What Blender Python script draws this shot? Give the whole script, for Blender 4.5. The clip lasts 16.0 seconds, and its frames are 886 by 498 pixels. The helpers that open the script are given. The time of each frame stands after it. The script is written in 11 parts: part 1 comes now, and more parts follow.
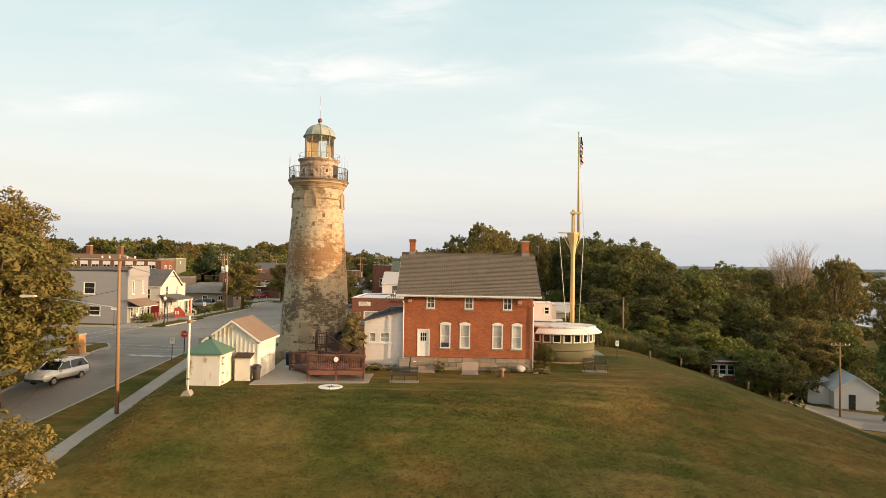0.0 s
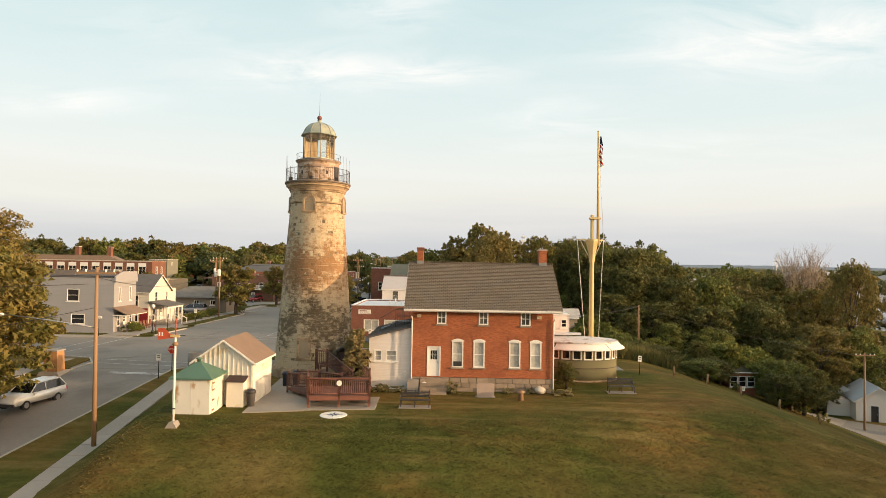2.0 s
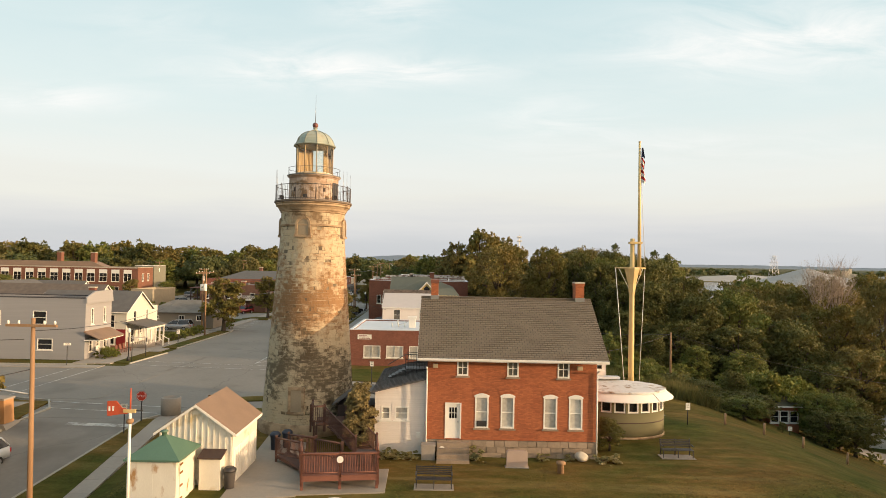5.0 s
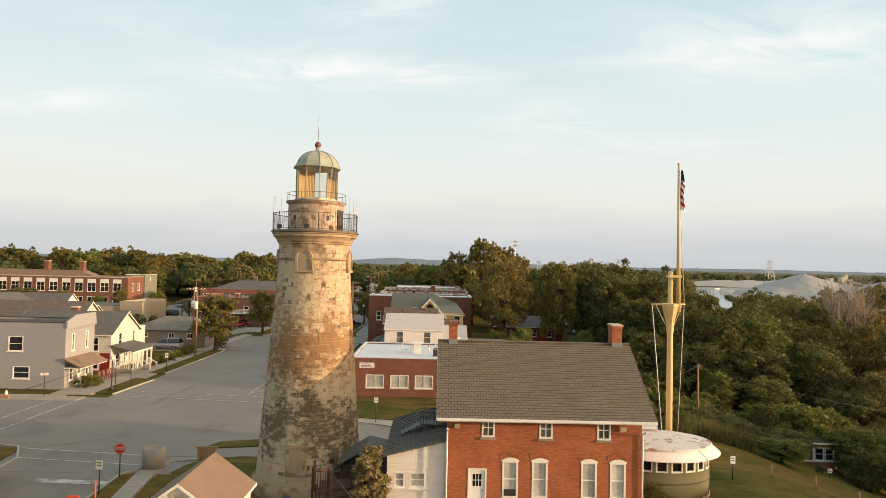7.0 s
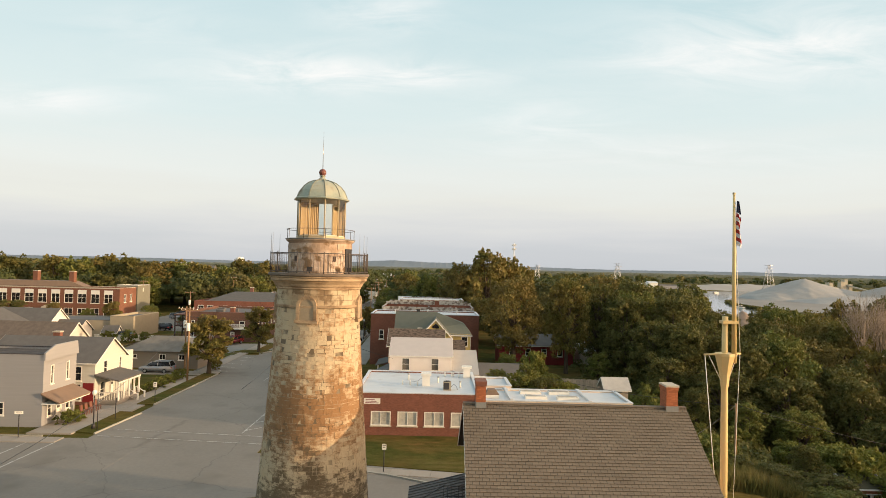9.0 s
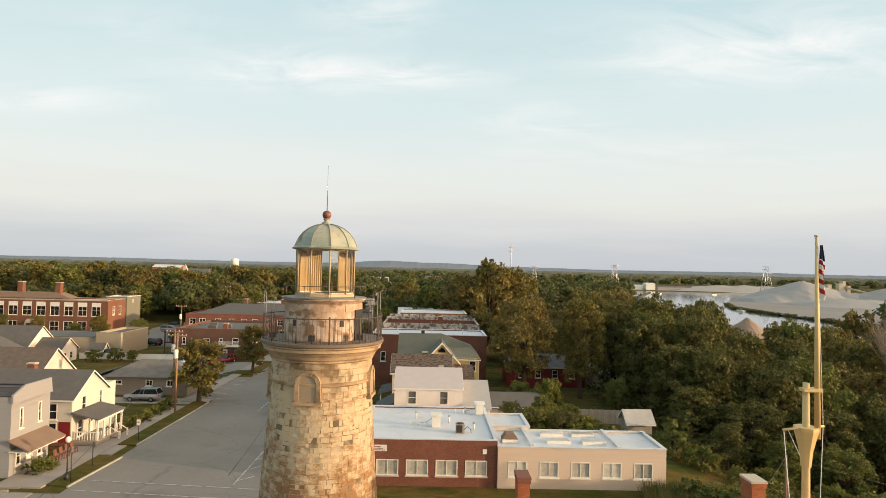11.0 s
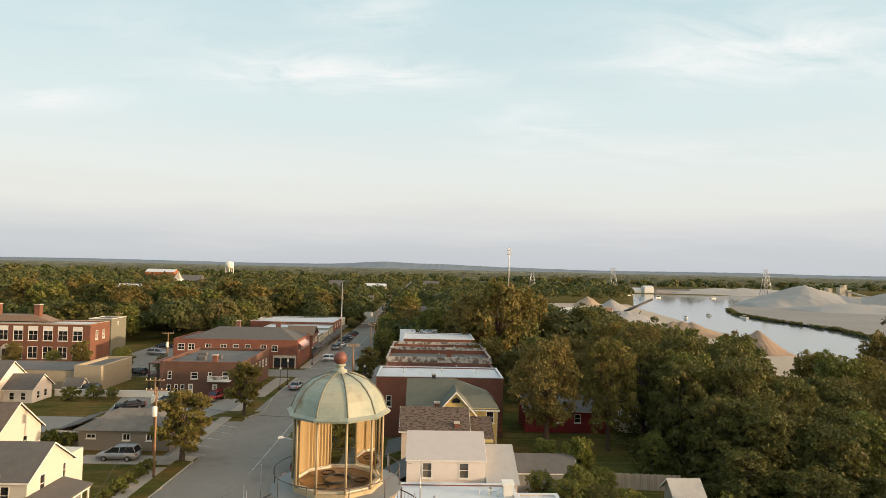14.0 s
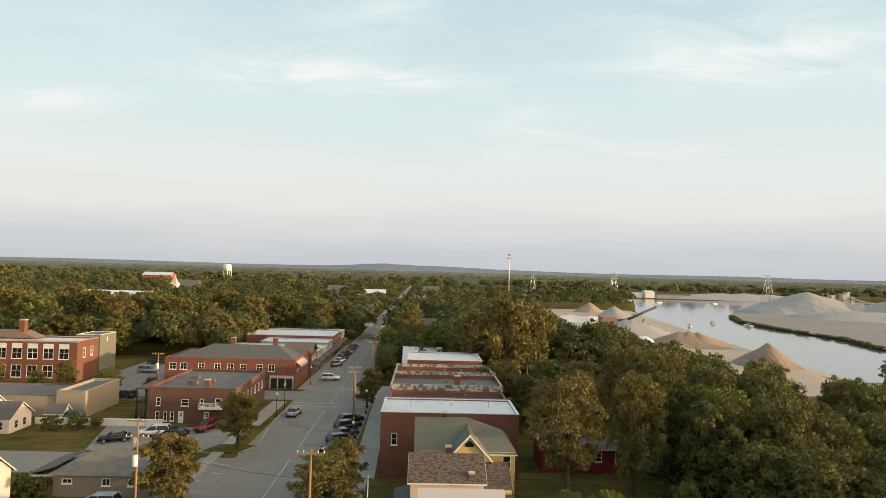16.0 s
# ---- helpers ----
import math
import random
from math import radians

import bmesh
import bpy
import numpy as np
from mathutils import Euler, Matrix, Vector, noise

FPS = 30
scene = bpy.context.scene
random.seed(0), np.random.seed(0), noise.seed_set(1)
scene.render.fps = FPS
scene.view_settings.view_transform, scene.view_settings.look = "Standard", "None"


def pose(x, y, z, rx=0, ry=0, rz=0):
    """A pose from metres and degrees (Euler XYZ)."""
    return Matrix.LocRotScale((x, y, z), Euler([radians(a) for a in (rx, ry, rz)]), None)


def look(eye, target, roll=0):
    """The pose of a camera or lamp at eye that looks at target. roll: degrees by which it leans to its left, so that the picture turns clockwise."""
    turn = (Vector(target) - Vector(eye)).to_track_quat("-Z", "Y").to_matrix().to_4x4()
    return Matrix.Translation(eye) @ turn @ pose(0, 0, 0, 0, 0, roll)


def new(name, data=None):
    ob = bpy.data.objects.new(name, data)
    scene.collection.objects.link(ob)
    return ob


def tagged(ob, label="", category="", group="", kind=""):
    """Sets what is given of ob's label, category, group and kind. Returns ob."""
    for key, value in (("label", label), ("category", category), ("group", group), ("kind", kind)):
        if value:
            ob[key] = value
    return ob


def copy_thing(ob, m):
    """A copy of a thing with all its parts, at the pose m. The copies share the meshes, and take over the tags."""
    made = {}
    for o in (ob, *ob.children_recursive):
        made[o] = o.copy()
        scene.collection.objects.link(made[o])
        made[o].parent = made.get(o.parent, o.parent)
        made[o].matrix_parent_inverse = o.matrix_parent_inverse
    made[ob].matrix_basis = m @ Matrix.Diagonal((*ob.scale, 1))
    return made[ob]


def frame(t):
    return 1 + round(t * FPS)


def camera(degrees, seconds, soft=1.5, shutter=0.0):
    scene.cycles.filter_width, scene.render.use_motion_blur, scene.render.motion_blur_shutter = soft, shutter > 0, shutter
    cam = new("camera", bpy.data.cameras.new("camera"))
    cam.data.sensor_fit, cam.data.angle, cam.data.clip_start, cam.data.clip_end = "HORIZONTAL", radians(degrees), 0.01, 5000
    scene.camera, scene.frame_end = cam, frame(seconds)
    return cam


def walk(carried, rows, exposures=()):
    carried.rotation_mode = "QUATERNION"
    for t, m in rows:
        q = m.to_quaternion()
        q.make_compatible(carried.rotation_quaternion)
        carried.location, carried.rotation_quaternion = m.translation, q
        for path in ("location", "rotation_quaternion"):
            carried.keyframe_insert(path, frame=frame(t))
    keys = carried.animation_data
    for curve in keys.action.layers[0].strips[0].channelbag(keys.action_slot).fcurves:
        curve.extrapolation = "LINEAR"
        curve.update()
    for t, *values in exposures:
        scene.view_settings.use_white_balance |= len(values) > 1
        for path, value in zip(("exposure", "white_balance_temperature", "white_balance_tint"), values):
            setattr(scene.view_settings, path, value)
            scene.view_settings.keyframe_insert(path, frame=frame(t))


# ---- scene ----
cam = camera(72.1, 16.0, soft=0.8)
PATH = [
    (0, (3.906, -48.364, 7.178), (3.869, -46.366, 7.235), 1.0),
    (0.5, (3.657, -47.449, 7.359), (3.622, -45.45, 7.414), 1.1),
    (1, (3.288, -46.447, 7.528), (3.259, -44.448, 7.585), 1.0),
    (1.5, (2.917, -45.376, 7.793), (2.892, -43.377, 7.848), 1.0),
    (2, (2.518, -44.271, 8.115), (2.5, -42.272, 8.167), 1.0),
    (2.5, (2.233, -43.03, 8.491), (2.217, -41.031, 8.539), 1.2),
    (3, (1.974, -41.8, 8.786), (1.962, -39.801, 8.834), 1.1),
    (3.5, (1.697, -40.553, 9.14), (1.689, -38.554, 9.186), 1.2),
    (4, (1.401, -39.285, 9.579), (1.396, -37.286, 9.626), 1.2),
    (6.5, (-0.346, -33.298, 12.12), (-0.332, -31.299, 12.173), 1.2),
    (7, (-0.752, -32.105, 12.706), (-0.734, -30.106, 12.763), 1.3),
    (7.5, (-1.082, -30.932, 13.395), (-1.063, -28.933, 13.453), 1.3),
    (8, (-1.458, -29.701, 13.97), (-1.438, -27.702, 14.03), 1.3),
    (8.5, (-1.824, -28.341, 14.499), (-1.802, -26.342, 14.561), 1.3),
    (9, (-2.228, -26.978, 15.132), (-2.201, -24.98, 15.196), 1.4),
    (11.5, (-4.147, -19.626, 18.736), (-4.104, -17.628, 18.8), 1.3),
    (12, (-4.527, -18.067, 19.534), (-4.482, -16.068, 19.597), 1.3),
    (12.5, (-4.903, -16.389, 20.261), (-4.855, -14.391, 20.325), 1.4),
    (13, (-5.272, -14.878, 21.178), (-5.221, -12.879, 21.241), 1.3),
    (13.5, (-5.638, -13.305, 22.118), (-5.585, -11.307, 22.182), 1.4),
    (14, (-6.033, -11.709, 22.941), (-5.978, -9.71, 23.006), 1.3),
    (14.5, (-6.485, -10.095, 23.682), (-6.428, -8.097, 23.749), 1.5),
    (15, (-6.816, -8.492, 24.457), (-6.759, -6.494, 24.527), 1.6),
    (15.5, (-7.238, -6.794, 25.222), (-7.179, -4.796, 25.296), 1.7),
    (16, (-7.583, -4.717, 26.186), (-7.524, -2.719, 26.257), 1.6),
]
walk(cam, [(t, look(e, g, r)) for t, e, g, r in PATH], exposures=((0, 0.33, 6720, 11), (4, 0.29, 6650, 10.5), (9, 0.24, 6560, 10), (16, 0.20, 6500, 10)))

# ---------------------------------------------------------------- world and sun
SUN_DIR = Vector((0.95, -0.26, 0.125)).normalized()   # towards the low evening sun
world = bpy.data.worlds.new("evening_sky")
scene.world = world
world.use_nodes = True
wn, wl = world.node_tree.nodes, world.node_tree.links
wn.clear()


def wnode(kind, **props):
    n = wn.new(kind)
    for key, value in props.items():
        n.inputs[key].default_value = value
    return n


w_out = wn.new("ShaderNodeOutputWorld")
w_bg = wn.new("ShaderNodeBackground")
w_sky = wn.new("ShaderNodeTexSky")
w_sky.sky_type = "NISHITA"
w_sky.sun_disc = False
w_sky.sun_elevation = math.asin(SUN_DIR.z)
w_sky.sun_rotation = math.atan2(SUN_DIR.x, SUN_DIR.y)
w_tc = wn.new("ShaderNodeTexCoord")
w_sep = wn.new("ShaderNodeSeparateXYZ")
wl.new(w_tc.outputs["Generated"], w_sep.inputs[0])
w_abs = wn.new("ShaderNodeMath")
w_abs.operation = "ABSOLUTE"
wl.new(w_sep.outputs[2], w_abs.inputs[0])
# high thin veil of evening haze, by height above the horizon
w_ramp = wn.new("ShaderNodeValToRGB")
stops = [(0.0, (0.55, 0.585, 0.63)), (0.030, (0.57, 0.60, 0.645)), (0.052, (0.64, 0.655, 0.685)), (0.072, (0.70, 0.705, 0.71)), (0.10, (0.775, 0.775, 0.735)),
         (0.14, (0.79, 0.815, 0.785)), (0.24, (0.69, 0.80, 0.80)), (0.42, (0.54, 0.715, 0.755)), (1.0, (0.45, 0.61, 0.69))]
while len(w_ramp.color_ramp.elements) < len(stops):
    w_ramp.color_ramp.elements.new(0.5)
for el, (p, c) in zip(w_ramp.color_ramp.elements, stops):
    el.position, el.color = p, (*c, 1)
# the low bank of evening cloud has an uneven, streaky upper edge
w_bmap = wn.new("ShaderNodeMapping")
w_bmap.inputs["Scale"].default_value = (1.6, 1.6, 16.0)
wl.new(w_tc.outputs["Generated"], w_bmap.inputs[0])
w_bank = wn.new("ShaderNodeTexNoise")
w_bank.inputs["Scale"].default_value, w_bank.inputs["Detail"].default_value, w_bank.inputs["Roughness"].default_value = 1.7, 5.0, 0.55
wl.new(w_bmap.outputs[0], w_bank.inputs["Vector"])
w_sh = wn.new("ShaderNodeMath")
w_sh.operation = "MULTIPLY_ADD"
w_sh.inputs[1].default_value, w_sh.inputs[2].default_value = 0.075, -0.0375
wl.new(w_bank.outputs[0], w_sh.inputs[0])
w_hh = wn.new("ShaderNodeMath")
w_hh.operation = "ADD"
wl.new(w_abs.outputs[0], w_hh.inputs[0]), wl.new(w_sh.outputs[0], w_hh.inputs[1])
wl.new(w_hh.outputs[0], w_ramp.inputs[0])
w_mix = wn.new("ShaderNodeMix")
w_mix.data_type = "RGBA"
w_mix.inputs[0].default_value = 0.88
w_scale = wn.new("ShaderNodeVectorMath")
w_scale.operation = "SCALE"
w_scale.inputs[3].default_value = 0.12
wl.new(w_sky.outputs[0], w_scale.inputs[0])
wl.new(w_scale.outputs[0], w_mix.inputs[6])
wl.new(w_ramp.outputs[0], w_mix.inputs[7])
# cloud sheet: project the direction on a high plane and stretch it into streaks
w_add = wn.new("ShaderNodeMath")
w_add.operation = "ADD"
w_add.inputs[1].default_value = 0.16
wl.new(w_abs.outputs[0], w_add.inputs[0])
w_dx = wn.new("ShaderNodeMath")
w_dx.operation = "DIVIDE"
w_dy = wn.new("ShaderNodeMath")
w_dy.operation = "DIVIDE"
wl.new(w_sep.outputs[0], w_dx.inputs[0])
wl.new(w_add.outputs[0], w_dx.inputs[1])
wl.new(w_sep.outputs[1], w_dy.inputs[0])
wl.new(w_add.outputs[0], w_dy.inputs[1])
w_com = wn.new("ShaderNodeCombineXYZ")
wl.new(w_dx.outputs[0], w_com.inputs[0])
wl.new(w_dy.outputs[0], w_com.inputs[1])
w_map = wn.new("ShaderNodeMapping")
w_map.inputs["Scale"].default_value = (1.0, 2.1, 1.0)
w_map.inputs["Location"].default_value = (3.35, 1.2, 0.4)
wl.new(w_com.outputs[0], w_map.inputs[0])
w_noise = wnode("ShaderNodeTexNoise", Scale=2.6, Detail=10.0, Roughness=0.62, Distortion=0.7)
wl.new(w_map.outputs[0], w_noise.inputs["Vector"])


def wmath(op, a, b=None):
    n = wn.new("ShaderNodeMath")
    n.operation = op
    for i, v in enumerate((a, b)):
        if v is None:
            continue
        if isinstance(v, (int, float)):
            n.inputs[i].default_value = v
        else:
            wl.new(v, n.inputs[i])
    return n.outputs[0]


# long streaks of cloud, each with its bearing, height, length and depth (as slopes)
w_u, w_v = wmath("DIVIDE", w_sep.outputs[0], w_sep.outputs[1]), wmath("DIVIDE", w_sep.outputs[2], wmath("ABSOLUTE", w_sep.outputs[1]))
w_veil = wmath("MULTIPLY", w_noise.outputs[0], 0.10)
for u0, v0, su, sv, amount in ((0.56, 0.36, 0.26, 0.035, 1.0), (0.62, 0.44, 0.20, 0.03, 0.7), (-0.22, 0.325, 0.20, 0.022, 1.0), (-0.03, 0.318, 0.10, 0.012, 0.7), (-0.64, 0.275, 0.12, 0.014, 0.8),
                               (-0.10, 0.425, 0.10, 0.025, 0.7), (0.18, 0.24, 0.12, 0.03, 0.4), (-0.45, 0.40, 0.14, 0.02, 0.35), (0.45, 0.19, 0.3, 0.02, 0.35)):
    du, dv = wmath("DIVIDE", wmath("SUBTRACT", w_u, u0), su), wmath("DIVIDE", wmath("SUBTRACT", wmath("ADD", w_v, wmath("MULTIPLY", w_u, -0.02)), v0), sv * 1.55)
    gs = wmath("POWER", 2.718, wmath("MULTIPLY", wmath("ADD", wmath("MULTIPLY", du, du), wmath("MULTIPLY", dv, dv)), -1.0))
    ragged = wmath("MULTIPLY", wmath("SUBTRACT", w_noise.outputs[0], 0.33), 3.2)
    w_veil = wmath("ADD", w_veil, wmath("MULTIPLY", wmath("MULTIPLY", gs, ragged), amount))
w_cr = wn.new("ShaderNodeClamp")
wl.new(w_veil, w_cr.inputs[0])
w_mix2 = wn.new("ShaderNodeMix")
w_mix2.data_type = "RGBA"
w_mix2.inputs[7].default_value = (0.84, 0.855, 0.845, 1)
w_low = wn.new("ShaderNodeMapRange")
w_low.inputs[1].default_value, w_low.inputs[2].default_value = 0.10, 0.19
wl.new(w_abs.outputs[0], w_low.inputs[0])
w_lm = wn.new("ShaderNodeMath")
w_lm.operation = "MULTIPLY"
wl.new(w_cr.outputs[0], w_lm.inputs[0])
wl.new(w_low.outputs[0], w_lm.inputs[1])
wl.new(w_lm.outputs[0], w_mix2.inputs[0])
wl.new(w_mix.outputs[2], w_mix2.inputs[6])
# warm afterglow round the low sun
w_dot = wn.new("ShaderNodeVectorMath")
w_dot.operation = "DOT_PRODUCT"
w_dot.inputs[1].default_value = SUN_DIR
wl.new(w_tc.outputs["Generated"], w_dot.inputs[0])
w_gl = wn.new("ShaderNodeMapRange")
w_gl.interpolation_type = "SMOOTHSTEP"
w_gl.inputs[1].default_value, w_gl.inputs[2].default_value = 0.42, 1.0
wl.new(w_dot.outputs["Value"], w_gl.inputs[0])
w_mix3 = wn.new("ShaderNodeMix")
w_mix3.data_type, w_mix3.blend_type = "RGBA", "ADD"
w_mix3.inputs[7].default_value = (2.3, 1.28, 0.5, 1)
wl.new(w_gl.outputs[0], w_mix3.inputs[0])
wl.new(w_mix2.outputs[2], w_mix3.inputs[6])
wl.new(w_mix3.outputs[2], w_bg.inputs[0])
w_bg.inputs[1].default_value = 0.96
wl.new(w_bg.outputs[0], w_out.inputs[0])

sun = new("sun", bpy.data.lights.new("sun", "SUN"))
sun.data.energy, sun.data.angle, sun.data.color = 4.6, radians(0.9), (1.0, 0.70, 0.42)
sun.matrix_world = look(SUN_DIR * 300, (0, 0, 0))


# ---------------------------------------------------------------- materials
def M(name, base, rough=0.8, var=0.18, scale=1.2, fine=18.0, bump=0.15, metal=0.0, island=0.0, each=0.0, tint=None, stretch=(1, 1, 1), spec=0.5,
      stain=None, stain_at=(0.55, 0.7), stain_scale=0.6, stain_rand=0.0):
    """A surface with broad and fine variation, relief, and a spread of tones between pieces."""
    m = bpy.data.materials.new(name)
    m.use_nodes = True
    n, l = m.node_tree.nodes, m.node_tree.links
    b = n["Principled BSDF"]
    b.inputs["Roughness"].default_value, b.inputs["Metallic"].default_value = rough, metal
    b.inputs["Specular IOR Level"].default_value = spec
    tc = n.new("ShaderNodeTexCoord")
    mp = n.new("ShaderNodeMapping")
    mp.inputs["Scale"].default_value = stretch
    l.new(tc.outputs["Object"], mp.inputs[0])

    def noise_at(s, detail=4.0):
        t = n.new("ShaderNodeTexNoise")
        t.inputs["Scale"].default_value, t.inputs["Detail"].default_value = s, detail
        l.new(mp.outputs[0], t.inputs["Vector"])
        return t.outputs[0]

    big, small = noise_at(scale), noise_at(fine)

    def math_node(op, a, c):
        k = n.new("ShaderNodeMath")
        k.operation = op
        for i, v in enumerate((a, c)):
            if isinstance(v, (int, float)):
                k.inputs[i].default_value = v
            else:
                l.new(v, k.inputs[i])
        return k.outputs[0]

    total = math_node("ADD", math_node("MULTIPLY", math_node("SUBTRACT", big, 0.5), 2.6 * var), math_node("MULTIPLY", math_node("SUBTRACT", small, 0.5), 1.6 * var))
    if island:
        g = n.new("ShaderNodeNewGeometry")
        total = math_node("ADD", total, math_node("MULTIPLY", math_node("SUBTRACT", g.outputs["Random Per Island"], 0.5), 2 * island))
    if each:
        o = n.new("ShaderNodeObjectInfo")
        total = math_node("ADD", total, math_node("MULTIPLY", math_node("SUBTRACT", o.outputs["Random"], 0.5), 2 * each))
    hsv = n.new("ShaderNodeHueSaturation")
    hsv.inputs["Color"].default_value = (*base, 1)
    l.new(math_node("ADD", total, 1.0), hsv.inputs["Value"])
    colour = hsv.outputs[0]
    if tint:
        mx = n.new("ShaderNodeMix")
        mx.data_type = "RGBA"
        mx.inputs[7].default_value = (*tint, 1)
        r = n.new("ShaderNodeMapRange")
        r.inputs[1].default_value, r.inputs[2].default_value = 0.42, 0.68
        if island:
            l.new(math_node("ADD", math_node("MULTIPLY", big, 0.95), math_node("MULTIPLY", g.outputs["Random Per Island"], 0.10)), r.inputs[0])
        elif each:
            l.new(math_node("ADD", math_node("MULTIPLY", big, 0.95), math_node("MULTIPLY", o.outputs["Random"], 0.10)), r.inputs[0])
        else:
            l.new(big, r.inputs[0])
        l.new(r.outputs[0], mx.inputs[0])
        l.new(colour, mx.inputs[6])
        colour = mx.outputs[2]
    if stain:
        mx = n.new("ShaderNodeMix")
        mx.data_type = "RGBA"
        mx.inputs[7].default_value = (*stain, 1)
        r = n.new("ShaderNodeMapRange")
        r.inputs[1].default_value, r.inputs[2].default_value = stain_at
        sn = noise_at(stain_scale, 6.0)
        if stain_rand:
            sn = math_node("ADD", sn, math_node("MULTIPLY", math_node("SUBTRACT", g.outputs["Random Per Island"] if island else o.outputs["Random"], 0.5), stain_rand))
        l.new(sn, r.inputs[0])
        l.new(r.outputs[0], mx.inputs[0])
        l.new(colour, mx.inputs[6])
        colour = mx.outputs[2]
    l.new(colour, b.inputs["Base Color"])
    if bump:
        bp = n.new("ShaderNodeBump")
        bp.inputs["Strength"].default_value, bp.inputs["Distance"].default_value = bump, 0.03
        l.new(small, bp.inputs["Height"])
        l.new(bp.outputs[0], b.inputs["Normal"])
    return m


def leaf_material(name, base, tint, scale=0.35, island=0.36):
    m = M(name, base, rough=0.65, var=0.22, scale=scale, fine=3.0, bump=0.0, island=island, tint=tint, spec=0.25)
    n, l = m.node_tree.nodes, m.node_tree.links
    b = n["Principled BSDF"]
    tr = n.new("ShaderNodeBsdfTranslucent")
    mx = n.new("ShaderNodeMixShader")
    mx.inputs[0].default_value = 0.25
    src = b.inputs["Base Color"].links[0].from_socket
    l.new(src, tr.inputs[0])
    l.new(b.outputs[0], mx.inputs[1])
    l.new(tr.outputs[0], mx.inputs[2])
    l.new(mx.outputs[0], n["Material Output"].inputs[0])
    return m


def glass_material(name, base, rough=0.06):
    m = M(name, base, rough=rough, var=0.3, scale=2.0, fine=6.0, bump=0.0, each=0.3)
    m.node_tree.nodes["Principled BSDF"].inputs["Specular IOR Level"].default_value = 0.6
    return m


def clear_glass(name):
    m = bpy.data.materials.new(name)
    m.use_nodes = True
    n, l = m.node_tree.nodes, m.node_tree.links
    n.remove(n["Principled BSDF"])
    tr, gl, mx, fr = (n.new("ShaderNodeBsdfTransparent"), n.new("ShaderNodeBsdfGlossy"), n.new("ShaderNodeMixShader"), n.new("ShaderNodeFresnel"))
    tr.inputs[0].default_value = (0.86, 0.88, 0.84, 1)
    gl.inputs["Roughness"].default_value = 0.03
    fr.inputs[0].default_value = 1.5
    l.new(fr.outputs[0], mx.inputs[0])
    l.new(tr.outputs[0], mx.inputs[1])
    l.new(gl.outputs[0], mx.inputs[2])
    l.new(mx.outputs[0], n["Material Output"].inputs[0])
    return m


def brick_material(name, base, mortar, scale=1.0, var=0.2, stain=None):
    """Running-bond masonry too fine to be seen brick by brick."""
    m = M(name, base, rough=0.88, var=var, scale=0.5, fine=9.0, bump=0.0, stain=stain)
    n, l = m.node_tree.nodes, m.node_tree.links
    b = n["Principled BSDF"]
    src = b.inputs["Base Color"].links[0].from_socket
    tc, sep, com = n.new("ShaderNodeTexCoord"), n.new("ShaderNodeSeparateXYZ"), n.new("ShaderNodeCombineXYZ")
    l.new(tc.outputs["Object"], sep.inputs[0])
    ad = n.new("ShaderNodeMath")
    l.new(sep.outputs[0], ad.inputs[0])
    l.new(sep.outputs[1], ad.inputs[1])
    l.new(ad.outputs[0], com.inputs[0])
    l.new(sep.outputs[2], com.inputs[1])
    bk = n.new("ShaderNodeTexBrick")
    bk.inputs["Scale"].default_value = scale
    bk.inputs["Brick Width"].default_value, bk.inputs["Row Height"].default_value = 0.21, 0.075
    bk.inputs["Mortar Size"].default_value = 0.008
    bk.inputs["Color2"].default_value = (0.72, 0.72, 0.72, 1)
    bk.inputs["Color1"].default_value = (1.05, 1.05, 1.05, 1)
    bk.inputs["Mortar"].default_value = (*mortar, 1)
    l.new(com.outputs[0], bk.inputs["Vector"])
    mx = n.new("ShaderNodeMix")
    mx.data_type, mx.blend_type = "RGBA", "MULTIPLY"
    mx.inputs[0].default_value = 1.0
    l.new(src, mx.inputs[6])
    l.new(bk.outputs[0], mx.inputs[7])
    l.new(mx.outputs[2], b.inputs["Base Color"])
    bp = n.new("ShaderNodeBump")
    bp.inputs["Strength"].default_value, bp.inputs["Distance"].default_value, bp.invert = 0.4, 0.01, True
    l.new(bk.outputs[1], bp.inputs["Height"])
    l.new(bp.outputs[0], b.inputs["Normal"])
    return m


GRASS = M("mown_grass", (0.066, 0.073, 0.018), rough=0.95, var=0.40, scale=0.16, fine=6.0, bump=1.0, tint=(0.106, 0.079, 0.024), spec=0.03)


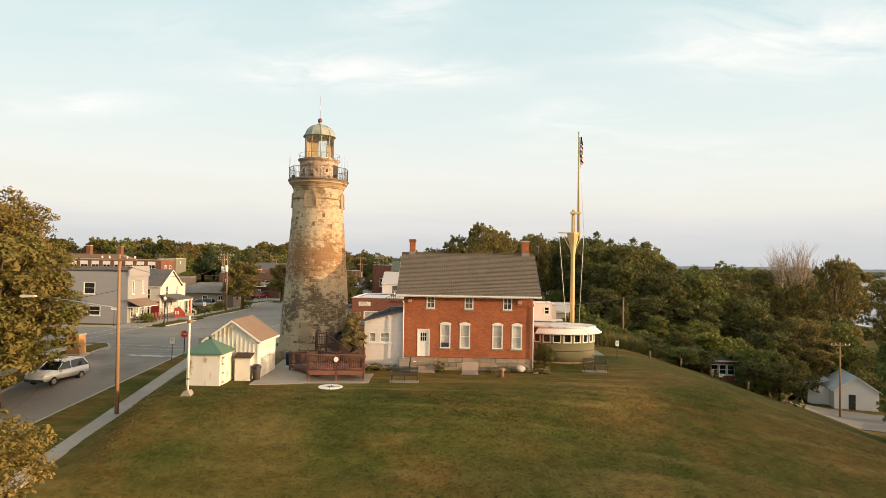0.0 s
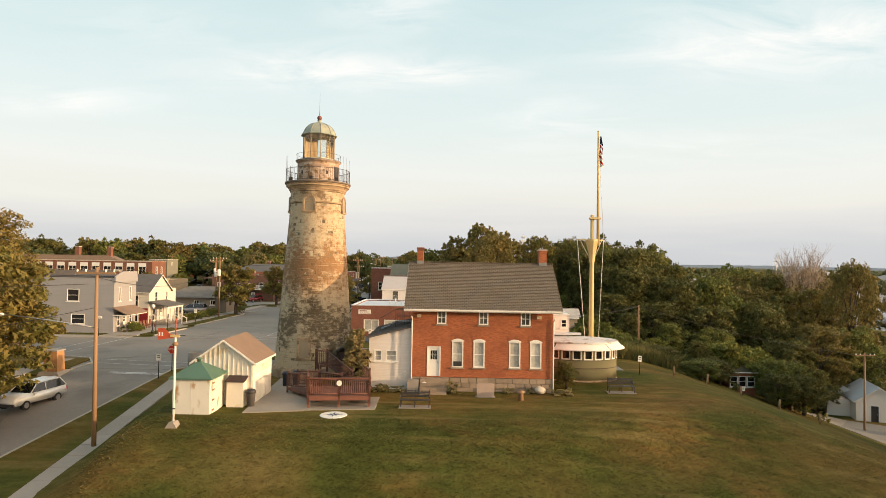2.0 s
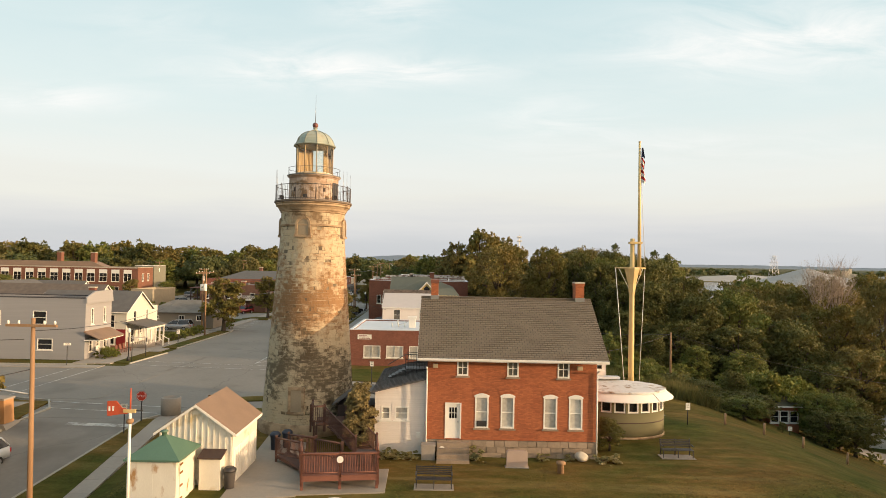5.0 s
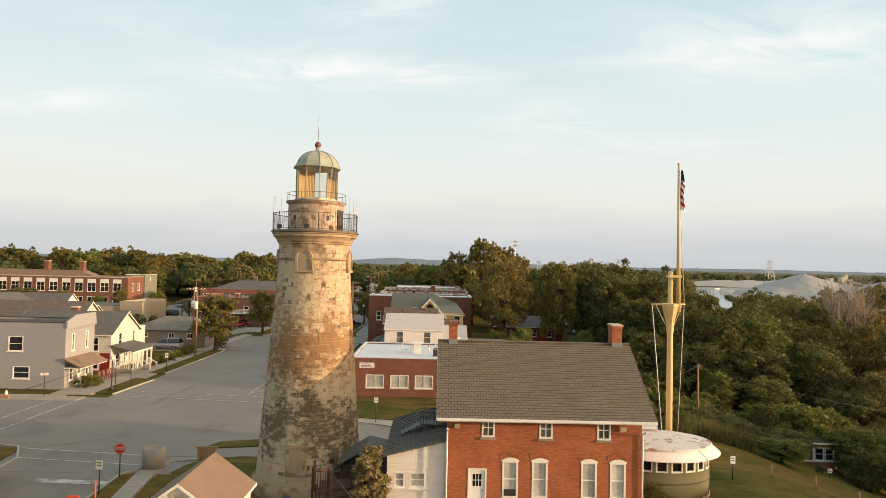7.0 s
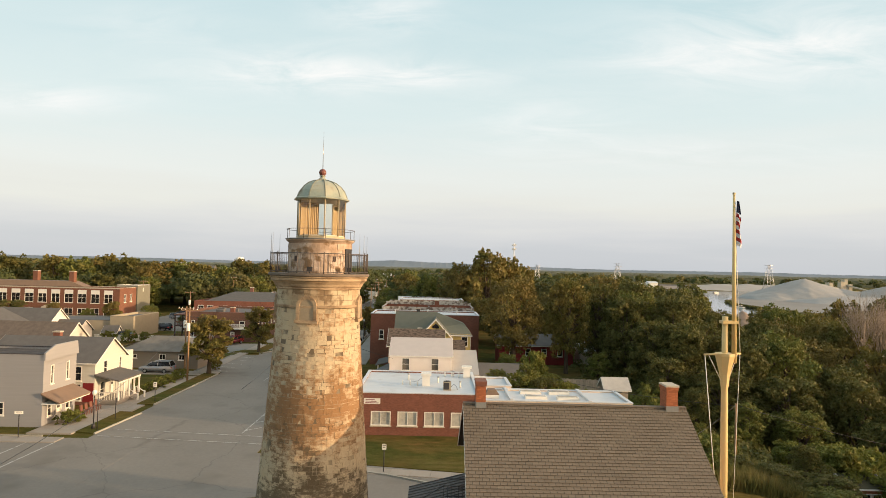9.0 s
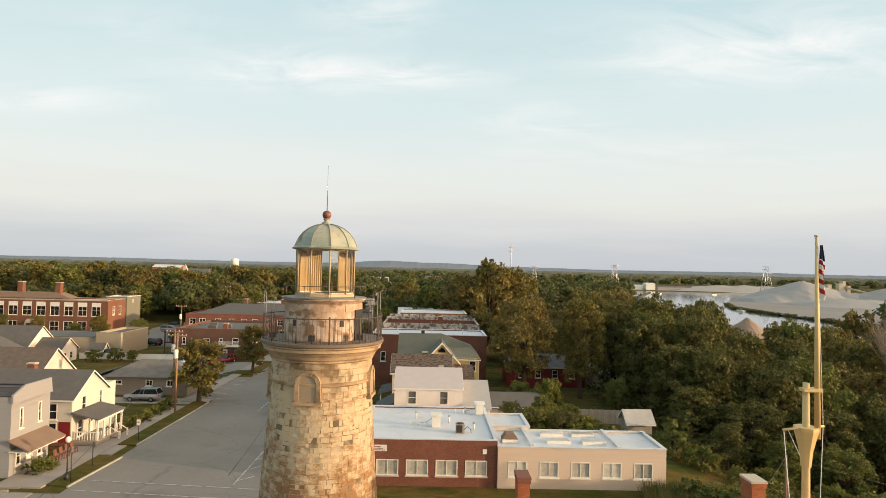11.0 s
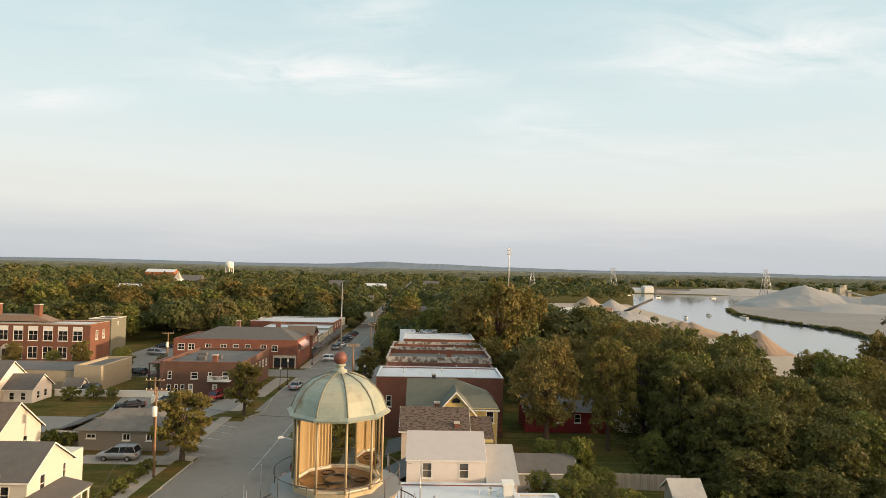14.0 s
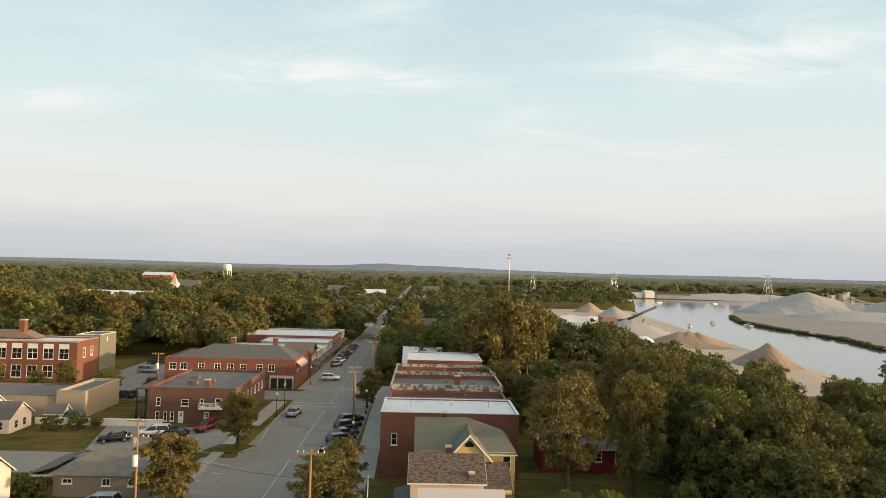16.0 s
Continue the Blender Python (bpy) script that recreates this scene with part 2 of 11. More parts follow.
def lawn_pattern(m):
    """Dry straw patches, bands left by the mower and fine tufts, in world metres."""
    n, l = m.node_tree.nodes, m.node_tree.links
    b = n["Principled BSDF"]
    colour = b.inputs["Base Color"].links[0].from_socket
    tc = n.new("ShaderNodeTexCoord")

    def layer(stretch, detail, rough, lo, hi, out0, out1):
        mp, nz, rg = n.new("ShaderNodeMapping"), n.new("ShaderNodeTexNoise"), n.new("ShaderNodeMapRange")
        mp.inputs["Scale"].default_value = stretch
        nz.inputs["Scale"].default_value, nz.inputs["Detail"].default_value, nz.inputs["Roughness"].default_value = 1.0, detail, rough
        rg.inputs[1].default_value, rg.inputs[2].default_value, rg.inputs[3].default_value, rg.inputs[4].default_value = lo, hi, out0, out1
        l.new(tc.outputs["Object"], mp.inputs[0]), l.new(mp.outputs[0], nz.inputs["Vector"]), l.new(nz.outputs[0], rg.inputs[0])
        return rg.outputs[0]

    def times(p, q):
        k = n.new("ShaderNodeMath")
        k.operation = "MULTIPLY"
        l.new(p, k.inputs[0]), l.new(q, k.inputs[1])
        return k.outputs[0]

    dry = times(layer((0.085, 0.12, 0.0), 3.0, 0.6, 0.46, 0.62, 0.0, 1.0), layer((0.5, 1.4, 0.0), 5.0, 0.7, 0.36, 0.62, 0.25, 0.95))
    bands = times(layer((0.05, 0.85, 0.0), 1.5, 0.4, 0.50, 0.62, 0.0, 0.42), layer((0.10, 0.07, 0.0), 2.0, 0.5, 0.44, 0.60, 0.0, 1.0))
    for mask, shade in ((dry, (0.158, 0.094, 0.030)), (bands, (0.200, 0.145, 0.055))):
        mx = n.new("ShaderNodeMix")
        mx.data_type = "RGBA"
        mx.inputs[7].default_value = (*shade, 1)
        l.new(mask, mx.inputs[0]), l.new(colour, mx.inputs[6])
        colour = mx.outputs[2]
    mx = n.new("ShaderNodeMix")
    mx.data_type, mx.blend_type = "RGBA", "MULTIPLY"
    mx.inputs[0].default_value = 1.0
    l.new(colour, mx.inputs[6]), l.new(layer((0.9, 1.7, 0.3), 9.0, 0.72, 0.30, 0.70, 0.68, 1.32), mx.inputs[7])
    l.new(mx.outputs[2], b.inputs["Base Color"])
    return m


lawn_pattern(GRASS)
ASPHALT = M("worn_asphalt", (0.215, 0.198, 0.175), rough=0.9, var=0.14, scale=0.15, fine=4.0, bump=0.1, stain=(0.17, 0.155, 0.135), stain_scale=0.25, spec=0.2)
an, al = ASPHALT.node_tree.nodes, ASPHALT.node_tree.links   # sealed cracks and patches in the old surface
a_src = an["Principled BSDF"].inputs["Base Color"].links[0].from_socket
a_tc, a_nz, a_ad, a_vo, a_mr, a_mx = an.new("ShaderNodeTexCoord"), an.new("ShaderNodeTexNoise"), an.new("ShaderNodeVectorMath"), an.new("ShaderNodeTexVoronoi"), an.new("ShaderNodeMapRange"), an.new("ShaderNodeMix")
a_nz.inputs["Scale"].default_value, a_nz.inputs["Detail"].default_value = 0.35, 4.0
a_ad.operation = "MULTIPLY_ADD"
a_ad.inputs[1].default_value = (3.0, 3.0, 0.0)
al.new(a_tc.outputs["Object"], a_nz.inputs["Vector"]), al.new(a_nz.outputs["Color"], a_ad.inputs[0]), al.new(a_tc.outputs["Object"], a_ad.inputs[2])
a_vo.feature = "DISTANCE_TO_EDGE"
a_vo.inputs["Scale"].default_value = 0.085
al.new(a_ad.outputs[0], a_vo.inputs["Vector"])
a_mr.inputs[1].default_value, a_mr.inputs[2].default_value, a_mr.inputs[3].default_value, a_mr.inputs[4].default_value = 0.0005, 0.006, 0.80, 1.0
al.new(a_vo.outputs["Distance"], a_mr.inputs[0])
a_mx.data_type, a_mx.blend_type = "RGBA", "MULTIPLY"
a_mx.inputs[0].default_value = 1.0
al.new(a_src, a_mx.inputs[6]), al.new(a_mr.outputs[0], a_mx.inputs[7]), al.new(a_mx.outputs[2], an["Principled BSDF"].inputs["Base Color"])
CONCRETE = M("pale_concrete", (0.30, 0.265, 0.225), rough=0.9, var=0.12, scale=0.5, fine=6.0, each=0.06)
KERB = M("kerb_concrete", (0.34, 0.32, 0.27), rough=0.9, var=0.12)
PAINT_LINE = M("worn_road_paint", (0.44, 0.435, 0.41), rough=0.8, var=0.2, fine=5.0, stain=(0.215, 0.198, 0.175), stain_at=(0.46, 0.62), stain_scale=1.6)
GRAVEL = M("gravel_lot", (0.225, 0.21, 0.185), rough=0.95, var=0.15, scale=0.3, fine=5.0)


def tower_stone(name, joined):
    """Old sandstone: palest on top, rust-brown blotches thickest round the middle, dark ones thickest lower down."""
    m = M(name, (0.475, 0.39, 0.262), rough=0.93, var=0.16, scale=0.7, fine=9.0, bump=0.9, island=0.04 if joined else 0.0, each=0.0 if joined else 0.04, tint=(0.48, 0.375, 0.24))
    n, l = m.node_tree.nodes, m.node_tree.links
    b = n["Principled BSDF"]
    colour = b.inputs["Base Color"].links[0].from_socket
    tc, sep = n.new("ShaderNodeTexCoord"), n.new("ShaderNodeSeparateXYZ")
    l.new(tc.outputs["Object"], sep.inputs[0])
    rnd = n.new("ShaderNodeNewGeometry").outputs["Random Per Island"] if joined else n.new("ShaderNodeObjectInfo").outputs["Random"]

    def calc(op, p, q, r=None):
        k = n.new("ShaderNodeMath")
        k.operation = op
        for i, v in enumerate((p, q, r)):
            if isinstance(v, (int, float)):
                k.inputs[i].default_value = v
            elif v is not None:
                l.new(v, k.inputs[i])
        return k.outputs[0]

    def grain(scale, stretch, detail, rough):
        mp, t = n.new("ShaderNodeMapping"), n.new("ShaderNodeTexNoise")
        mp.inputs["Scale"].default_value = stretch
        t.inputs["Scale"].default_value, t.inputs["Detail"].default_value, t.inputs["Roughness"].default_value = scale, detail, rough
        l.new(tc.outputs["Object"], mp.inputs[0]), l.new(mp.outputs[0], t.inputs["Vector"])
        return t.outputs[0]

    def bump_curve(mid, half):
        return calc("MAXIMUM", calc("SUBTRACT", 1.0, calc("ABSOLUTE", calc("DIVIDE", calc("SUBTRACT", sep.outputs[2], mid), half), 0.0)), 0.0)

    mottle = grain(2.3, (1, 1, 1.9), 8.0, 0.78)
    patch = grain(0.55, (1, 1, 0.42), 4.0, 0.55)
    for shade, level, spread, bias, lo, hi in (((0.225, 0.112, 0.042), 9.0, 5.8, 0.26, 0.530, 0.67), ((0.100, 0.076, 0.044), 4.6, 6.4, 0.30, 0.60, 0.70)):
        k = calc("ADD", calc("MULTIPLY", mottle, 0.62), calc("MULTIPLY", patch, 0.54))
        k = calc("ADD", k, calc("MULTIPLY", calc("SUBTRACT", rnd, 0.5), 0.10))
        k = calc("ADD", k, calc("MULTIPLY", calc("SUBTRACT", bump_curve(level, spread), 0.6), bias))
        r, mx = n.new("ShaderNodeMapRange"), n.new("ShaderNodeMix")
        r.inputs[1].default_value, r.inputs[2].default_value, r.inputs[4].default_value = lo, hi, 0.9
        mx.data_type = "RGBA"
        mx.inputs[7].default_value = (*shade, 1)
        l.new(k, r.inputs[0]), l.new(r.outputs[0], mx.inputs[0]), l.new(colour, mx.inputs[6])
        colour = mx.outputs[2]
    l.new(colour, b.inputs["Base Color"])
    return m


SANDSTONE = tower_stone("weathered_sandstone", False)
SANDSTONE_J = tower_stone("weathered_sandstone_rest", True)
DRESSED_J = M("dressed_sandstone_blocks", (0.40, 0.295, 0.18), rough=0.9, var=0.28, scale=0.8, fine=7.0, bump=0.4, island=0.06, tint=(0.47, 0.385, 0.26), stain=(0.20, 0.135, 0.075), stain_at=(0.52, 0.64), stain_scale=1.6, stain_rand=0.06)
SAND_DRESSED = M("dressed_sandstone", (0.40, 0.29, 0.18), rough=0.9, var=0.22, scale=1.0, fine=9.0, bump=0.4, stretch=(1, 1, 1.6), stain=(0.21, 0.14, 0.08), stain_at=(0.47, 0.64), stain_scale=1.3)
WATCH_STONE = M("peeling_pinkish_limewash", (0.43, 0.305, 0.215), rough=0.9, var=0.28, scale=1.3, fine=8.0, bump=0.5, island=0.10, tint=(0.56, 0.46, 0.38), stain=(0.24, 0.15, 0.08), stain_at=(0.53, 0.62), stain_scale=2.2, stain_rand=0.10)
MORTAR = M("old_mortar", (0.42, 0.345, 0.23), rough=0.95, var=0.35, scale=0.6, fine=5.0, stain=(0.12, 0.09, 0.055), stain_at=(0.45, 0.6), stain_scale=0.8)
BRICK_RED = brick_material("red_painted_brick", (0.385, 0.119, 0.046), (0.72, 0.74, 0.76), var=0.16, stain=(0.31, 0.090, 0.036))
BRICK_DARK = brick_material("old_red_brick", (0.215, 0.080, 0.050), (0.85, 0.95, 1.0))
BRICK_SHOP = brick_material("brown_red_brick", (0.225, 0.082, 0.050), (0.85, 0.95, 1.0), stain=(0.14, 0.06, 0.042))
GALLERY = M("rusty_gallery_plate", (0.15, 0.115, 0.085), rough=0.7, var=0.3, scale=1.5, fine=8.0)
LEAD = M("grey_lead_sheet", (0.20, 0.20, 0.19), rough=0.6, var=0.2)
BRICK_BROWN = brick_material("brown_brick", (0.20, 0.095, 0.07), (0.85, 0.9, 0.95))
FOUNDATION = M("foundation_stone", (0.27, 0.205, 0.145), rough=0.9, var=0.25, scale=2.5, each=0.2)
SHINGLE = M("brown_asphalt_shingle", (0.168, 0.138, 0.106), rough=0.95, var=0.12, scale=0.7, fine=25.0, each=0.07, spec=0.2)
SHINGLE_J = M("brown_asphalt_shingle_rest", (0.168, 0.138, 0.106), rough=0.95, var=0.12, scale=0.7, fine=25.0, island=0.07, spec=0.2)
ROOF_FELT = M("dark_roof_felt", (0.07, 0.058, 0.046), rough=0.95, var=0.2)
ROOF_GREY = M("grey_shingle", (0.105, 0.098, 0.092), rough=0.92, var=0.2, island=0.12)
ROOF_BROWN = M("mottled_brown_shingle", (0.085, 0.062, 0.05), rough=0.92, var=0.5, scale=2.2, fine=7.0, stretch=(0.6, 1, 2), island=0.1)
ROOF_TAN = M("tan_shingle", (0.205, 0.140, 0.098), rough=0.9, var=0.12, fine=20)
ROOF_WHITE = M("white_membrane_roof", (0.57, 0.59, 0.61), rough=0.6, var=0.08, scale=0.4, fine=3.0, stain=(0.50, 0.50, 0.50), stain_scale=0.5)
ROOF_DARK = M("dark_flat_roof", (0.12, 0.115, 0.11), rough=0.9, var=0.25, scale=0.4)
METAL_ROOF = M("dark_standing_seam_metal", (0.115, 0.105, 0.098), rough=0.7, var=0.2, metal=0.1)
WHITE = M("white_paint", (0.74, 0.71, 0.64), rough=0.6, var=0.07, scale=0.9, fine=12)
WHITE_SIDING = M("white_clapboard", (0.72, 0.66, 0.60), rough=0.65, var=0.06, each=0.03)
CREAM = M("cream_painted_boards", (0.66, 0.625, 0.53), rough=0.7, var=0.09, scale=0.8, stain=(0.46, 0.37, 0.21), stain_at=(0.58, 0.74), stain_scale=1.2)
TIN_WHITE = M("rust_streaked_white_tin", (0.66, 0.625, 0.535), rough=0.6, var=0.08, stain=(0.36, 0.20, 0.075), stain_at=(0.60, 0.70), stain_scale=1.7, stretch=(1, 1, 0.5))
GREEN_ROOF = M("weathered_green_roof", (0.075, 0.145, 0.098), rough=0.6, var=0.15)
OLIVE = M("olive_drab_paint", (0.150, 0.138, 0.076), rough=0.85, spec=0.2, var=0.08, scale=0.5)
MAST_YELLOW = M("buff_yellow_paint", (0.60, 0.44, 0.19), rough=0.55, var=0.1)
DECK = M("red_brown_stained_wood", (0.17, 0.066, 0.042), rough=0.7, var=0.2, stretch=(1, 1, 0.2), each=0.12)
# shade on the deck's rear parts is put into this darker copy of DECK
DECK_BACK = M("shaded_brown_wood", (0.10, 0.048, 0.034), rough=0.75, var=0.2, each=0.12)
PATIO = M("worn_patio_concrete", (0.27, 0.235, 0.195), rough=0.9, var=0.14, scale=0.6, fine=7.0)
DECK_DARK = M("dark_stained_wood", (0.055, 0.032, 0.025), rough=0.75, var=0.2)
POLE_WOOD = M("weathered_pole_wood", (0.28, 0.165, 0.085), rough=0.85, var=0.2, stretch=(4, 4, 0.3))
BARK = M("bark", (0.085, 0.062, 0.042), rough=0.95, var=0.3, scale=3, fine=12, bump=0.6, stretch=(2, 2, 0.4))
BARE = M("bleached_dead_wood", (0.30, 0.235, 0.18), rough=0.9, var=0.2)
IRON = M("dark_iron", (0.045, 0.042, 0.042), rough=0.5, var=0.2, metal=0.3)
RAIL = M("gallery_iron", (0.105, 0.085, 0.072), rough=0.6, var=0.25, metal=0.2)
COPPER = M("verdigris_copper", (0.29, 0.33, 0.27), rough=0.55, var=0.25, scale=1.2, fine=7.0, tint=(0.36, 0.345, 0.26), metal=0.05, stain=(0.20, 0.155, 0.10), stain_at=(0.56, 0.70), stain_scale=1.5)
COPPER_SEAM = M("dark_copper_seam", (0.20, 0.195, 0.145), rough=0.55, var=0.2)
COPPER_RED = M("oxblood_ball", (0.17, 0.06, 0.045), rough=0.5, var=0.2)
BRONZE = M("dull_bronze", (0.42, 0.335, 0.205), rough=0.55, var=0.2, metal=0.1)
PANE_DARK = glass_material("dark_window_glass", (0.02, 0.02, 0.022))
PANE_CURTAIN = glass_material("curtained_window_glass", (0.46, 0.44, 0.39), 0.15)
LANTERN_GLASS = clear_glass("lantern_glass")
CURTAIN_TAN = M("tan_lantern_curtain", (0.50, 0.37, 0.21), rough=0.9, var=0.15, stretch=(6, 6, 0.2))
RED_PAINT = M("dark_red_paint", (0.20, 0.016, 0.018), rough=0.6, var=0.1)
RED_BRIGHT = M("bright_red_paint", (0.45, 0.035, 0.02), rough=0.5, var=0.1)
GREY_SIDING = M("grey_siding", (0.285, 0.28, 0.28), rough=0.75, var=0.06, stretch=(0.2, 0.2, 6))
YELLOW_SIDING = M("yellow_siding", (0.60, 0.45, 0.16), rough=0.75, var=0.06, stretch=(0.2, 0.2, 6))
PALE_SIDING = M("pale_cream_siding", (0.55, 0.53, 0.465), rough=0.75, var=0.06, stretch=(0.2, 0.2, 6))
PEACH_SIDING = M("peach_siding", (0.62, 0.50, 0.40), rough=0.75, var=0.06, stretch=(0.2, 0.2, 6))
TAN_WALL = M("tan_stucco", (0.32, 0.275, 0.20), rough=0.85, var=0.1)
BEIGE_STONE = M("beige_limestone", (0.48, 0.42, 0.33), rough=0.85, var=0.12)
WATER = M("river_water", (0.10, 0.115, 0.12), rough=0.09, var=0.1, scale=0.01, fine=0.35, bump=0.08, spec=0.6)
SAND_GREY = M("grey_aggregate", (0.316, 0.305, 0.287), rough=0.95, var=0.12, scale=0.03, fine=0.4, bump=0.3)
SAND_TAN = M("tan_sand", (0.31, 0.235, 0.17), rough=0.95, var=0.12, scale=0.05, fine=0.6, bump=0.3)
SAND_PALE = M("pale_sand_ground", (0.37, 0.31, 0.24), rough=0.95, var=0.12, scale=0.02, fine=0.3)
RUBBER = M("tyre_rubber", (0.02, 0.02, 0.02), rough=0.8)
CHROME = M("bare_metal", (0.45, 0.45, 0.45), rough=0.35, metal=0.8)
CAR_GLASS = glass_material("car_glass", (0.015, 0.017, 0.02), 0.05)
LAMP_RED = M("tail_lamp_red", (0.35, 0.01, 0.01), rough=0.3)
LAMP_CLEAR = M("lamp_lens", (0.7, 0.7, 0.68), rough=0.2)
# blue-grey of distance haze is put into the hills' base colour
HAZED_HILL = M("haze_tinted_hills", (0.20, 0.235, 0.27), rough=1.0, var=0.12, scale=0.004, fine=0.03, bump=0, spec=0)
LEAF_A = leaf_material("leaves_olive", (0.155, 0.142, 0.034), (0.205, 0.150, 0.043))
LEAF_B = leaf_material("leaves_green", (0.128, 0.152, 0.034), (0.180, 0.168, 0.041))
LEAF_C = leaf_material("leaves_dark", (0.094, 0.101, 0.027), (0.145, 0.128, 0.036))
LEAF_D = leaf_material("leaves_turning", (0.164, 0.138, 0.038), (0.205, 0.150, 0.045))
LEAF_FAR = leaf_material("leaves_far", (0.098, 0.101, 0.034), None, 0.075, 0.0)
fn, fl = LEAF_FAR.node_tree.nodes, LEAF_FAR.node_tree.links   # each crown has a tone of its own, green to turning brown
f_at, f_rp, f_mx = fn.new("ShaderNodeAttribute"), fn.new("ShaderNodeValToRGB"), fn.new("ShaderNodeMix")
f_at.attribute_name = "tone"
for el_, (p_, c_) in zip([f_rp.color_ramp.elements[0], f_rp.color_ramp.elements[1], f_rp.color_ramp.elements.new(0.4), f_rp.color_ramp.elements.new(0.75)],
                         ((0.0, (0.75, 0.92, 0.85)), (1.0, (2.0, 1.25, 1.35)), (0.4, (0.95, 1.0, 0.95)), (0.75, (1.35, 1.12, 1.05)))):
    el_.position, el_.color = p_, (*c_, 1)
f_mx.data_type, f_mx.blend_type = "RGBA", "MULTIPLY"
f_mx.inputs[0].default_value = 1.0
f_src = fn["Principled BSDF"].inputs["Base Color"].links[0].from_socket
fl.new(f_at.outputs["Fac"], f_rp.inputs[0]), fl.new(f_src, f_mx.inputs[6]), fl.new(f_rp.outputs[0], f_mx.inputs[7])
fl.new(f_mx.outputs[2], fn["Principled BSDF"].inputs["Base Color"])
for node_ in fn:
    if node_.bl_idname == "ShaderNodeBsdfTranslucent":
        fl.new(f_mx.outputs[2], node_.inputs[0])
LEAF_HOSTA = leaf_material("leaves_pale_variegated", (0.27, 0.235, 0.09), (0.36, 0.30, 0.16), 1.5)
LEAF_GRASS = leaf_material("tall_grass_blades", (0.14, 0.145, 0.045), (0.20, 0.165, 0.06), 0.6)
# sunlight on the sumacs is put into this brighter leaf colour
LEAF_BRIGHT = leaf_material("leaves_sunlit_green", (0.165, 0.178, 0.034), (0.20, 0.18, 0.04))
LEAF_GOLD = leaf_material("leaves_golden_olive", (0.185, 0.145, 0.036), (0.23, 0.16, 0.045))


# ---------------------------------------------------------------- mesh helpers
def part(name, bm, material, parent=None, label="", at=None):
    me = bpy.data.meshes.new(name)
    bm.to_mesh(me)
    bm.free()
    me.materials.append(material)
    ob = new(name, me)
    if parent:
        ob.parent = parent
    if at:
        ob.location = at
    return tagged(ob, label)


def thing(name, at, label, category, group="", kind="", turn=0.0):
    ob = new(name)
    ob.empty_display_size = 0.3
    ob.location = at
    ob.rotation_euler = (0, 0, radians(turn))
    return tagged(ob, label, category, group, kind)


def box(bm, x0, y0, z0, x1, y1, z1):
    v = [bm.verts.new(p) for p in ((x0, y0, z0), (x1, y0, z0), (x1, y1, z0), (x0, y1, z0), (x0, y0, z1), (x1, y0, z1), (x1, y1, z1), (x0, y1, z1))]
    for f in ((3, 2, 1, 0), (4, 5, 6, 7), (0, 1, 5, 4), (1, 2, 6, 5), (2, 3, 7, 6), (3, 0, 4, 7)):
        bm.faces.new([v[i] for i in f])
    return v


def B(*dims):
    bm = bmesh.new()
    box(bm, *dims)
    return bm


def prism(bm, pts, axis, a, b):
    """A flat outline drawn out along an axis from a to b."""
    def at(p, s):
        return {"x": (s, p[0], p[1]), "y": (p[0], s, p[1]), "z": (p[0], p[1], s)}[axis]
    lo, hi = [bm.verts.new(at(p, a)) for p in pts], [bm.verts.new(at(p, b)) for p in pts]
    n = len(pts)
    bm.faces.new(lo), bm.faces.new(hi[::-1])
    for i in range(n):
        bm.faces.new((lo[i], hi[i], hi[(i + 1) % n], lo[(i + 1) % n]))
    bmesh.ops.recalc_face_normals(bm, faces=bm.faces)


def PR(pts, axis, a, b):
    bm = bmesh.new()
    prism(bm, pts, axis, a, b)
    return bm


def lathe(bm, profile, n=24, cx=0.0, cy=0.0, smooth=True, phase=0.0):
    rings = []
    for r, z in profile:
        if r < 1e-4:
            rings.append([bm.verts.new((cx, cy, z))])
        else:
            rings.append([bm.verts.new((cx + r * math.cos(phase + 2 * math.pi * i / n), cy + r * math.sin(phase + 2 * math.pi * i / n), z)) for i in range(n)])
    for a, b in zip(rings, rings[1:]):
        for i in range(n):
            j = (i + 1) % n
            if len(a) == 1 and len(b) == 1:
                continue
            f = (a[0], b[j], b[i]) if len(a) == 1 else (a[i], a[j], b[0]) if len(b) == 1 else (a[i], a[j], b[j], b[i])
            bm.faces.new(f).smooth = smooth
    for ring, flip in ((rings[0], True), (rings[-1], False)):
        if len(ring) > 2:
            bm.faces.new(ring[::-1] if flip else ring)


def L(profile, n=24, smooth=True, phase=0.0):
    bm = bmesh.new()
    lathe(bm, profile, n, smooth=smooth, phase=phase)
    return bm


def ring(profile, n=24, phase=0.0):
    """A lathed band that stays open in the middle."""
    bm = bmesh.new()
    lathe(bm, profile, n, smooth=False, phase=phase)
    bmesh.ops.delete(bm, geom=[f for f in bm.faces if len(f.verts) > 4], context="FACES_ONLY")
    return bm


def tube(bm, a, b, r0, r1=None, n=6):
    a, b = Vector(a), Vector(b)
    r1 = r0 if r1 is None else r1
    q = (b - a).to_track_quat("Z", "Y")
    lo, hi = [], []
    for i in range(n):
        c = Vector((math.cos(2 * math.pi * i / n), math.sin(2 * math.pi * i / n), 0))
        lo.append(bm.verts.new(a + q @ (c * r0)))
        hi.append(bm.verts.new(b + q @ (c * r1)))
    for i in range(n):
        bm.faces.new((lo[i], lo[(i + 1) % n], hi[(i + 1) % n], hi[i])).smooth = True
    bm.faces.new(lo[::-1]), bm.faces.new(hi)


def T(a, b, r0, r1=None, n=6):
    bm = bmesh.new()
    tube(bm, a, b, r0, r1, n)
    return bm


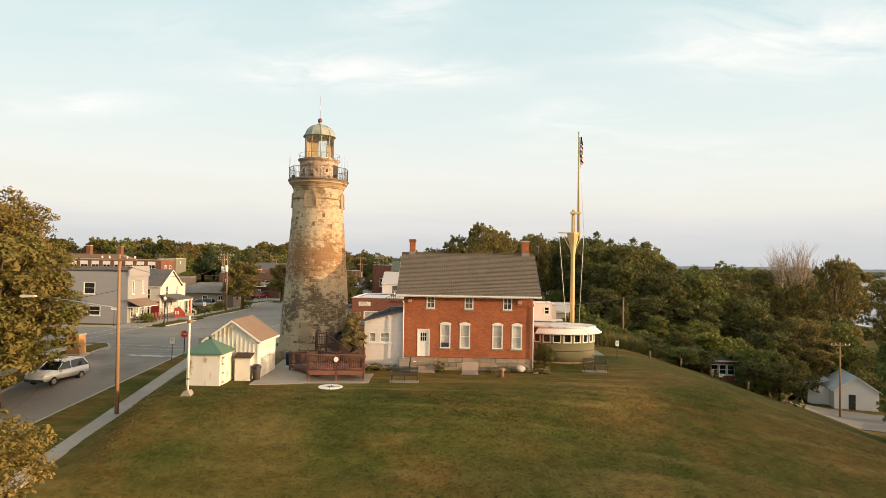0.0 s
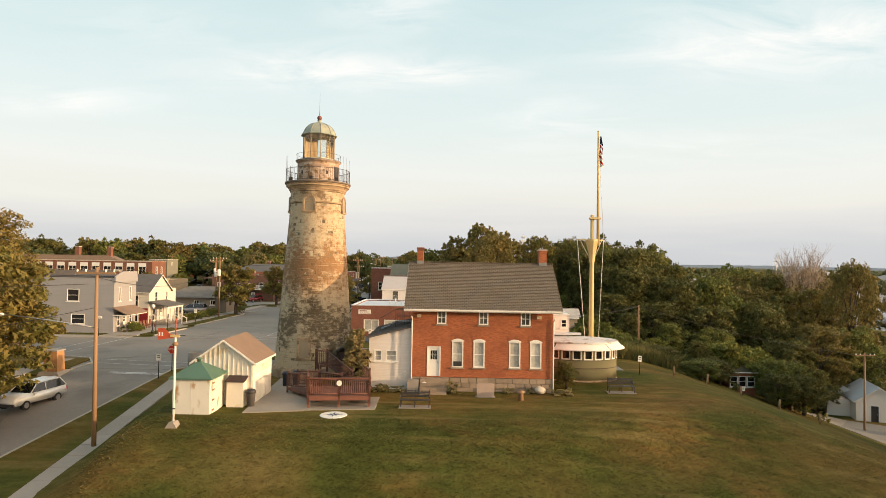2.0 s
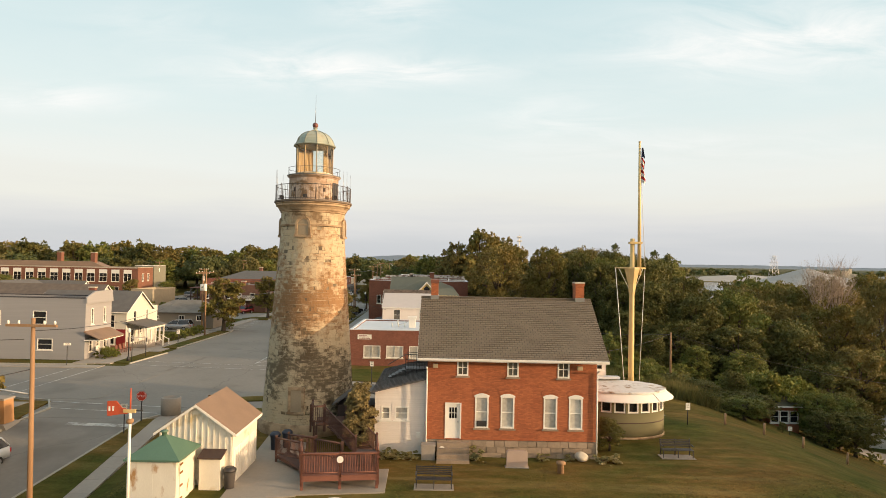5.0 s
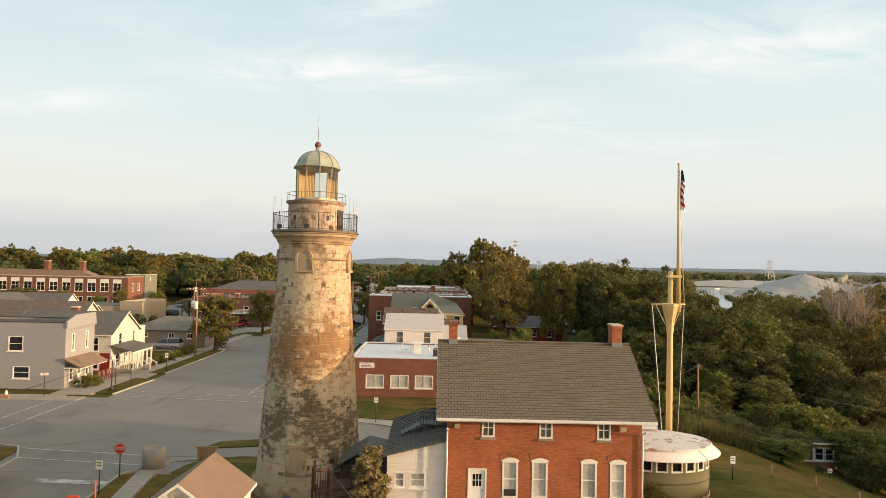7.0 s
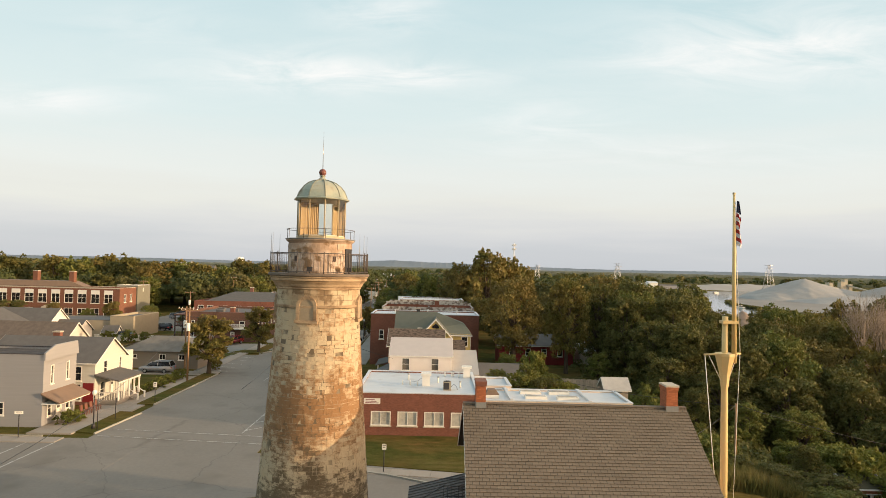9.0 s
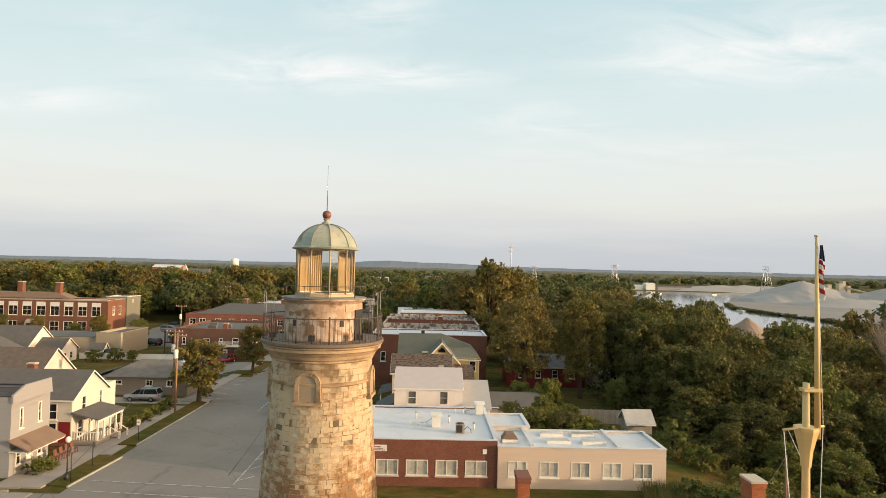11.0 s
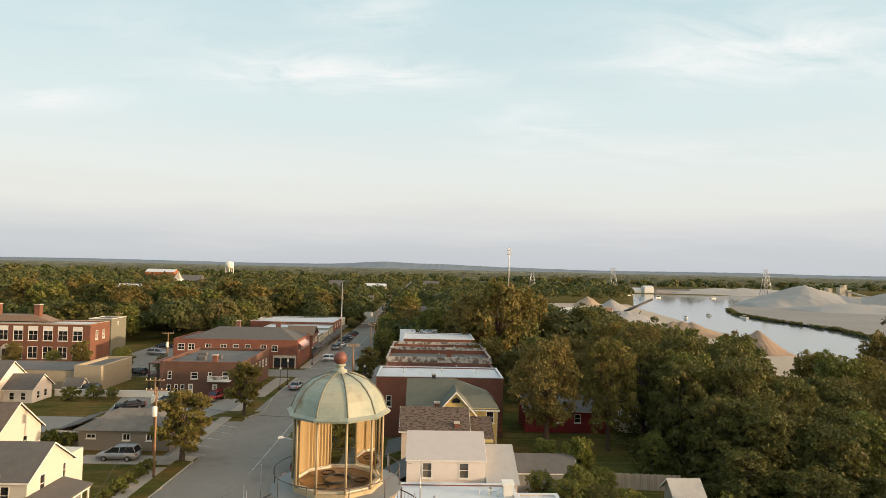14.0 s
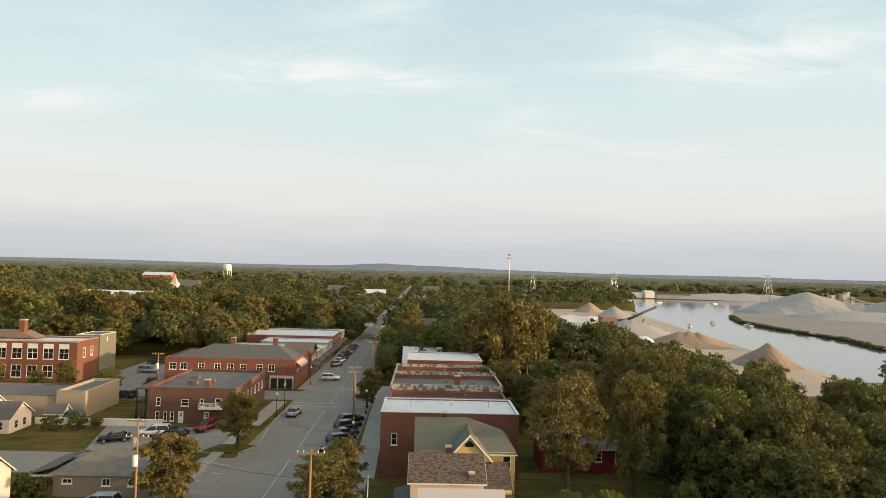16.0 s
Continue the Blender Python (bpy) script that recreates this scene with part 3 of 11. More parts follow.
def wire(pts, r, n=4):
    """One bent rod through the points."""
    bm = bmesh.new()
    pts = [Vector(p) for p in pts]
    closed = (pts[0] - pts[-1]).length < 1e-6
    if closed:
        pts = pts[:-1]
    rings = []
    for i, p in enumerate(pts):
        a, b = pts[i - 1] if i or closed else p, pts[(i + 1) % len(pts)] if i < len(pts) - 1 or closed else p
        q = (b - a).to_track_quat("Z", "Y")
        rings.append([bm.verts.new(p + q @ Vector((r * math.cos(2 * math.pi * k / n), r * math.sin(2 * math.pi * k / n), 0))) for k in range(n)])
    for a, b in zip(rings, rings[1:] + (rings[:1] if closed else [])):
        for k in range(n):
            bm.faces.new((a[k], a[(k + 1) % n], b[(k + 1) % n], b[k])).smooth = True
    if not closed:
        bm.faces.new(rings[0][::-1]), bm.faces.new(rings[-1])
    return bm


def sag(a, b, drop, n=12):
    a, b = Vector(a), Vector(b)
    return [a.lerp(b, i / n) - Vector((0, 0, drop * 4 * (i / n) * (1 - i / n))) for i in range(n + 1)]


# ---------------------------------------------------------------- the lie of the land
STREET = -1.4


def road_level(y):
    return STREET - 0.125 * max(0.0, 8.0 - y) if y > -40 else STREET - 6.0


def smax(*v):
    k = 0.9
    m = max(v)
    return m + math.log(sum(math.exp(k * (a - m)) for a in v)) / k


RIVER_L = [(150, -200), (152, 100), (156, 205), (157, 263), (168, 340), (172, 400), (170, 440), (194, 545), (225, 650), (318, 923), (345, 1010)]
RIVER_R = [(235, -200), (240, 100), (245, 310), (265, 380), (262, 450), (268, 520), (300, 600), (373, 730), (530, 830)]


def along(line, y):
    for (xa, ya), (xb, yb) in zip(line, line[1:]):
        if y <= yb:
            return xa + (xb - xa) * (y - ya) / (yb - ya)
    return line[-1][0]


def in_river(x, y):
    """How far inside the river, in metres (negative on land)."""
    if y > 1010:
        return 1010 - y
    right = along(RIVER_R, y) if y < 800 else 900
    return min(x - along(RIVER_L, y), right - x, 1010 - y)


def lawn_drop(s):
    return 0.0 if s <= 0 else 0.07 * s * s if s < 4 else 1.12 + 0.56 * (s - 4)


def ground_level(x, y):
    if x > 230 or y > 900 or y < -200:
        s3 = 40.0
    else:
        s3 = 0.60 * (x - 19.2)
    if y > 45 and x < 230:
        s3 = min(s3, 0.60 * (x - 19.2 - 0.22 * (min(y, 165.0) - 45)))
    top = -1.0 if y < 9 else -1.42 if y > 13 else -1.0 - 0.105 * (y - 9)
    s = max(0.0, smax(-8.6 - y, 0.347 * x - 0.72 * y - 8.6 if y < 30 else -9.0, s3) - 0.2)
    z = max(top - lawn_drop(s), -11.2)
    if y < 12:
        r = road_level(y) - 0.02
        k = min(max((-14.6 - x) / 4.0, 0.0), 1.0)
        k = k * k * (3 - 2 * k)
        z = z * (1 - k) + max(min(r, -1.42), -11.2) * k
        if x < -34:
            z = max(min(r, -1.42), -9.0) + 0.1
    if x > 60 or y > 900:
        d = in_river(x, y)
        if d > -6:
            z = min(z, -11.2 - 3.0 * min(max((d + 6) / 12, 0), 1))
    if y > 1015 or x > 330:
        z = max(z, -11.0) if in_river(x, y) < -6 else z
    if y > 1100:
        z = -6.0
    return z


def steps(a, b, d):
    n = max(1, round(abs(b - a) / d))
    return [a + (b - a) * i / n for i in range(n)]


def growing(a, b, first, q=1.28):
    out, d, s = [], first, 1 if b > a else -1
    while (b - a) * s > 0:
        out.append(a)
        a += d * s
        d *= q
    return out + [b]


def ground():
    xs = growing(-300, -4900, 12)[::-1] + steps(-290, -72, 8) + steps(-72, 72, 1.4) + steps(72, 420, 6) + growing(420, 4900, 12)
    ys = growing(-74, -4900, 6)[::-1][:-1] + steps(-74, 110, 1.4) + steps(110, 1100, 8) + growing(1100, 4900, 20)
    verts = [(x, y, ground_level(x, y)) for y in ys for x in xs]
    w = len(xs)
    faces = [(j * w + i, j * w + i + 1, (j + 1) * w + i + 1, (j + 1) * w + i) for j in range(len(ys) - 1) for i in range(w - 1)]
    me = bpy.data.meshes.new("ground")
    me.from_pydata(verts, [], faces)
    me.polygons.foreach_set("use_smooth", [True] * len(faces))
    me.materials.append(GRASS)
    tagged(new("ground", me), "rounded mown grass hill with dry brown patches", "lawn", kind="structure")


ground()


def strip(name, left, right, off, thick, material, label, category, cross=4, kind="structure", parent=None, level=None):
    """A paved or planted sheet between two edge lines, laid on the land, with a side face as thick as its kerb."""
    bm = bmesh.new()
    rows = []
    for (xa, ya), (xb, yb) in zip(left, right):
        row = []
        for i in range(cross + 1):
            x, y = xa + (xb - xa) * i / cross, ya + (yb - ya) * i / cross
            z = (level(x, y) if level else road_level(y)) + off
            row.append(bm.verts.new((x, y, z)))
        rows.append(row)
    top = []
    for a, b in zip(rows, rows[1:]):
        for i in range(cross):
            top.append(bm.faces.new((a[i], a[i + 1], b[i + 1], b[i])))
    ret = bmesh.ops.extrude_face_region(bm, geom=top)
    bmesh.ops.translate(bm, vec=(0, 0, -thick), verts=[g for g in ret["geom"] if isinstance(g, bmesh.types.BMVert)])
    bmesh.ops.recalc_face_normals(bm, faces=bm.faces)
    ob = part(name, bm, material, parent, label)
    if not parent:
        tagged(ob, label, category, kind=kind)
    return ob


def line(x0, y0, x1, y1, n):
    return [(x0 + (x1 - x0) * i / n, y0 + (y1 - y0) * i / n) for i in range(n + 1)]


# ---------------------------------------------------------------- streets and paths
strip("road_high_street", line(-34.0, 8.5, -31.2, 1500, 90), line(-17.3, 8.5, -20.4, 1500, 90), 0.020, 0.1, ASPHALT, "worn grey asphalt main street running to the horizon", "road")
strip("road_downhill", line(-29.5, 14, -29.5, -38, 40), line(-20.4, 14, -26.6, -38, 40), 0.026, 0.1, ASPHALT, "grey asphalt street dropping down the hill", "road")
strip("road_side_street_east", line(-130, 15, -28, 14.5, 30), line(-130, 28.5, -28, 30.5, 30), 0.032, 0.1, ASPHALT, "grey asphalt side street", "road", cross=2)
strip("road_side_street_west", line(-20, 12.2, 19, 12.0, 16), line(-20, 27.5, 19, 18.8, 16), 0.038, 0.1, ASPHALT, "grey asphalt side street behind the brick house", "road", cross=3)
strip("road_parking_lane", line(-38.5, 66, -38.5, 84, 4), line(-33.5, 66, -33.5, 84, 4), 0.044, 0.1, ASPHALT, "angled parking bays beside the street", "road")
strip("road_alley", line(-130, 76.5, -50, 76.5, 10), line(-130, 85.5, -50, 85.5, 10), 0.020, 0.1, GRAVEL, "pale gravel alley behind the houses", "road", cross=2)
strip("road_gravel_lot", line(-56.3, 86.5, -38, 86.5, 6), line(-60, 100, -38, 100, 6), 0.03, 0.1, GRAVEL, "pale gravel parking lot", "parking lot")
strip("road_far_lot", line(-84, 120, -84, 172, 6), line(-57, 120, -60, 172, 6), 0.02, 0.1, ASPHALT, "grey asphalt parking lot", "parking lot")
strip("road_cross_street", line(-130, 123.0, -30, 123.0, 8), line(-130, 132.0, -30, 132.0, 8), 0.03, 0.1, ASPHALT, "grey asphalt cross street", "road", cross=2)

pavement = tagged(new("pavement"), "pale concrete pavements with sawn slabs", "pavement", kind="structure")


def slabs(x0, y0, x1, y1, width, n, off=0.11, gap=0.02):
    """A row of concrete slabs along a line, each its own piece."""
    a, b = Vector((x0, y0, 0)), Vector((x1, y1, 0))
    d = (b - a) / n
    side = Vector((-d.y, d.x, 0)).normalized() * width / 2
    for i in range(n):
        p, q = a + d * (i + gap / d.length), a + d * (i + 1)
        bm = bmesh.new()
        tops = [bm.verts.new((v.x, v.y, road_level(v.y) + off)) for v in (p - side, q - side, q + side, p + side)]
        lows = [bm.verts.new((v.co.x, v.co.y, v.co.z - 0.18)) for v in tops]
        bm.faces.new(tops)
        for k in range(4):
            bm.faces.new((tops[k], lows[k], lows[(k + 1) % 4], tops[(k + 1) % 4]))
        bmesh.ops.recalc_face_normals(bm, faces=bm.faces)
        part("slab", bm, CONCRETE, pavement)


slabs(-19.6, 11.0, -18.24, -30.0, 1.2, 27, off=0.15)
slabs(-33.0, 12.6, -33.0, -14.0, 1.4, 18, off=0.16)
slabs(-37.0, 31.5, -37.0, 62.0, 1.7, 20)
slabs(-37.0, 64.5, -37.0, 100.0, 1.7, 20)
slabs(-36.6, 102.0, -36.2, 121.0, 2.8, 10)
slabs(-34.2, 134.0, -33.6, 214.0, 2.2, 30)
slabs(-15.2, 30.0, -15.2, 76.0, 2.0, 26)
slabs(-15.0, 76.5, -16.0, 140.0, 3.2, 24)
slabs(-13.5, 23.6, 19.0, 19.6, 1.4, 20, off=0.09)
slabs(-36.0, 29.5, -70.0, 28.8, 1.6, 18)
slabs(-39.1, 31.4, -39.1, 43.2, 2.4, 6)
slabs(-35.0, 42.2, -36.1, 42.2, 3.2, 1)


def kerb(pts, label="weathered concrete kerb", width=0.16, height=0.15):
    bm = bmesh.new()
    for (xa, ya), (xb, yb) in zip(pts, pts[1:]):
        n = max(1, round(math.hypot(xb - xa, yb - ya) / 4))
        for i in range(n):
            x0, y0, x1, y1 = xa + (xb - xa) * i / n, ya + (yb - ya) * i / n, xa + (xb - xa) * (i + 1) / n, ya + (yb - ya) * (i + 1) / n
            nx, ny = -(y1 - y0), x1 - x0
            m = math.hypot(nx, ny)
            nx, ny = nx / m * width / 2, ny / m * width / 2
            p = [(x0 - nx, y0 - ny), (x1 - nx, y1 - ny), (x1 + nx, y1 + ny), (x0 + nx, y0 + ny)]
            lo = [bm.verts.new((x, y, road_level(y) - 0.1)) for x, y in p]
            hi = [bm.verts.new((x, y, road_level(y) + height)) for x, y in p]
            bm.faces.new(hi)
            for k in range(4):
                bm.faces.new((lo[k], lo[(k + 1) % 4], hi[(k + 1) % 4], hi[k]))
    bmesh.ops.recalc_face_normals(bm, faces=bm.faces)
    tagged(part("kerb", bm, KERB), label, "kerb", kind="structure")


kerb([(-34.1, 44.0), (-33.9, 64.3), (-37.5, 66.0)])
kerb([(-34.1, 31.8), (-33.6, 40.0)])
kerb([(-38.3, 30.7), (-60, 29.6), (-120, 29.0)])
kerb([(-34.0, 86.0), (-32.2, 90.5), (-33.4, 101)])
kerb([(-33.6, 104), (-33.2, 121)])
kerb([(-33, 134), (-31.2, 700)])
kerb([(-17.4, 34), (-17.6, 76), (-18.4, 136), (-20.2, 700)])
kerb([(-13.8, 24.4), (-5.6, 21.9), (0.1, 19.0), (19, 17.4)])
kerb([(-120, 14.9), (-36, 14.6), (-31.4, 13.6), (-29.7, 11.0), (-29.6, -30)])
kerb([(-25.6, -30), (-21.05, 8.0), (-19.8, 10.6), (-16.5, 11.8)])
for pts in (((-36.1, 44.1), (-34.2, 44.0), (-34.0, 64.3), (-36.1, 64.6)), ((-36.1, 32.2), (-34.2, 31.8), (-33.7, 40.0), (-36.1, 40.5)),
            ((-39.6, 86.8), (-33.8, 86.2), (-32.4, 90.2), (-38.0, 90.4)), ((-17.2, 36), (-16.3, 36), (-16.3, 75), (-17.4, 75)),
            ((-25.4, -29), (-18.8, -29), (-20.1, 8.4), (-20.95, 8.0)), ((-18.0, 14.0), (-12.6, 15.2), (-12.2, 17.2), (-17.2, 15.8))):
    a, b, c, d = pts
    n = max(2, round(abs(d[1] - a[1]) / 3))
    strip("verge", line(*a, *d, n), line(*b, *c, n), 0.13, 0.2, GRASS, "narrow strip of mown grass by the kerb", "grass verge", cross=2)
strip("lawn_corner", line(-70, 6, -70, 14.4, 4), line(-29.7, 6, -31.0, 13.2, 4), 0.13, 0.2, GRASS, "grass corner by the side street", "lawn", cross=8)
strip("lawn_by_flat_building", line(-13.0, 25.2, -12.0, 33.2, 4), line(20.0, 19.2, 20.0, 33.2, 4), 0.10, 0.1, GRASS, "mown lawn before the flat brick building", "lawn", cross=8)
strip("patio", line(-9.7, -7.6, -10.4, 3.4, 8), line(-6.2, -6.8, -7.6, 2.0, 8), 0.06, 0.2, PATIO, "pale concrete patio beside the shed", "patio", cross=3, level=lambda x, y: -1.0)
strip("path_deck_apron", line(-6.7, -6.7, -7.4, -3.0, 2), line(-1.9, -6.1, -2.0, -2.6, 2), 0.05, 0.1, PATIO, "concrete apron under the wooden deck", "path", cross=2, level=lambda x, y: -1.0)


def marking(x0, y0, x1, y1, w=0.14, off=0.046):
    d = Vector((x1 - x0, y1 - y0, 0))
    s = Vector((-d.y, d.x, 0)).normalized() * w / 2
    n = max(1, round(d.length / 3))
    bm = bmesh.new()
    for i in range(n):
        a, b = Vector((x0, y0, 0)) + d * (i / n), Vector((x0, y0, 0)) + d * ((i + 1) / n)
        vs = [bm.verts.new((v.x, v.y, road_level(v.y) + off)) for v in (a - s, b - s, b + s, a + s)]
        bm.faces.new(vs)
    bmesh.ops.recalc_face_normals(bm, faces=bm.faces)
    tagged(part("road_marking", bm, PAINT_LINE), "worn white painted line on the asphalt", "road marking", kind="structure")


for m_ in ((-33.5, 33.6, -16, 31.8), (-33.5, 31.2, -16, 29.4), (-31.0, 13.4, -20.9, 12.2), (-31.0, 11.4, -20.9, 10.2), (-26, 7.2, -20.9, 7.0, 0.5),
           (-36, 29.0, -36, 15.5), (-38.4, 28.6, -38.4, 15.3), (-20.5, 34, -17.6, 37), (-20.5, 37, -17.6, 40), (-20.5, 40, -17.6, 43), (-20.5, 33, -20.5, 46)):
    marking(*m_)
for i_ in range(5):
    marking(-37.8, 68.5 + 3.4 * i_, -33.4, 67.0 + 3.4 * i_, 0.14, 0.05)
    marking(-17.8, 47 + 5.5 * i_, -20.3, 47 + 5.5 * i_, 0.12, 0.026)
    marking(-33.2, 104 + 6 * i_, -30.8, 104 + 6 * i_, 0.12, 0.026)
    marking(-26 - 0.02 * i_, 60 + 30 * i_, -26, 84 + 30 * i_, 0.12, 0.026)
marking(-33, 120.5, -19, 120.0, 0.3, 0.026)
marking(-33, 118, -19, 117.5, 0.3, 0.026)
marking(-33, 134, -19, 133.5, 0.3, 0.026)
marking(-33, 136.5, -19, 136, 0.3, 0.026)


# ---------------------------------------------------------------- walls, windows and roofs
def frame_of(p0, p1):
    a, b = Vector((*p0, 0)), Vector((*p1, 0))
    u = (b - a).normalized()
    out = Vector((u.y, -u.x, 0))
    return a, u, out, (b - a).length


def wall(name, parent, p0, p1, z0, z1, holes, material, thick=0.25, label=""):
    """A thick wall from p0 to p1 with rectangular holes right through it; its outer face lies on the line, to the right of the way."""
    a, u, out, length = frame_of(p0, p1)
    us = sorted({0.0, length, *[h[0] for h in holes], *[h[1] for h in holes]})
    zs = sorted({z0, z1, *[h[2] for h in holes], *[h[3] for h in holes]})
    bm = bmesh.new()
    grid, faces = {}, []

    def v(i, j):
        if (i, j) not in grid:
            p = a + u * us[i]
            grid[i, j] = bm.verts.new((p.x, p.y, zs[j]))
        return grid[i, j]

    for i in range(len(us) - 1):
        for j in range(len(zs) - 1):
            cu, cz = (us[i] + us[i + 1]) / 2, (zs[j] + zs[j + 1]) / 2
            if not any(h[0] < cu < h[1] and h[2] < cz < h[3] for h in holes):
                faces.append(bm.faces.new((v(i, j), v(i + 1, j), v(i + 1, j + 1), v(i, j + 1))))
    ret = bmesh.ops.extrude_face_region(bm, geom=faces)
    bmesh.ops.translate(bm, vec=-out * thick, verts=[g for g in ret["geom"] if isinstance(g, bmesh.types.BMVert)])
    bmesh.ops.recalc_face_normals(bm, faces=bm.faces)
    return part(name, bm, material, parent, label)


def obox(bm, a, u, out, u0, u1, o0, o1, z0, z1):
    """A box in a wall's own directions: along u, outwards o, up z."""
    c = [a + u * i + out * k for i, k in ((u0, o0), (u1, o0), (u1, o1), (u0, o1))]
    lo, hi = [bm.verts.new((p.x, p.y, z0)) for p in c], [bm.verts.new((p.x, p.y, z1)) for p in c]
    bm.faces.new(lo[::-1]), bm.faces.new(hi)
    for k in range(4):
        bm.faces.new((lo[k], lo[(k + 1) % 4], hi[(k + 1) % 4], hi[k]))


def window(parent, p0, p1, h, pane=None, trim=None, cols=1, rows=2, sill=True, arch=0.0, name="window", rail=0.05):
    """A window set in the hole h of a wall: frame, panes, sill, and a flat arched head where arch is set."""
    pane, trim = pane or PANE_DARK, trim or WHITE
    a, u, out, _ = frame_of(p0, p1)
    u0, u1, z0, z1 = h
    bm = bmesh.new()
    t = 0.09
    for q in ((u0, u0 + t, z0, z1), (u1 - t, u1, z0, z1), (u0 + t, u1 - t, z0, z0 + t), (u0 + t, u1 - t, z1 - t, z1)):
        obox(bm, a, u, out, q[0], q[1], -0.14, 0.025, q[2], q[3])
    w, hh = (u1 - u0 - 2 * t) / cols, (z1 - z0 - 2 * t) / rows
    for i in range(1, cols):
        c = u0 + t + w * i
        obox(bm, a, u, out, c - rail / 2, c + rail / 2, -0.10, -0.02, z0 + t, z1 - t)
    for j in range(1, rows):
        c = z0 + t + hh * j
        obox(bm, a, u, out, u0 + t, u1 - t, -0.105, -0.025, c - rail / 2, c + rail / 2)
    if arch:
        n = 8
        mid, half = (u0 + u1) / 2, (u1 - u0) / 2 + 0.05
        for k in range(n):
            c0, c1 = -half + 2 * half * k / n, -half + 2 * half * (k + 1) / n
            za, zb = arch * (1 - (c0 / half) ** 2), arch * (1 - (c1 / half) ** 2)
            pts = [(mid + c0, z1 - 0.03), (mid + c1, z1 - 0.03), (mid + c1, z1 + zb + 0.03), (mid + c0, z1 + za + 0.03)]
            lo = [bm.verts.new(((a + u * s + out * 0.045).x, (a + u * s + out * 0.045).y, z)) for s, z in pts]
            hi = [bm.verts.new(((a + u * s - out * 0.02).x, (a + u * s - out * 0.02).y, z)) for s, z in pts]
            bm.faces.new(lo), bm.faces.new(hi[::-1])
            for e in range(4):
                bm.faces.new((lo[e], hi[e], hi[(e + 1) % 4], lo[(e + 1) % 4]))
    ob = part(name, bm, trim, parent)
    for j in range(rows):
        bp = bmesh.new()
        obox(bp, a, u, out, u0 + t, u1 - t, -0.085, -0.07, z0 + t + hh * j, z0 + t + hh * (j + 1))
        part("pane", bp, pane, ob)
    if sill:
        bs = bmesh.new()
        obox(bs, a, u, out, u0 - 0.08, u1 + 0.08, -0.05, 0.10, z0 - 0.1, z0 - 0.003)
        part("sill", bs, sill if not isinstance(sill, bool) else trim, ob)
    return ob


def door(parent, p0, p1, h, material=None, trim=None, lights=True, handle=True):
    a, u, out, _ = frame_of(p0, p1)
    u0, u1, z0, z1 = h
    bm = bmesh.new()
    obox(bm, a, u, out, u0 + 0.08, u1 - 0.08, -0.12, -0.04, z0, z1 - 0.08)
    ob = part("door", bm, material or WHITE, parent)
    bf = bmesh.new()
    for q in ((u0, u0 + 0.08, z0, z1), (u1 - 0.08, u1, z0, z1), (u0 + 0.08, u1 - 0.08, z1 - 0.08, z1)):
        obox(bf, a, u, out, q[0], q[1], -0.14, 0.03, q[2], q[3])
    part("door_frame", bf, trim or WHITE, ob)
    if lights:
        w = (u1 - u0) / 2
        for i in range(3):
            for j in range(2):
                bp = bmesh.new()
                obox(bp, a, u, out, u0 + w * 0.5 + w / 3 * i + 0.02, u0 + w * 0.5 + w / 3 * (i + 1) - 0.02, -0.042, -0.03, z0 + (z1 - z0) * (0.55 + 0.16 * j) + 0.02, z0 + (z1 - z0) * (0.55 + 0.16 * (j + 1)) - 0.02)
                part("pane", bp, PANE_DARK, ob)
    if handle:
        bh = bmesh.new()
        obox(bh, a, u, out, u1 - 0.24, u1 - 0.16, -0.04, 0.01, z0 + 0.95, z0 + 1.05)
        part("handle", bh, CHROME, ob)
    return ob


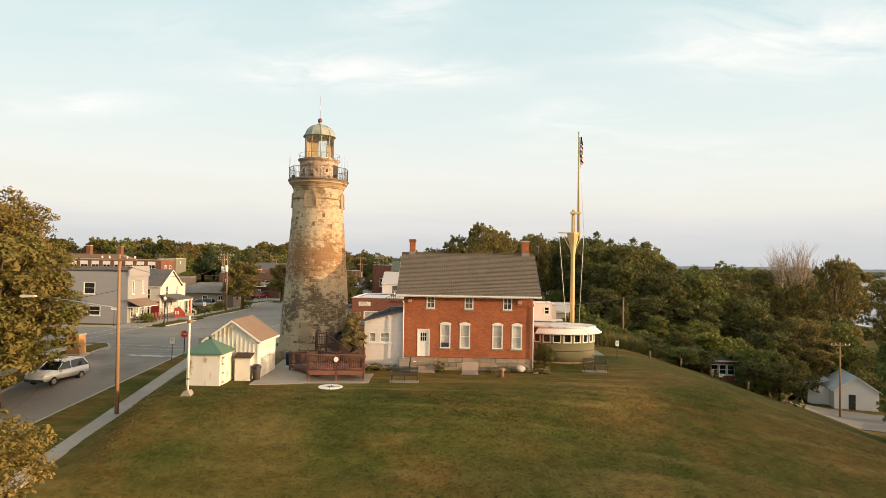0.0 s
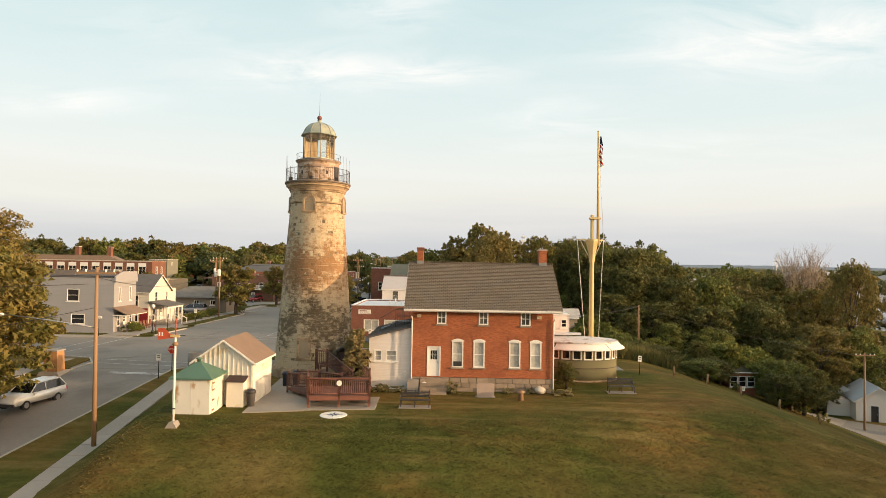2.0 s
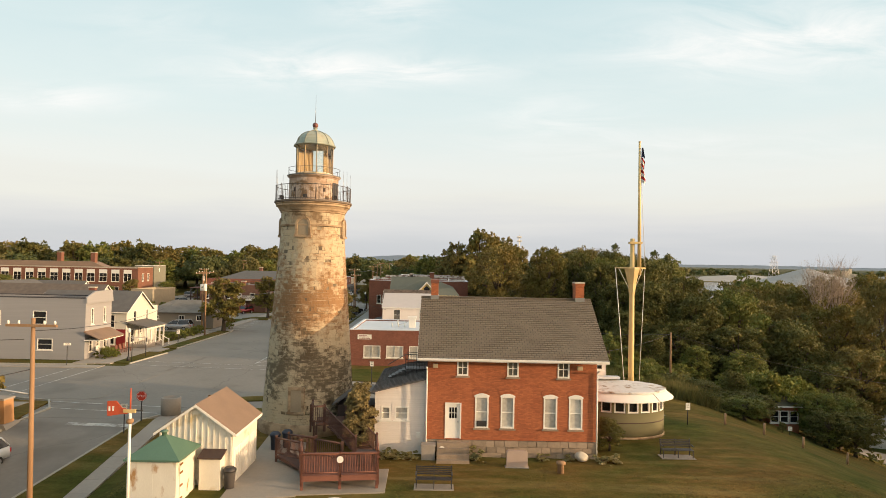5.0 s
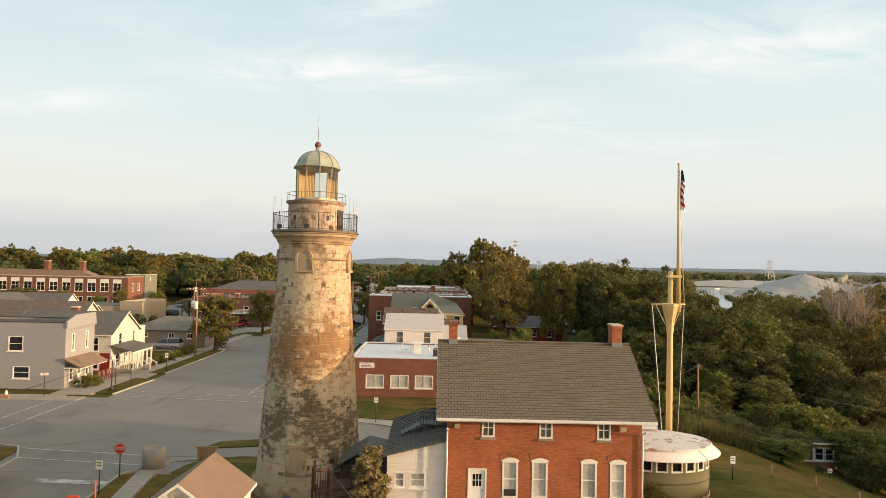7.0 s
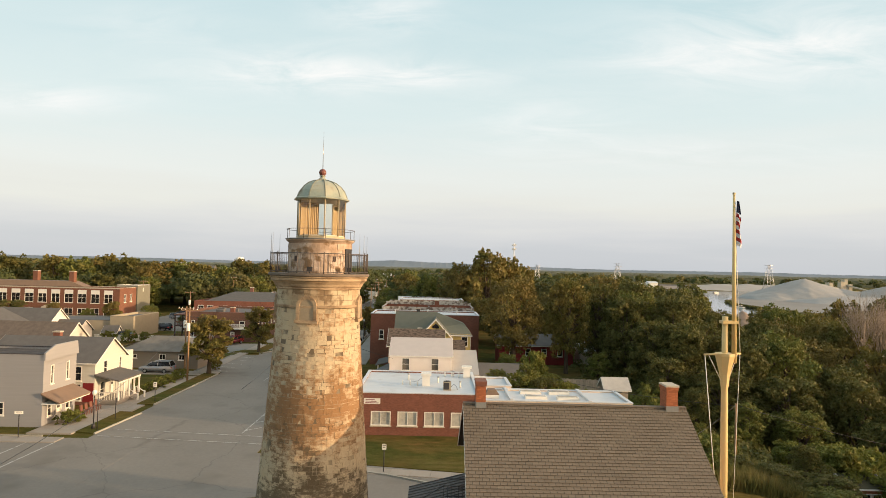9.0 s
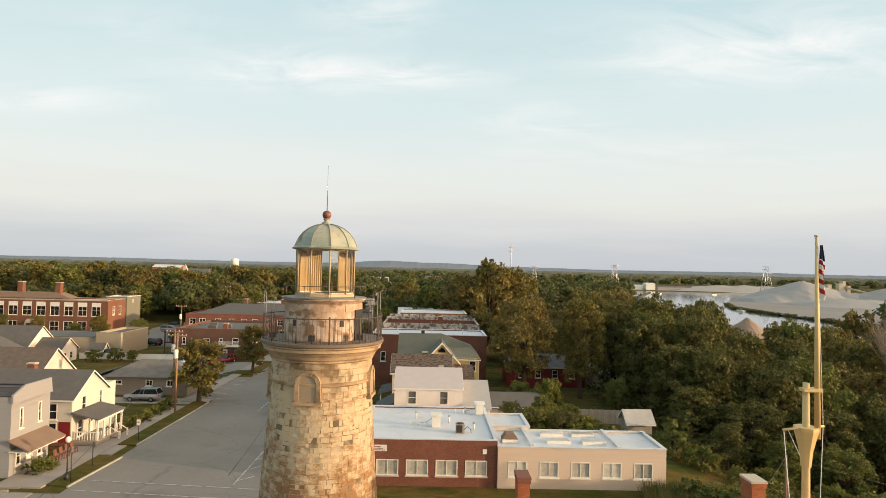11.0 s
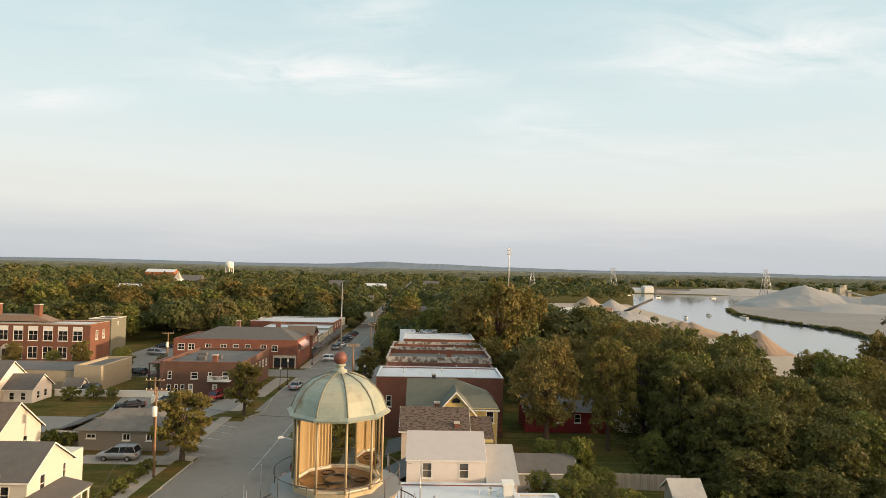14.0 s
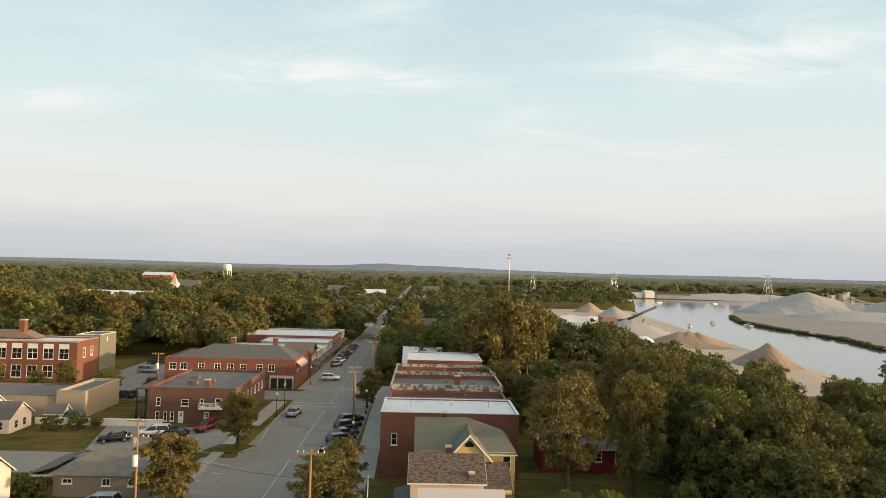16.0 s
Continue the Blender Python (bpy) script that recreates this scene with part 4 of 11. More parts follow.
def gable_roof(parent, x0, x1, y0, y1, eave, ridge, over, material, along_x=True, thick=0.16, rake=None, trim=None, name="roof"):
    """Two sloping slabs that meet at a ridge, with overhanging eaves, and the gable triangles under them."""
    rake = over if rake is None else rake
    if along_x:
        mid = (y0 + y1) / 2
        slope = (ridge - eave) / (mid - y0)
        pts = [(y0 - over, eave - over * slope), (mid, ridge), (y1 + over, eave - over * slope), (y1 + over, eave - over * slope + thick), (mid, ridge + thick), (y0 - over, eave - over * slope + thick)]
        ob = part(name, PR(pts, "x", x0 - rake, x1 + rake), material, parent)
        if trim:
            for s in (y0 - over, y1 + over):
                d = 0.03 if s < mid else -0.03
                part("fascia", B(x0 - rake, min(s - d, s), eave - over * slope - 0.05, x1 + rake, max(s - d, s), eave - over * slope + thick - 0.02), trim, ob)
            for xx in (x0 - rake, x1 + rake):
                sg = -0.03 if xx < (x0 + x1) / 2 else 0.03
                low = [(p, q - 0.06) for p, q in pts[:3]] + [(p, q - 0.02) for p, q in pts[3:]]
                part("bargeboard", PR(low, "x", min(xx, xx + sg), max(xx, xx + sg)), trim, ob)
    else:
        mid = (x0 + x1) / 2
        slope = (ridge - eave) / (mid - x0)
        pts = [(x0 - over, eave - over * slope), (mid, ridge), (x1 + over, eave - over * slope), (x1 + over, eave - over * slope + thick), (mid, ridge + thick), (x0 - over, eave - over * slope + thick)]
        ob = part(name, PR(pts, "y", y0 - rake, y1 + rake), material, parent)
        if trim:
            for yy in (y0 - rake, y1 + rake):
                sg = -0.03 if yy < (y0 + y1) / 2 else 0.03
                low = [(p, q - 0.06) for p, q in pts[:3]] + [(p, q - 0.02) for p, q in pts[3:]]
                part("bargeboard", PR(low, "y", min(yy, yy + sg), max(yy, yy + sg)), trim, ob)
            for s in (x0 - over, x1 + over):
                d = 0.03 if s < mid else -0.03
                part("fascia", B(min(s - d, s), y0 - rake, eave - over * slope - 0.05, max(s - d, s), y1 + rake, eave - over * slope + thick - 0.02), trim, ob)
    return ob


def gable_wall(parent, fixed, a0, a1, eave, ridge, axis, material, thick=0.2, sign=1):
    mid = (a0 + a1) / 2
    part("gable", PR([(a0, eave), (a1, eave), (mid, ridge)], axis, min(fixed, fixed + sign * thick), max(fixed, fixed + sign * thick)), material, parent)


def rows_of(length, n, w, z0, z1, margin=None):
    margin = (length - n * w) / (n + 1) if margin is None else margin
    gap = (length - 2 * margin - n * w) / max(1, n - 1)
    return [(margin + (w + gap) * i, margin + (w + gap) * i + w, z0, z1) for i in range(n)]


def house(name, label, x0, y0, x1, y1, z0, z1, mat, front=(), right=(), left=(), back=(), doors=(), category="house", group="", trim=None, pane=None, cols=1, sill=True, rows=2):
    """Four walls with their openings; sides named as seen from the north: front faces the hill, right and left the ends."""
    ob = thing(name, ((x0 + x1) / 2, (y0 + y1) / 2, z0), label, category, group)
    cx, cy = (x0 + x1) / 2, (y0 + y1) / 2
    X0, X1, Y0, Y1 = x0 - cx, x1 - cx, y0 - cy, y1 - cy
    sides = {"front": ((X0, Y0), (X1, Y0), front), "right": ((X1, Y0 + 0.25), (X1, Y1 - 0.25), right), "left": ((X0, Y1 - 0.25), (X0, Y0 + 0.25), left), "back": ((X1, Y1), (X0, Y1), back)}
    for side, (p0, p1, holes) in sides.items():
        hs = [(h[0], h[1], h[2] - z0, h[3] - z0) for h in holes]
        ds = [(h[1], h[2], h[3] - z0, h[4] - z0) for h in doors if h[0] == side]
        wall("wall", ob, p0, p1, 0.0, z1 - z0, hs + ds, mat)
        for h in hs:
            window(ob, p0, p1, h, trim=trim, pane=pane, cols=cols, sill=sill, rows=rows)
        for h in ds:
            door(ob, p0, p1, h)
    ob["box"] = (X0, Y0, X1, Y1, z1 - z0)
    return ob


def flat_roof(ob, material, parapet=0.35, cap=None, inset=0.25):
    X0, Y0, X1, Y1, h = ob["box"]
    part("roof", B(X0 + inset, Y0 + inset, h - parapet - 0.2, X1 - inset, Y1 - inset, h - parapet), material, ob)
    bm = bmesh.new()
    for q in ((X0 - 0.05, Y0 - 0.05, X1 + 0.05, Y0 + inset + 0.05), (X0 - 0.05, Y1 - inset - 0.05, X1 + 0.05, Y1 + 0.05),
              (X0 - 0.05, Y0 + inset + 0.05, X0 + inset + 0.05, Y1 - inset - 0.05), (X1 - inset - 0.05, Y0 + inset + 0.05, X1 + 0.05, Y1 - inset - 0.05)):
        box(bm, q[0], q[1], h + 0.002, q[2], q[3], h + 0.09)
    part("coping", bm, cap or BEIGE_STONE, ob)


def chimney(parent, x, y, z0, z1, w=0.7, d=0.7, material=None, cap=None):
    ob = part("chimney", B(x - w / 2, y - d / 2, z0, x + w / 2, y + d / 2, z1 - 0.15), material or BRICK_DARK, parent)
    part("cap", B(x - w / 2 - 0.07, y - d / 2 - 0.07, z1 - 0.15, x + w / 2 + 0.07, y + d / 2 + 0.07, z1), cap or BEIGE_STONE, ob)
    return ob


# ---------------------------------------------------------------- the lighthouse
TX, TY = -8.49, 6.43
tower = thing("lighthouse", (TX, TY, -1.2), "tapered old sandstone lighthouse tower with a projecting gallery", "lighthouse")
Z = 1.2     # local height of the world's zero


def tower_radius(z):
    return 3.18 - (3.18 - 2.20) * (z + 0.2) / 12.8


part("plinth", L([(3.42, -0.3), (3.42, Z - 0.35), (3.30, Z - 0.22), (3.30, Z - 0.2)], 64), SAND_DRESSED, tower)
part("core", L([(tower_radius(-0.2) - 0.012, Z - 0.21), (tower_radius(13.0) - 0.012, Z + 13.0)], 64), MORTAR, tower)
rng = random.Random(5)


def stone_block(z0, z1, a0, a1, proud, ragged=0.022):
    """Corner points of one wedge of walling, with uneven corners."""
    g = 0.006
    out = []
    for r_off in (-0.12, proud):
        for z, s in ((z0 + g, 1), (z1 - g, -1)):
            r = tower_radius(z) + r_off
            da = g / r
            for a in (a0 + da, a1 - da):
                aj, zj = a + rng.uniform(-ragged, ragged) / r, z + rng.uniform(-ragged, ragged)
                out.append((r * math.cos(aj), r * math.sin(aj), Z + zj))
    return out   # inner low a0,a1, inner high a0,a1, outer low a0,a1, outer high a0,a1


STONE_FACES = [(4, 5, 7, 6), (0, 1, 5, 4), (2, 6, 7, 3), (0, 4, 6, 2), (1, 3, 7, 5)]
front_stones, rest_v, rest_f = [], [], []
z_ = -0.2
while z_ < 12.8:
    hgt = rng.choice((0.14, 0.18, 0.22, 0.27))
    z2 = min(z_ + hgt, 12.95)
    a_, stop = rng.random() * 0.2, None
    stop = a_ + 2 * math.pi
    while a_ < stop - 1e-3:
        wdt = rng.uniform(0.18, 0.62) / tower_radius(z_)
        b_ = min(a_ + wdt, stop)
        if stop - b_ < 0.08:
            b_ = stop
        blk = stone_block(z_, z2, a_, b_, rng.uniform(-0.005, 0.013), 0.016)
        mid_a = (a_ + b_) / 2 % (2 * math.pi)
        if z_ > 9.4 and 1.03 * math.pi < mid_a < 1.97 * math.pi and len(front_stones) < 300:
            front_stones.append(blk)
        else:
            k_ = len(rest_v)
            rest_v += blk
            rest_f += [tuple(i + k_ for i in f) for f in STONE_FACES]
        a_ = b_
    z_ = z2
me_ = bpy.data.meshes.new("stonework")
me_.from_pydata(rest_v, [], rest_f)
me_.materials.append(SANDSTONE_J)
st_ = new("stonework", me_)
st_.parent = tower
tagged(st_, "rough weathered sandstone courses stained dark", kind="stuff")
for blk in front_stones:
    me_ = bpy.data.meshes.new("stone")
    me_.from_pydata(blk, [], STONE_FACES)
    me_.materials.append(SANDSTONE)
    o_ = new("stone", me_)
    o_.parent = tower

r12 = 2.215
part("belt_course", L([(r12 - 0.1, Z + 12.92), (r12 + 0.05, Z + 12.94), (r12 + 0.07, Z + 13.05), (r12 - 0.1, Z + 13.10)], 96, False), SAND_DRESSED, tower)
part("neck", L([(r12 - 0.03, Z + 13.0), (r12 - 0.05, Z + 13.9)], 64), MORTAR, tower)
nv, nf = [], []
for c in range(3):   # dressed blocks of the neck
    z0_, z1_ = 13.06 + c * 0.275, 13.06 + (c + 1) * 0.275
    for k in range(20):
        a0, a1 = 2 * math.pi * (k + 0.5 * (c % 2)) / 20, 2 * math.pi * (k + 1 + 0.5 * (c % 2)) / 20
        rr = r12 + rng.uniform(-0.018, -0.004)
        i0 = len(nv)
        for r_, e in ((rr - 0.1, 0), (rr, 0.012)):
            for z in (z0_ + 0.008, z1_ - 0.008):
                nv += [(r_ * math.cos(a) * (1.003 if s else 1), r_ * math.sin(a) * (1.003 if s else 1), Z + z) for a, s in ((a0 + 0.004, 0), ((a0 + a1) / 2, 1), (a1 - 0.004, 0))]
        nf += [tuple(i0 + i for i in f_) for f_ in ((6, 7, 10, 9), (7, 8, 11, 10), (0, 3, 9, 6), (2, 8, 11, 5), (3, 4, 10, 9), (4, 5, 11, 10), (0, 6, 7, 1), (1, 7, 8, 2))]
me_ = bpy.data.meshes.new("neck_masonry")
me_.from_pydata(nv, [], nf)
me_.materials.append(DRESSED_J)
st_ = new("neck_masonry", me_)
st_.parent = tower
tagged(st_, "dressed sandstone blocks stained brown", kind="stuff")
part("cornice", L([(r12 - 0.02, Z + 13.86), (r12 + 0.05, Z + 13.90), (r12 + 0.05, Z + 13.98), (r12 + 0.10, Z + 14.02), (r12 + 0.16, Z + 14.16), (r12 + 0.28, Z + 14.30), (r12 + 0.36, Z + 14.34),
                   (r12 + 0.36, Z + 14.46), (r12 + 0.42, Z + 14.50), (2.60, Z + 14.56)], 96, False), SAND_DRESSED, tower, "moulded sandstone cornice")
part("gallery_floor", L([(2.66, Z + 14.56), (2.70, Z + 14.60), (2.70, Z + 14.70), (2.64, Z + 14.72), (1.0, Z + 14.72)], 96, False), GALLERY, tower)
wv, wf = [], []
for c in range(5):   # coursed ashlar of the watch room, limewash peeling off
    z0_, z1_ = 14.745 + c * 0.31, 14.745 + (c + 1) * 0.31
    for k in range(15):
        a0, a1 = 2 * math.pi * (k + 0.5 * (c % 2)) / 15, 2 * math.pi * (k + 1 + 0.5 * (c % 2)) / 15
        rr = 1.70 + rng.uniform(-0.004, 0.012)
        i0 = len(wv)
        for r_ in (rr - 0.08, rr):
            for z in (z0_ + 0.007, z1_ - 0.007):
                wv += [(r_ * math.cos(a) * q_, r_ * math.sin(a) * q_, Z + z) for a, q_ in ((a0 + 0.005, 1), ((a0 * 2 + a1) / 3, 1.004), ((a0 + a1 * 2) / 3, 1.004), (a1 - 0.005, 1))]
        wf += [tuple(i0 + i for i in f_) for f_ in ((8, 9, 13, 12), (9, 10, 14, 13), (10, 11, 15, 14), (0, 4, 12, 8), (3, 11, 15, 7), (4, 5, 13, 12), (5, 6, 14, 13), (6, 7, 15, 14), (0, 8, 9, 1), (1, 9, 10, 2), (2, 10, 11, 3))]
me_ = bpy.data.meshes.new("watch_masonry")
me_.from_pydata(wv, [], wf)
me_.materials.append(WATCH_STONE)
st_ = new("watch_masonry", me_)
st_.parent = tower
tagged(st_, "coursed stone blocks with peeling pinkish limewash", kind="stuff")
part("watch_room", L([(1.685, Z + 14.72), (1.67, Z + 16.3), (1.74, Z + 16.38), (1.84, Z + 16.46), (1.84, Z + 16.52), (1.0, Z + 16.53)], 72, False), WATCH_STONE, tower, "round buff watch room wall")
part("lead_roof", L([(1.86, Z + 16.50), (1.88, Z + 16.52), (1.88, Z + 16.56), (1.2, Z + 16.60), (1.0, Z + 16.60)], 64, False), LEAD, tower, "grey lead sheet roof round the lantern")
for k in range(6):
    a = radians(-90 + (k - 2.5) * 24)
    bm = bmesh.new()
    box(bm, 1.64, -0.09, Z + 15.35, 1.73, 0.09, Z + 15.62)
    bmesh.ops.rotate(bm, cent=(0, 0, 0), matrix=Matrix.Rotation(a, 3, "Z"), verts=bm.verts)
    if k in (1, 4):
        part("vent", bm, DECK_DARK, tower)
    else:
        bm.free()
bm = bmesh.new()
box(bm, 1.60, -0.36, Z + 14.72, 1.72, 0.36, Z + 16.05)
bmesh.ops.rotate(bm, cent=(0, 0, 0), matrix=Matrix.Rotation(radians(-18), 3, "Z"), verts=bm.verts)
part("gallery_door", bm, IRON, tower)


def niche(angle, z0, z1, half, blind, name, hood):
    """A blind opening with a stone surround and a round hood, turned round the tower."""
    r = tower_radius(z0) + 0.02
    ob = part(name, PR([(-half, z0 + Z), (half, z0 + Z), (half, z1 + Z)] + [(half * math.cos(t * math.pi / 8), z1 + Z + half * math.sin(t * math.pi / 8)) for t in range(1, 8)] + [(-half, z1 + Z)] if hood else
                  [(-half, z0 + Z), (half, z0 + Z), (half, z1 + Z), (-half, z1 + Z)], "y", -r - 0.01, -r + 0.35), blind, tower)
    ob.rotation_euler = (0, 0, angle)
    w = 0.17
    for s in (-1, 1):
        part("jamb", B(min(s * half, s * (half + w)), -r - 0.05, z0 + Z, max(s * half, s * (half + w)), -r + 0.3, z1 + Z), SAND_DRESSED, ob)
    part("sill", B(-half - w - 0.06, -r - 0.09, z0 + Z - 0.16, half + w + 0.06, -r + 0.3, z0 + Z - 0.002), SAND_DRESSED, ob)
    if hood:
        n = 9
        for k in range(n):
            t0, t1 = math.pi * k / n + 0.01, math.pi * (k + 1) / n - 0.01
            pts = [(half * math.cos(t0), half * math.sin(t0)), ((half + w) * math.cos(t0), (half + w) * math.sin(t0)), ((half + w) * math.cos(t1), (half + w) * math.sin(t1)), (half * math.cos(t1), half * math.sin(t1))]
            part("arch_stone", PR([(p, q + z1 + Z) for p, q in pts], "y", -r - 0.05, -r + 0.3), SAND_DRESSED, ob)
    else:
        part("lintel", B(-half - w, -r - 0.05, z1 + Z, half + w, -r + 0.3, z1 + Z + 0.2), SAND_DRESSED, ob)


BLIND = M("weathered_blind_infill", (0.31, 0.25, 0.17), rough=0.9, var=0.2)
niche(radians(-5), 12.33, 13.02, 0.37, BLIND, "blind_window", True)
niche(radians(85), 12.33, 13.02, 0.37, BLIND, "blind_window", True)
niche(radians(-85), 12.33, 13.02, 0.37, BLIND, "blind_window", True)
niche(radians(-3), 0.65, 2.05, 0.36, BLIND, "blocked_doorway", False)

# gallery railing
rail = thing("gallery_railing", (TX, TY, 14.72), "thin iron balustrade round the lighthouse gallery", "railing")
for k in range(96):
    a = 2 * math.pi * k / 96
    if k == 0:
        bal = part("baluster", T((0, 0, 0), (0, 0, 1.02), 0.009, n=5), RAIL, rail)
        bal_me = bal.data
    else:
        bal = new("baluster", bal_me)
        bal.parent = rail
    bal.location = (2.60 * math.cos(a), 2.60 * math.sin(a), 0)
for zz, rr in ((1.03, 0.022), (0.08, 0.016)):
    bm = wire([(2.60 * math.cos(2 * math.pi * k / 64), 2.60 * math.sin(2 * math.pi * k / 64), zz) for k in range(65)], rr)
    part("handrail", bm, RAIL, rail)
for k in range(12):
    a = 2 * math.pi * (k + 0.5) / 12
    c, s = math.cos(a), math.sin(a)
    part("post", T((2.60 * c, 2.60 * s, 0), (2.60 * c, 2.60 * s, 1.12), 0.028), RAIL, rail)
for k in (-160, -150, -28, -18, 20, 160):
    c, s = math.cos(radians(k)), math.sin(radians(k))
    part("antenna", T((2.60 * c, 2.60 * s, 0.4), (2.60 * c, 2.60 * s, 2.1), 0.018, 0.008), CHROME, rail)
for k, a in enumerate((-150, -92, -38)):
    bm = bmesh.new()
    c, s = 2.3 * math.cos(radians(a)), 2.3 * math.sin(radians(a))
    box(bm, c - 0.12, s - 0.1, 0.10, c + 0.12, s + 0.1, 0.34)
    tube(bm, (c, s, 0), (c, s, 0.12), 0.03)
    fl = part("floodlight", bm, IRON)
    fl.parent = rail

# lantern
N = 10
lant = thing("lantern", (TX, TY, 16.56), "ten-sided glazed lantern with bronze mullions and a ribbed verdigris dome", "lantern")
R1 = 1.30


def corner(k, r=R1):
    a = 2 * math.pi * (k + 0.5) / N - math.pi / 2
    return Vector((r * math.cos(a), r * math.sin(a), 0))


part("curb", ring([(1.34, 0.02), (1.34, 0.14), (1.26, 0.16)], N, phase=2 * math.pi * 0.5 / N - math.pi / 2), BRONZE, lant)
for k in range(N):
    a, b = corner(k), corner(k + 1)
    part("mullion", T(a + Vector((0, 0, 0.14)), a + Vector((0, 0, 2.12)), 0.034, n=6), BRONZE, lant)
    bm = bmesh.new()
    u = (b - a).normalized()
    vs = [bm.verts.new(p) for p in (a + Vector((0, 0, 0.16)), b + Vector((0, 0, 0.16)), b + Vector((0, 0, 2.1)), a + Vector((0, 0, 2.1)))]
    bm.faces.new(vs)
    pn = part("pane", bm, LANTERN_GLASS, lant)
    pn.visible_shadow = False
    if k in (5, 6, 7):   # drawn curtains behind the panes
        bm = bmesh.new()
        ca, cb = corner(k, 1.22), corner(k + 1, 1.22)
        n = 14
        lo, hi = [], []
        for i in range(n + 1):
            p = ca.lerp(cb, i / n)
            p += p.normalized() * (0.02 if i % 2 else -0.02)
            lo.append(bm.verts.new((p.x, p.y, 0.16))), hi.append(bm.verts.new((p.x, p.y, 2.08)))
        for i in range(n):
            bm.faces.new((lo[i], lo[i + 1], hi[i + 1], hi[i]))
        part("curtain", bm, CURTAIN_TAN, lant, "tan curtain drawn behind the lantern glass")
part("floor", L([(1.22, 0.05), (1.22, 0.118), (0.6, 0.12), (0.02, 0.121)], 24, False), M("stained_lantern_floor", (0.36, 0.22, 0.11), rough=0.6, var=0.4, scale=2.5, stain=(0.15, 0.09, 0.05), stain_at=(0.5, 0.6), stain_scale=2.0), lant)
part("sill", ring([(1.27, 0.12), (1.27, 0.20), (1.16, 0.21), (1.16, 0.10)], N, phase=2 * math.pi * 0.5 / N - math.pi / 2), WHITE, lant, "peeling white inner sill")
part("lens_ring", ring([(0.42, 0.121), (0.42, 0.17), (0.36, 0.18), (0.36, 0.122)], 24), IRON, lant)
for k in range(3):
    c_, s_ = 0.7 * math.cos(k * 2.1), 0.7 * math.sin(k * 2.1)
    part("cable_coil", wire([(c_ + 0.2 * math.cos(q * 0.8), s_ + 0.2 * math.sin(q * 0.8), 0.14) for q in range(8)], 0.02, 5), IRON, lant)
ph = 2 * math.pi * 0.5 / N - math.pi / 2
dome = part("dome", L([(1.30, 2.08), (1.50, 2.12), (1.52, 2.18), (1.40, 2.24), (1.36, 2.34), (1.24, 2.62), (1.05, 2.86), (0.80, 3.06), (0.50, 3.19), (0.24, 3.25), (0.20, 3.30), (0, 3.31)], N, smooth=False, phase=ph), COPPER, lant)
for k in range(N):
    pts = []
    for r, z in ((1.40, 2.25), (1.36, 2.35), (1.24, 2.63), (1.05, 2.87), (0.80, 3.07), (0.50, 3.20), (0.24, 3.26)):
        p = corner(k, r)
        pts.append((p.x, p.y, z))
    part("rib", wire(pts, 0.024, 5), COPPER_SEAM, dome)
part("finial", L([(0.20, 3.26), (0.22, 3.33), (0.13, 3.37), (0.11, 3.45), (0.17, 3.47), (0.17, 3.50), (0.07, 3.52)], 20), COPPER, dome)
part("ball", L([(0.0, 3.40 + 0.0)] + [(0.20 * math.sin(math.pi * i / 12), 3.68 - 0.20 * math.cos(math.pi * i / 12)) for i in range(1, 12)] + [(0.0, 3.88)], 24), COPPER_RED, dome, "oxblood red ball")
part("lightning_rod", T((0, 0, 3.88), (0, 0, 5.9), 0.02, 0.008), CHROME, dome)
lr = part("lantern_rail", wire([(1.82 * math.cos(2 * math.pi * k / 40), 1.82 * math.sin(2 * math.pi * k / 40), 0.5) for k in range(41)], 0.014), RAIL, lant)
for k in range(10):
    a = 2 * math.pi * k / 10
    part("post", T((1.82 * math.cos(a), 1.82 * math.sin(a), 0), (1.82 * math.cos(a), 1.82 * math.sin(a), 0.52), 0.014), RAIL, lr)

# ---------------------------------------------------------------- the keeper's brick house
HW, HD = 10.2, 8.5
kh = thing("keepers_house", (HW / 2, HD / 2, -1.1), "red brick keeper's house with brown shingle roof and two chimneys", "house")
ox, oy, oz = HW / 2, HD / 2, 1.1


def hl(h):
    return (h[0], h[1], h[2] + oz, h[3] + oz)


PANE_DIM = glass_material("dim_window_glass", (0.13, 0.12, 0.10), 0.1)
tall = [hl(h) for h in ((2.9, 3.72, 0.72, 2.62), (4.45, 5.27, 0.72, 2.62), (7.03, 7.85, 0.72, 2.62), (8.55, 9.37, 0.72, 2.62))]
small = [hl(h) for h in ((1.78, 2.46, 3.82, 4.80), (4.80, 5.50, 3.80, 4.80), (7.84, 8.56, 3.78, 4.80))]
dr = hl((1.1, 2.08, 0.06, 2.2))
F0, F1 = (-ox, -oy), (ox, -oy)
wall("wall", kh, F0, F1, oz, 5.2 + oz, tall + small + [dr], BRICK_RED, 0.3)
for i, h in enumerate(tall):
    wi = window(kh, F0, F1, h, pane=PANE_CURTAIN, rows=2, sill=FOUNDATION, arch=0.14)
for h in small:
    window(kh, F0, F1, h, pane=PANE_DIM, cols=2, rows=2, sill=FOUNDATION)
door(kh, F0, F1, dr)
a_, u_, o_, _ = frame_of(F0, F1)
bm = bmesh.new()
obox(bm, a_, u_, o_, tall[0][0] + 0.12, tall[0][1] - 0.12, -0.065, 0.05, tall[0][2] + 0.1, tall[0][2] + 0.42)
part("air_conditioner", bm, IRON, kh)
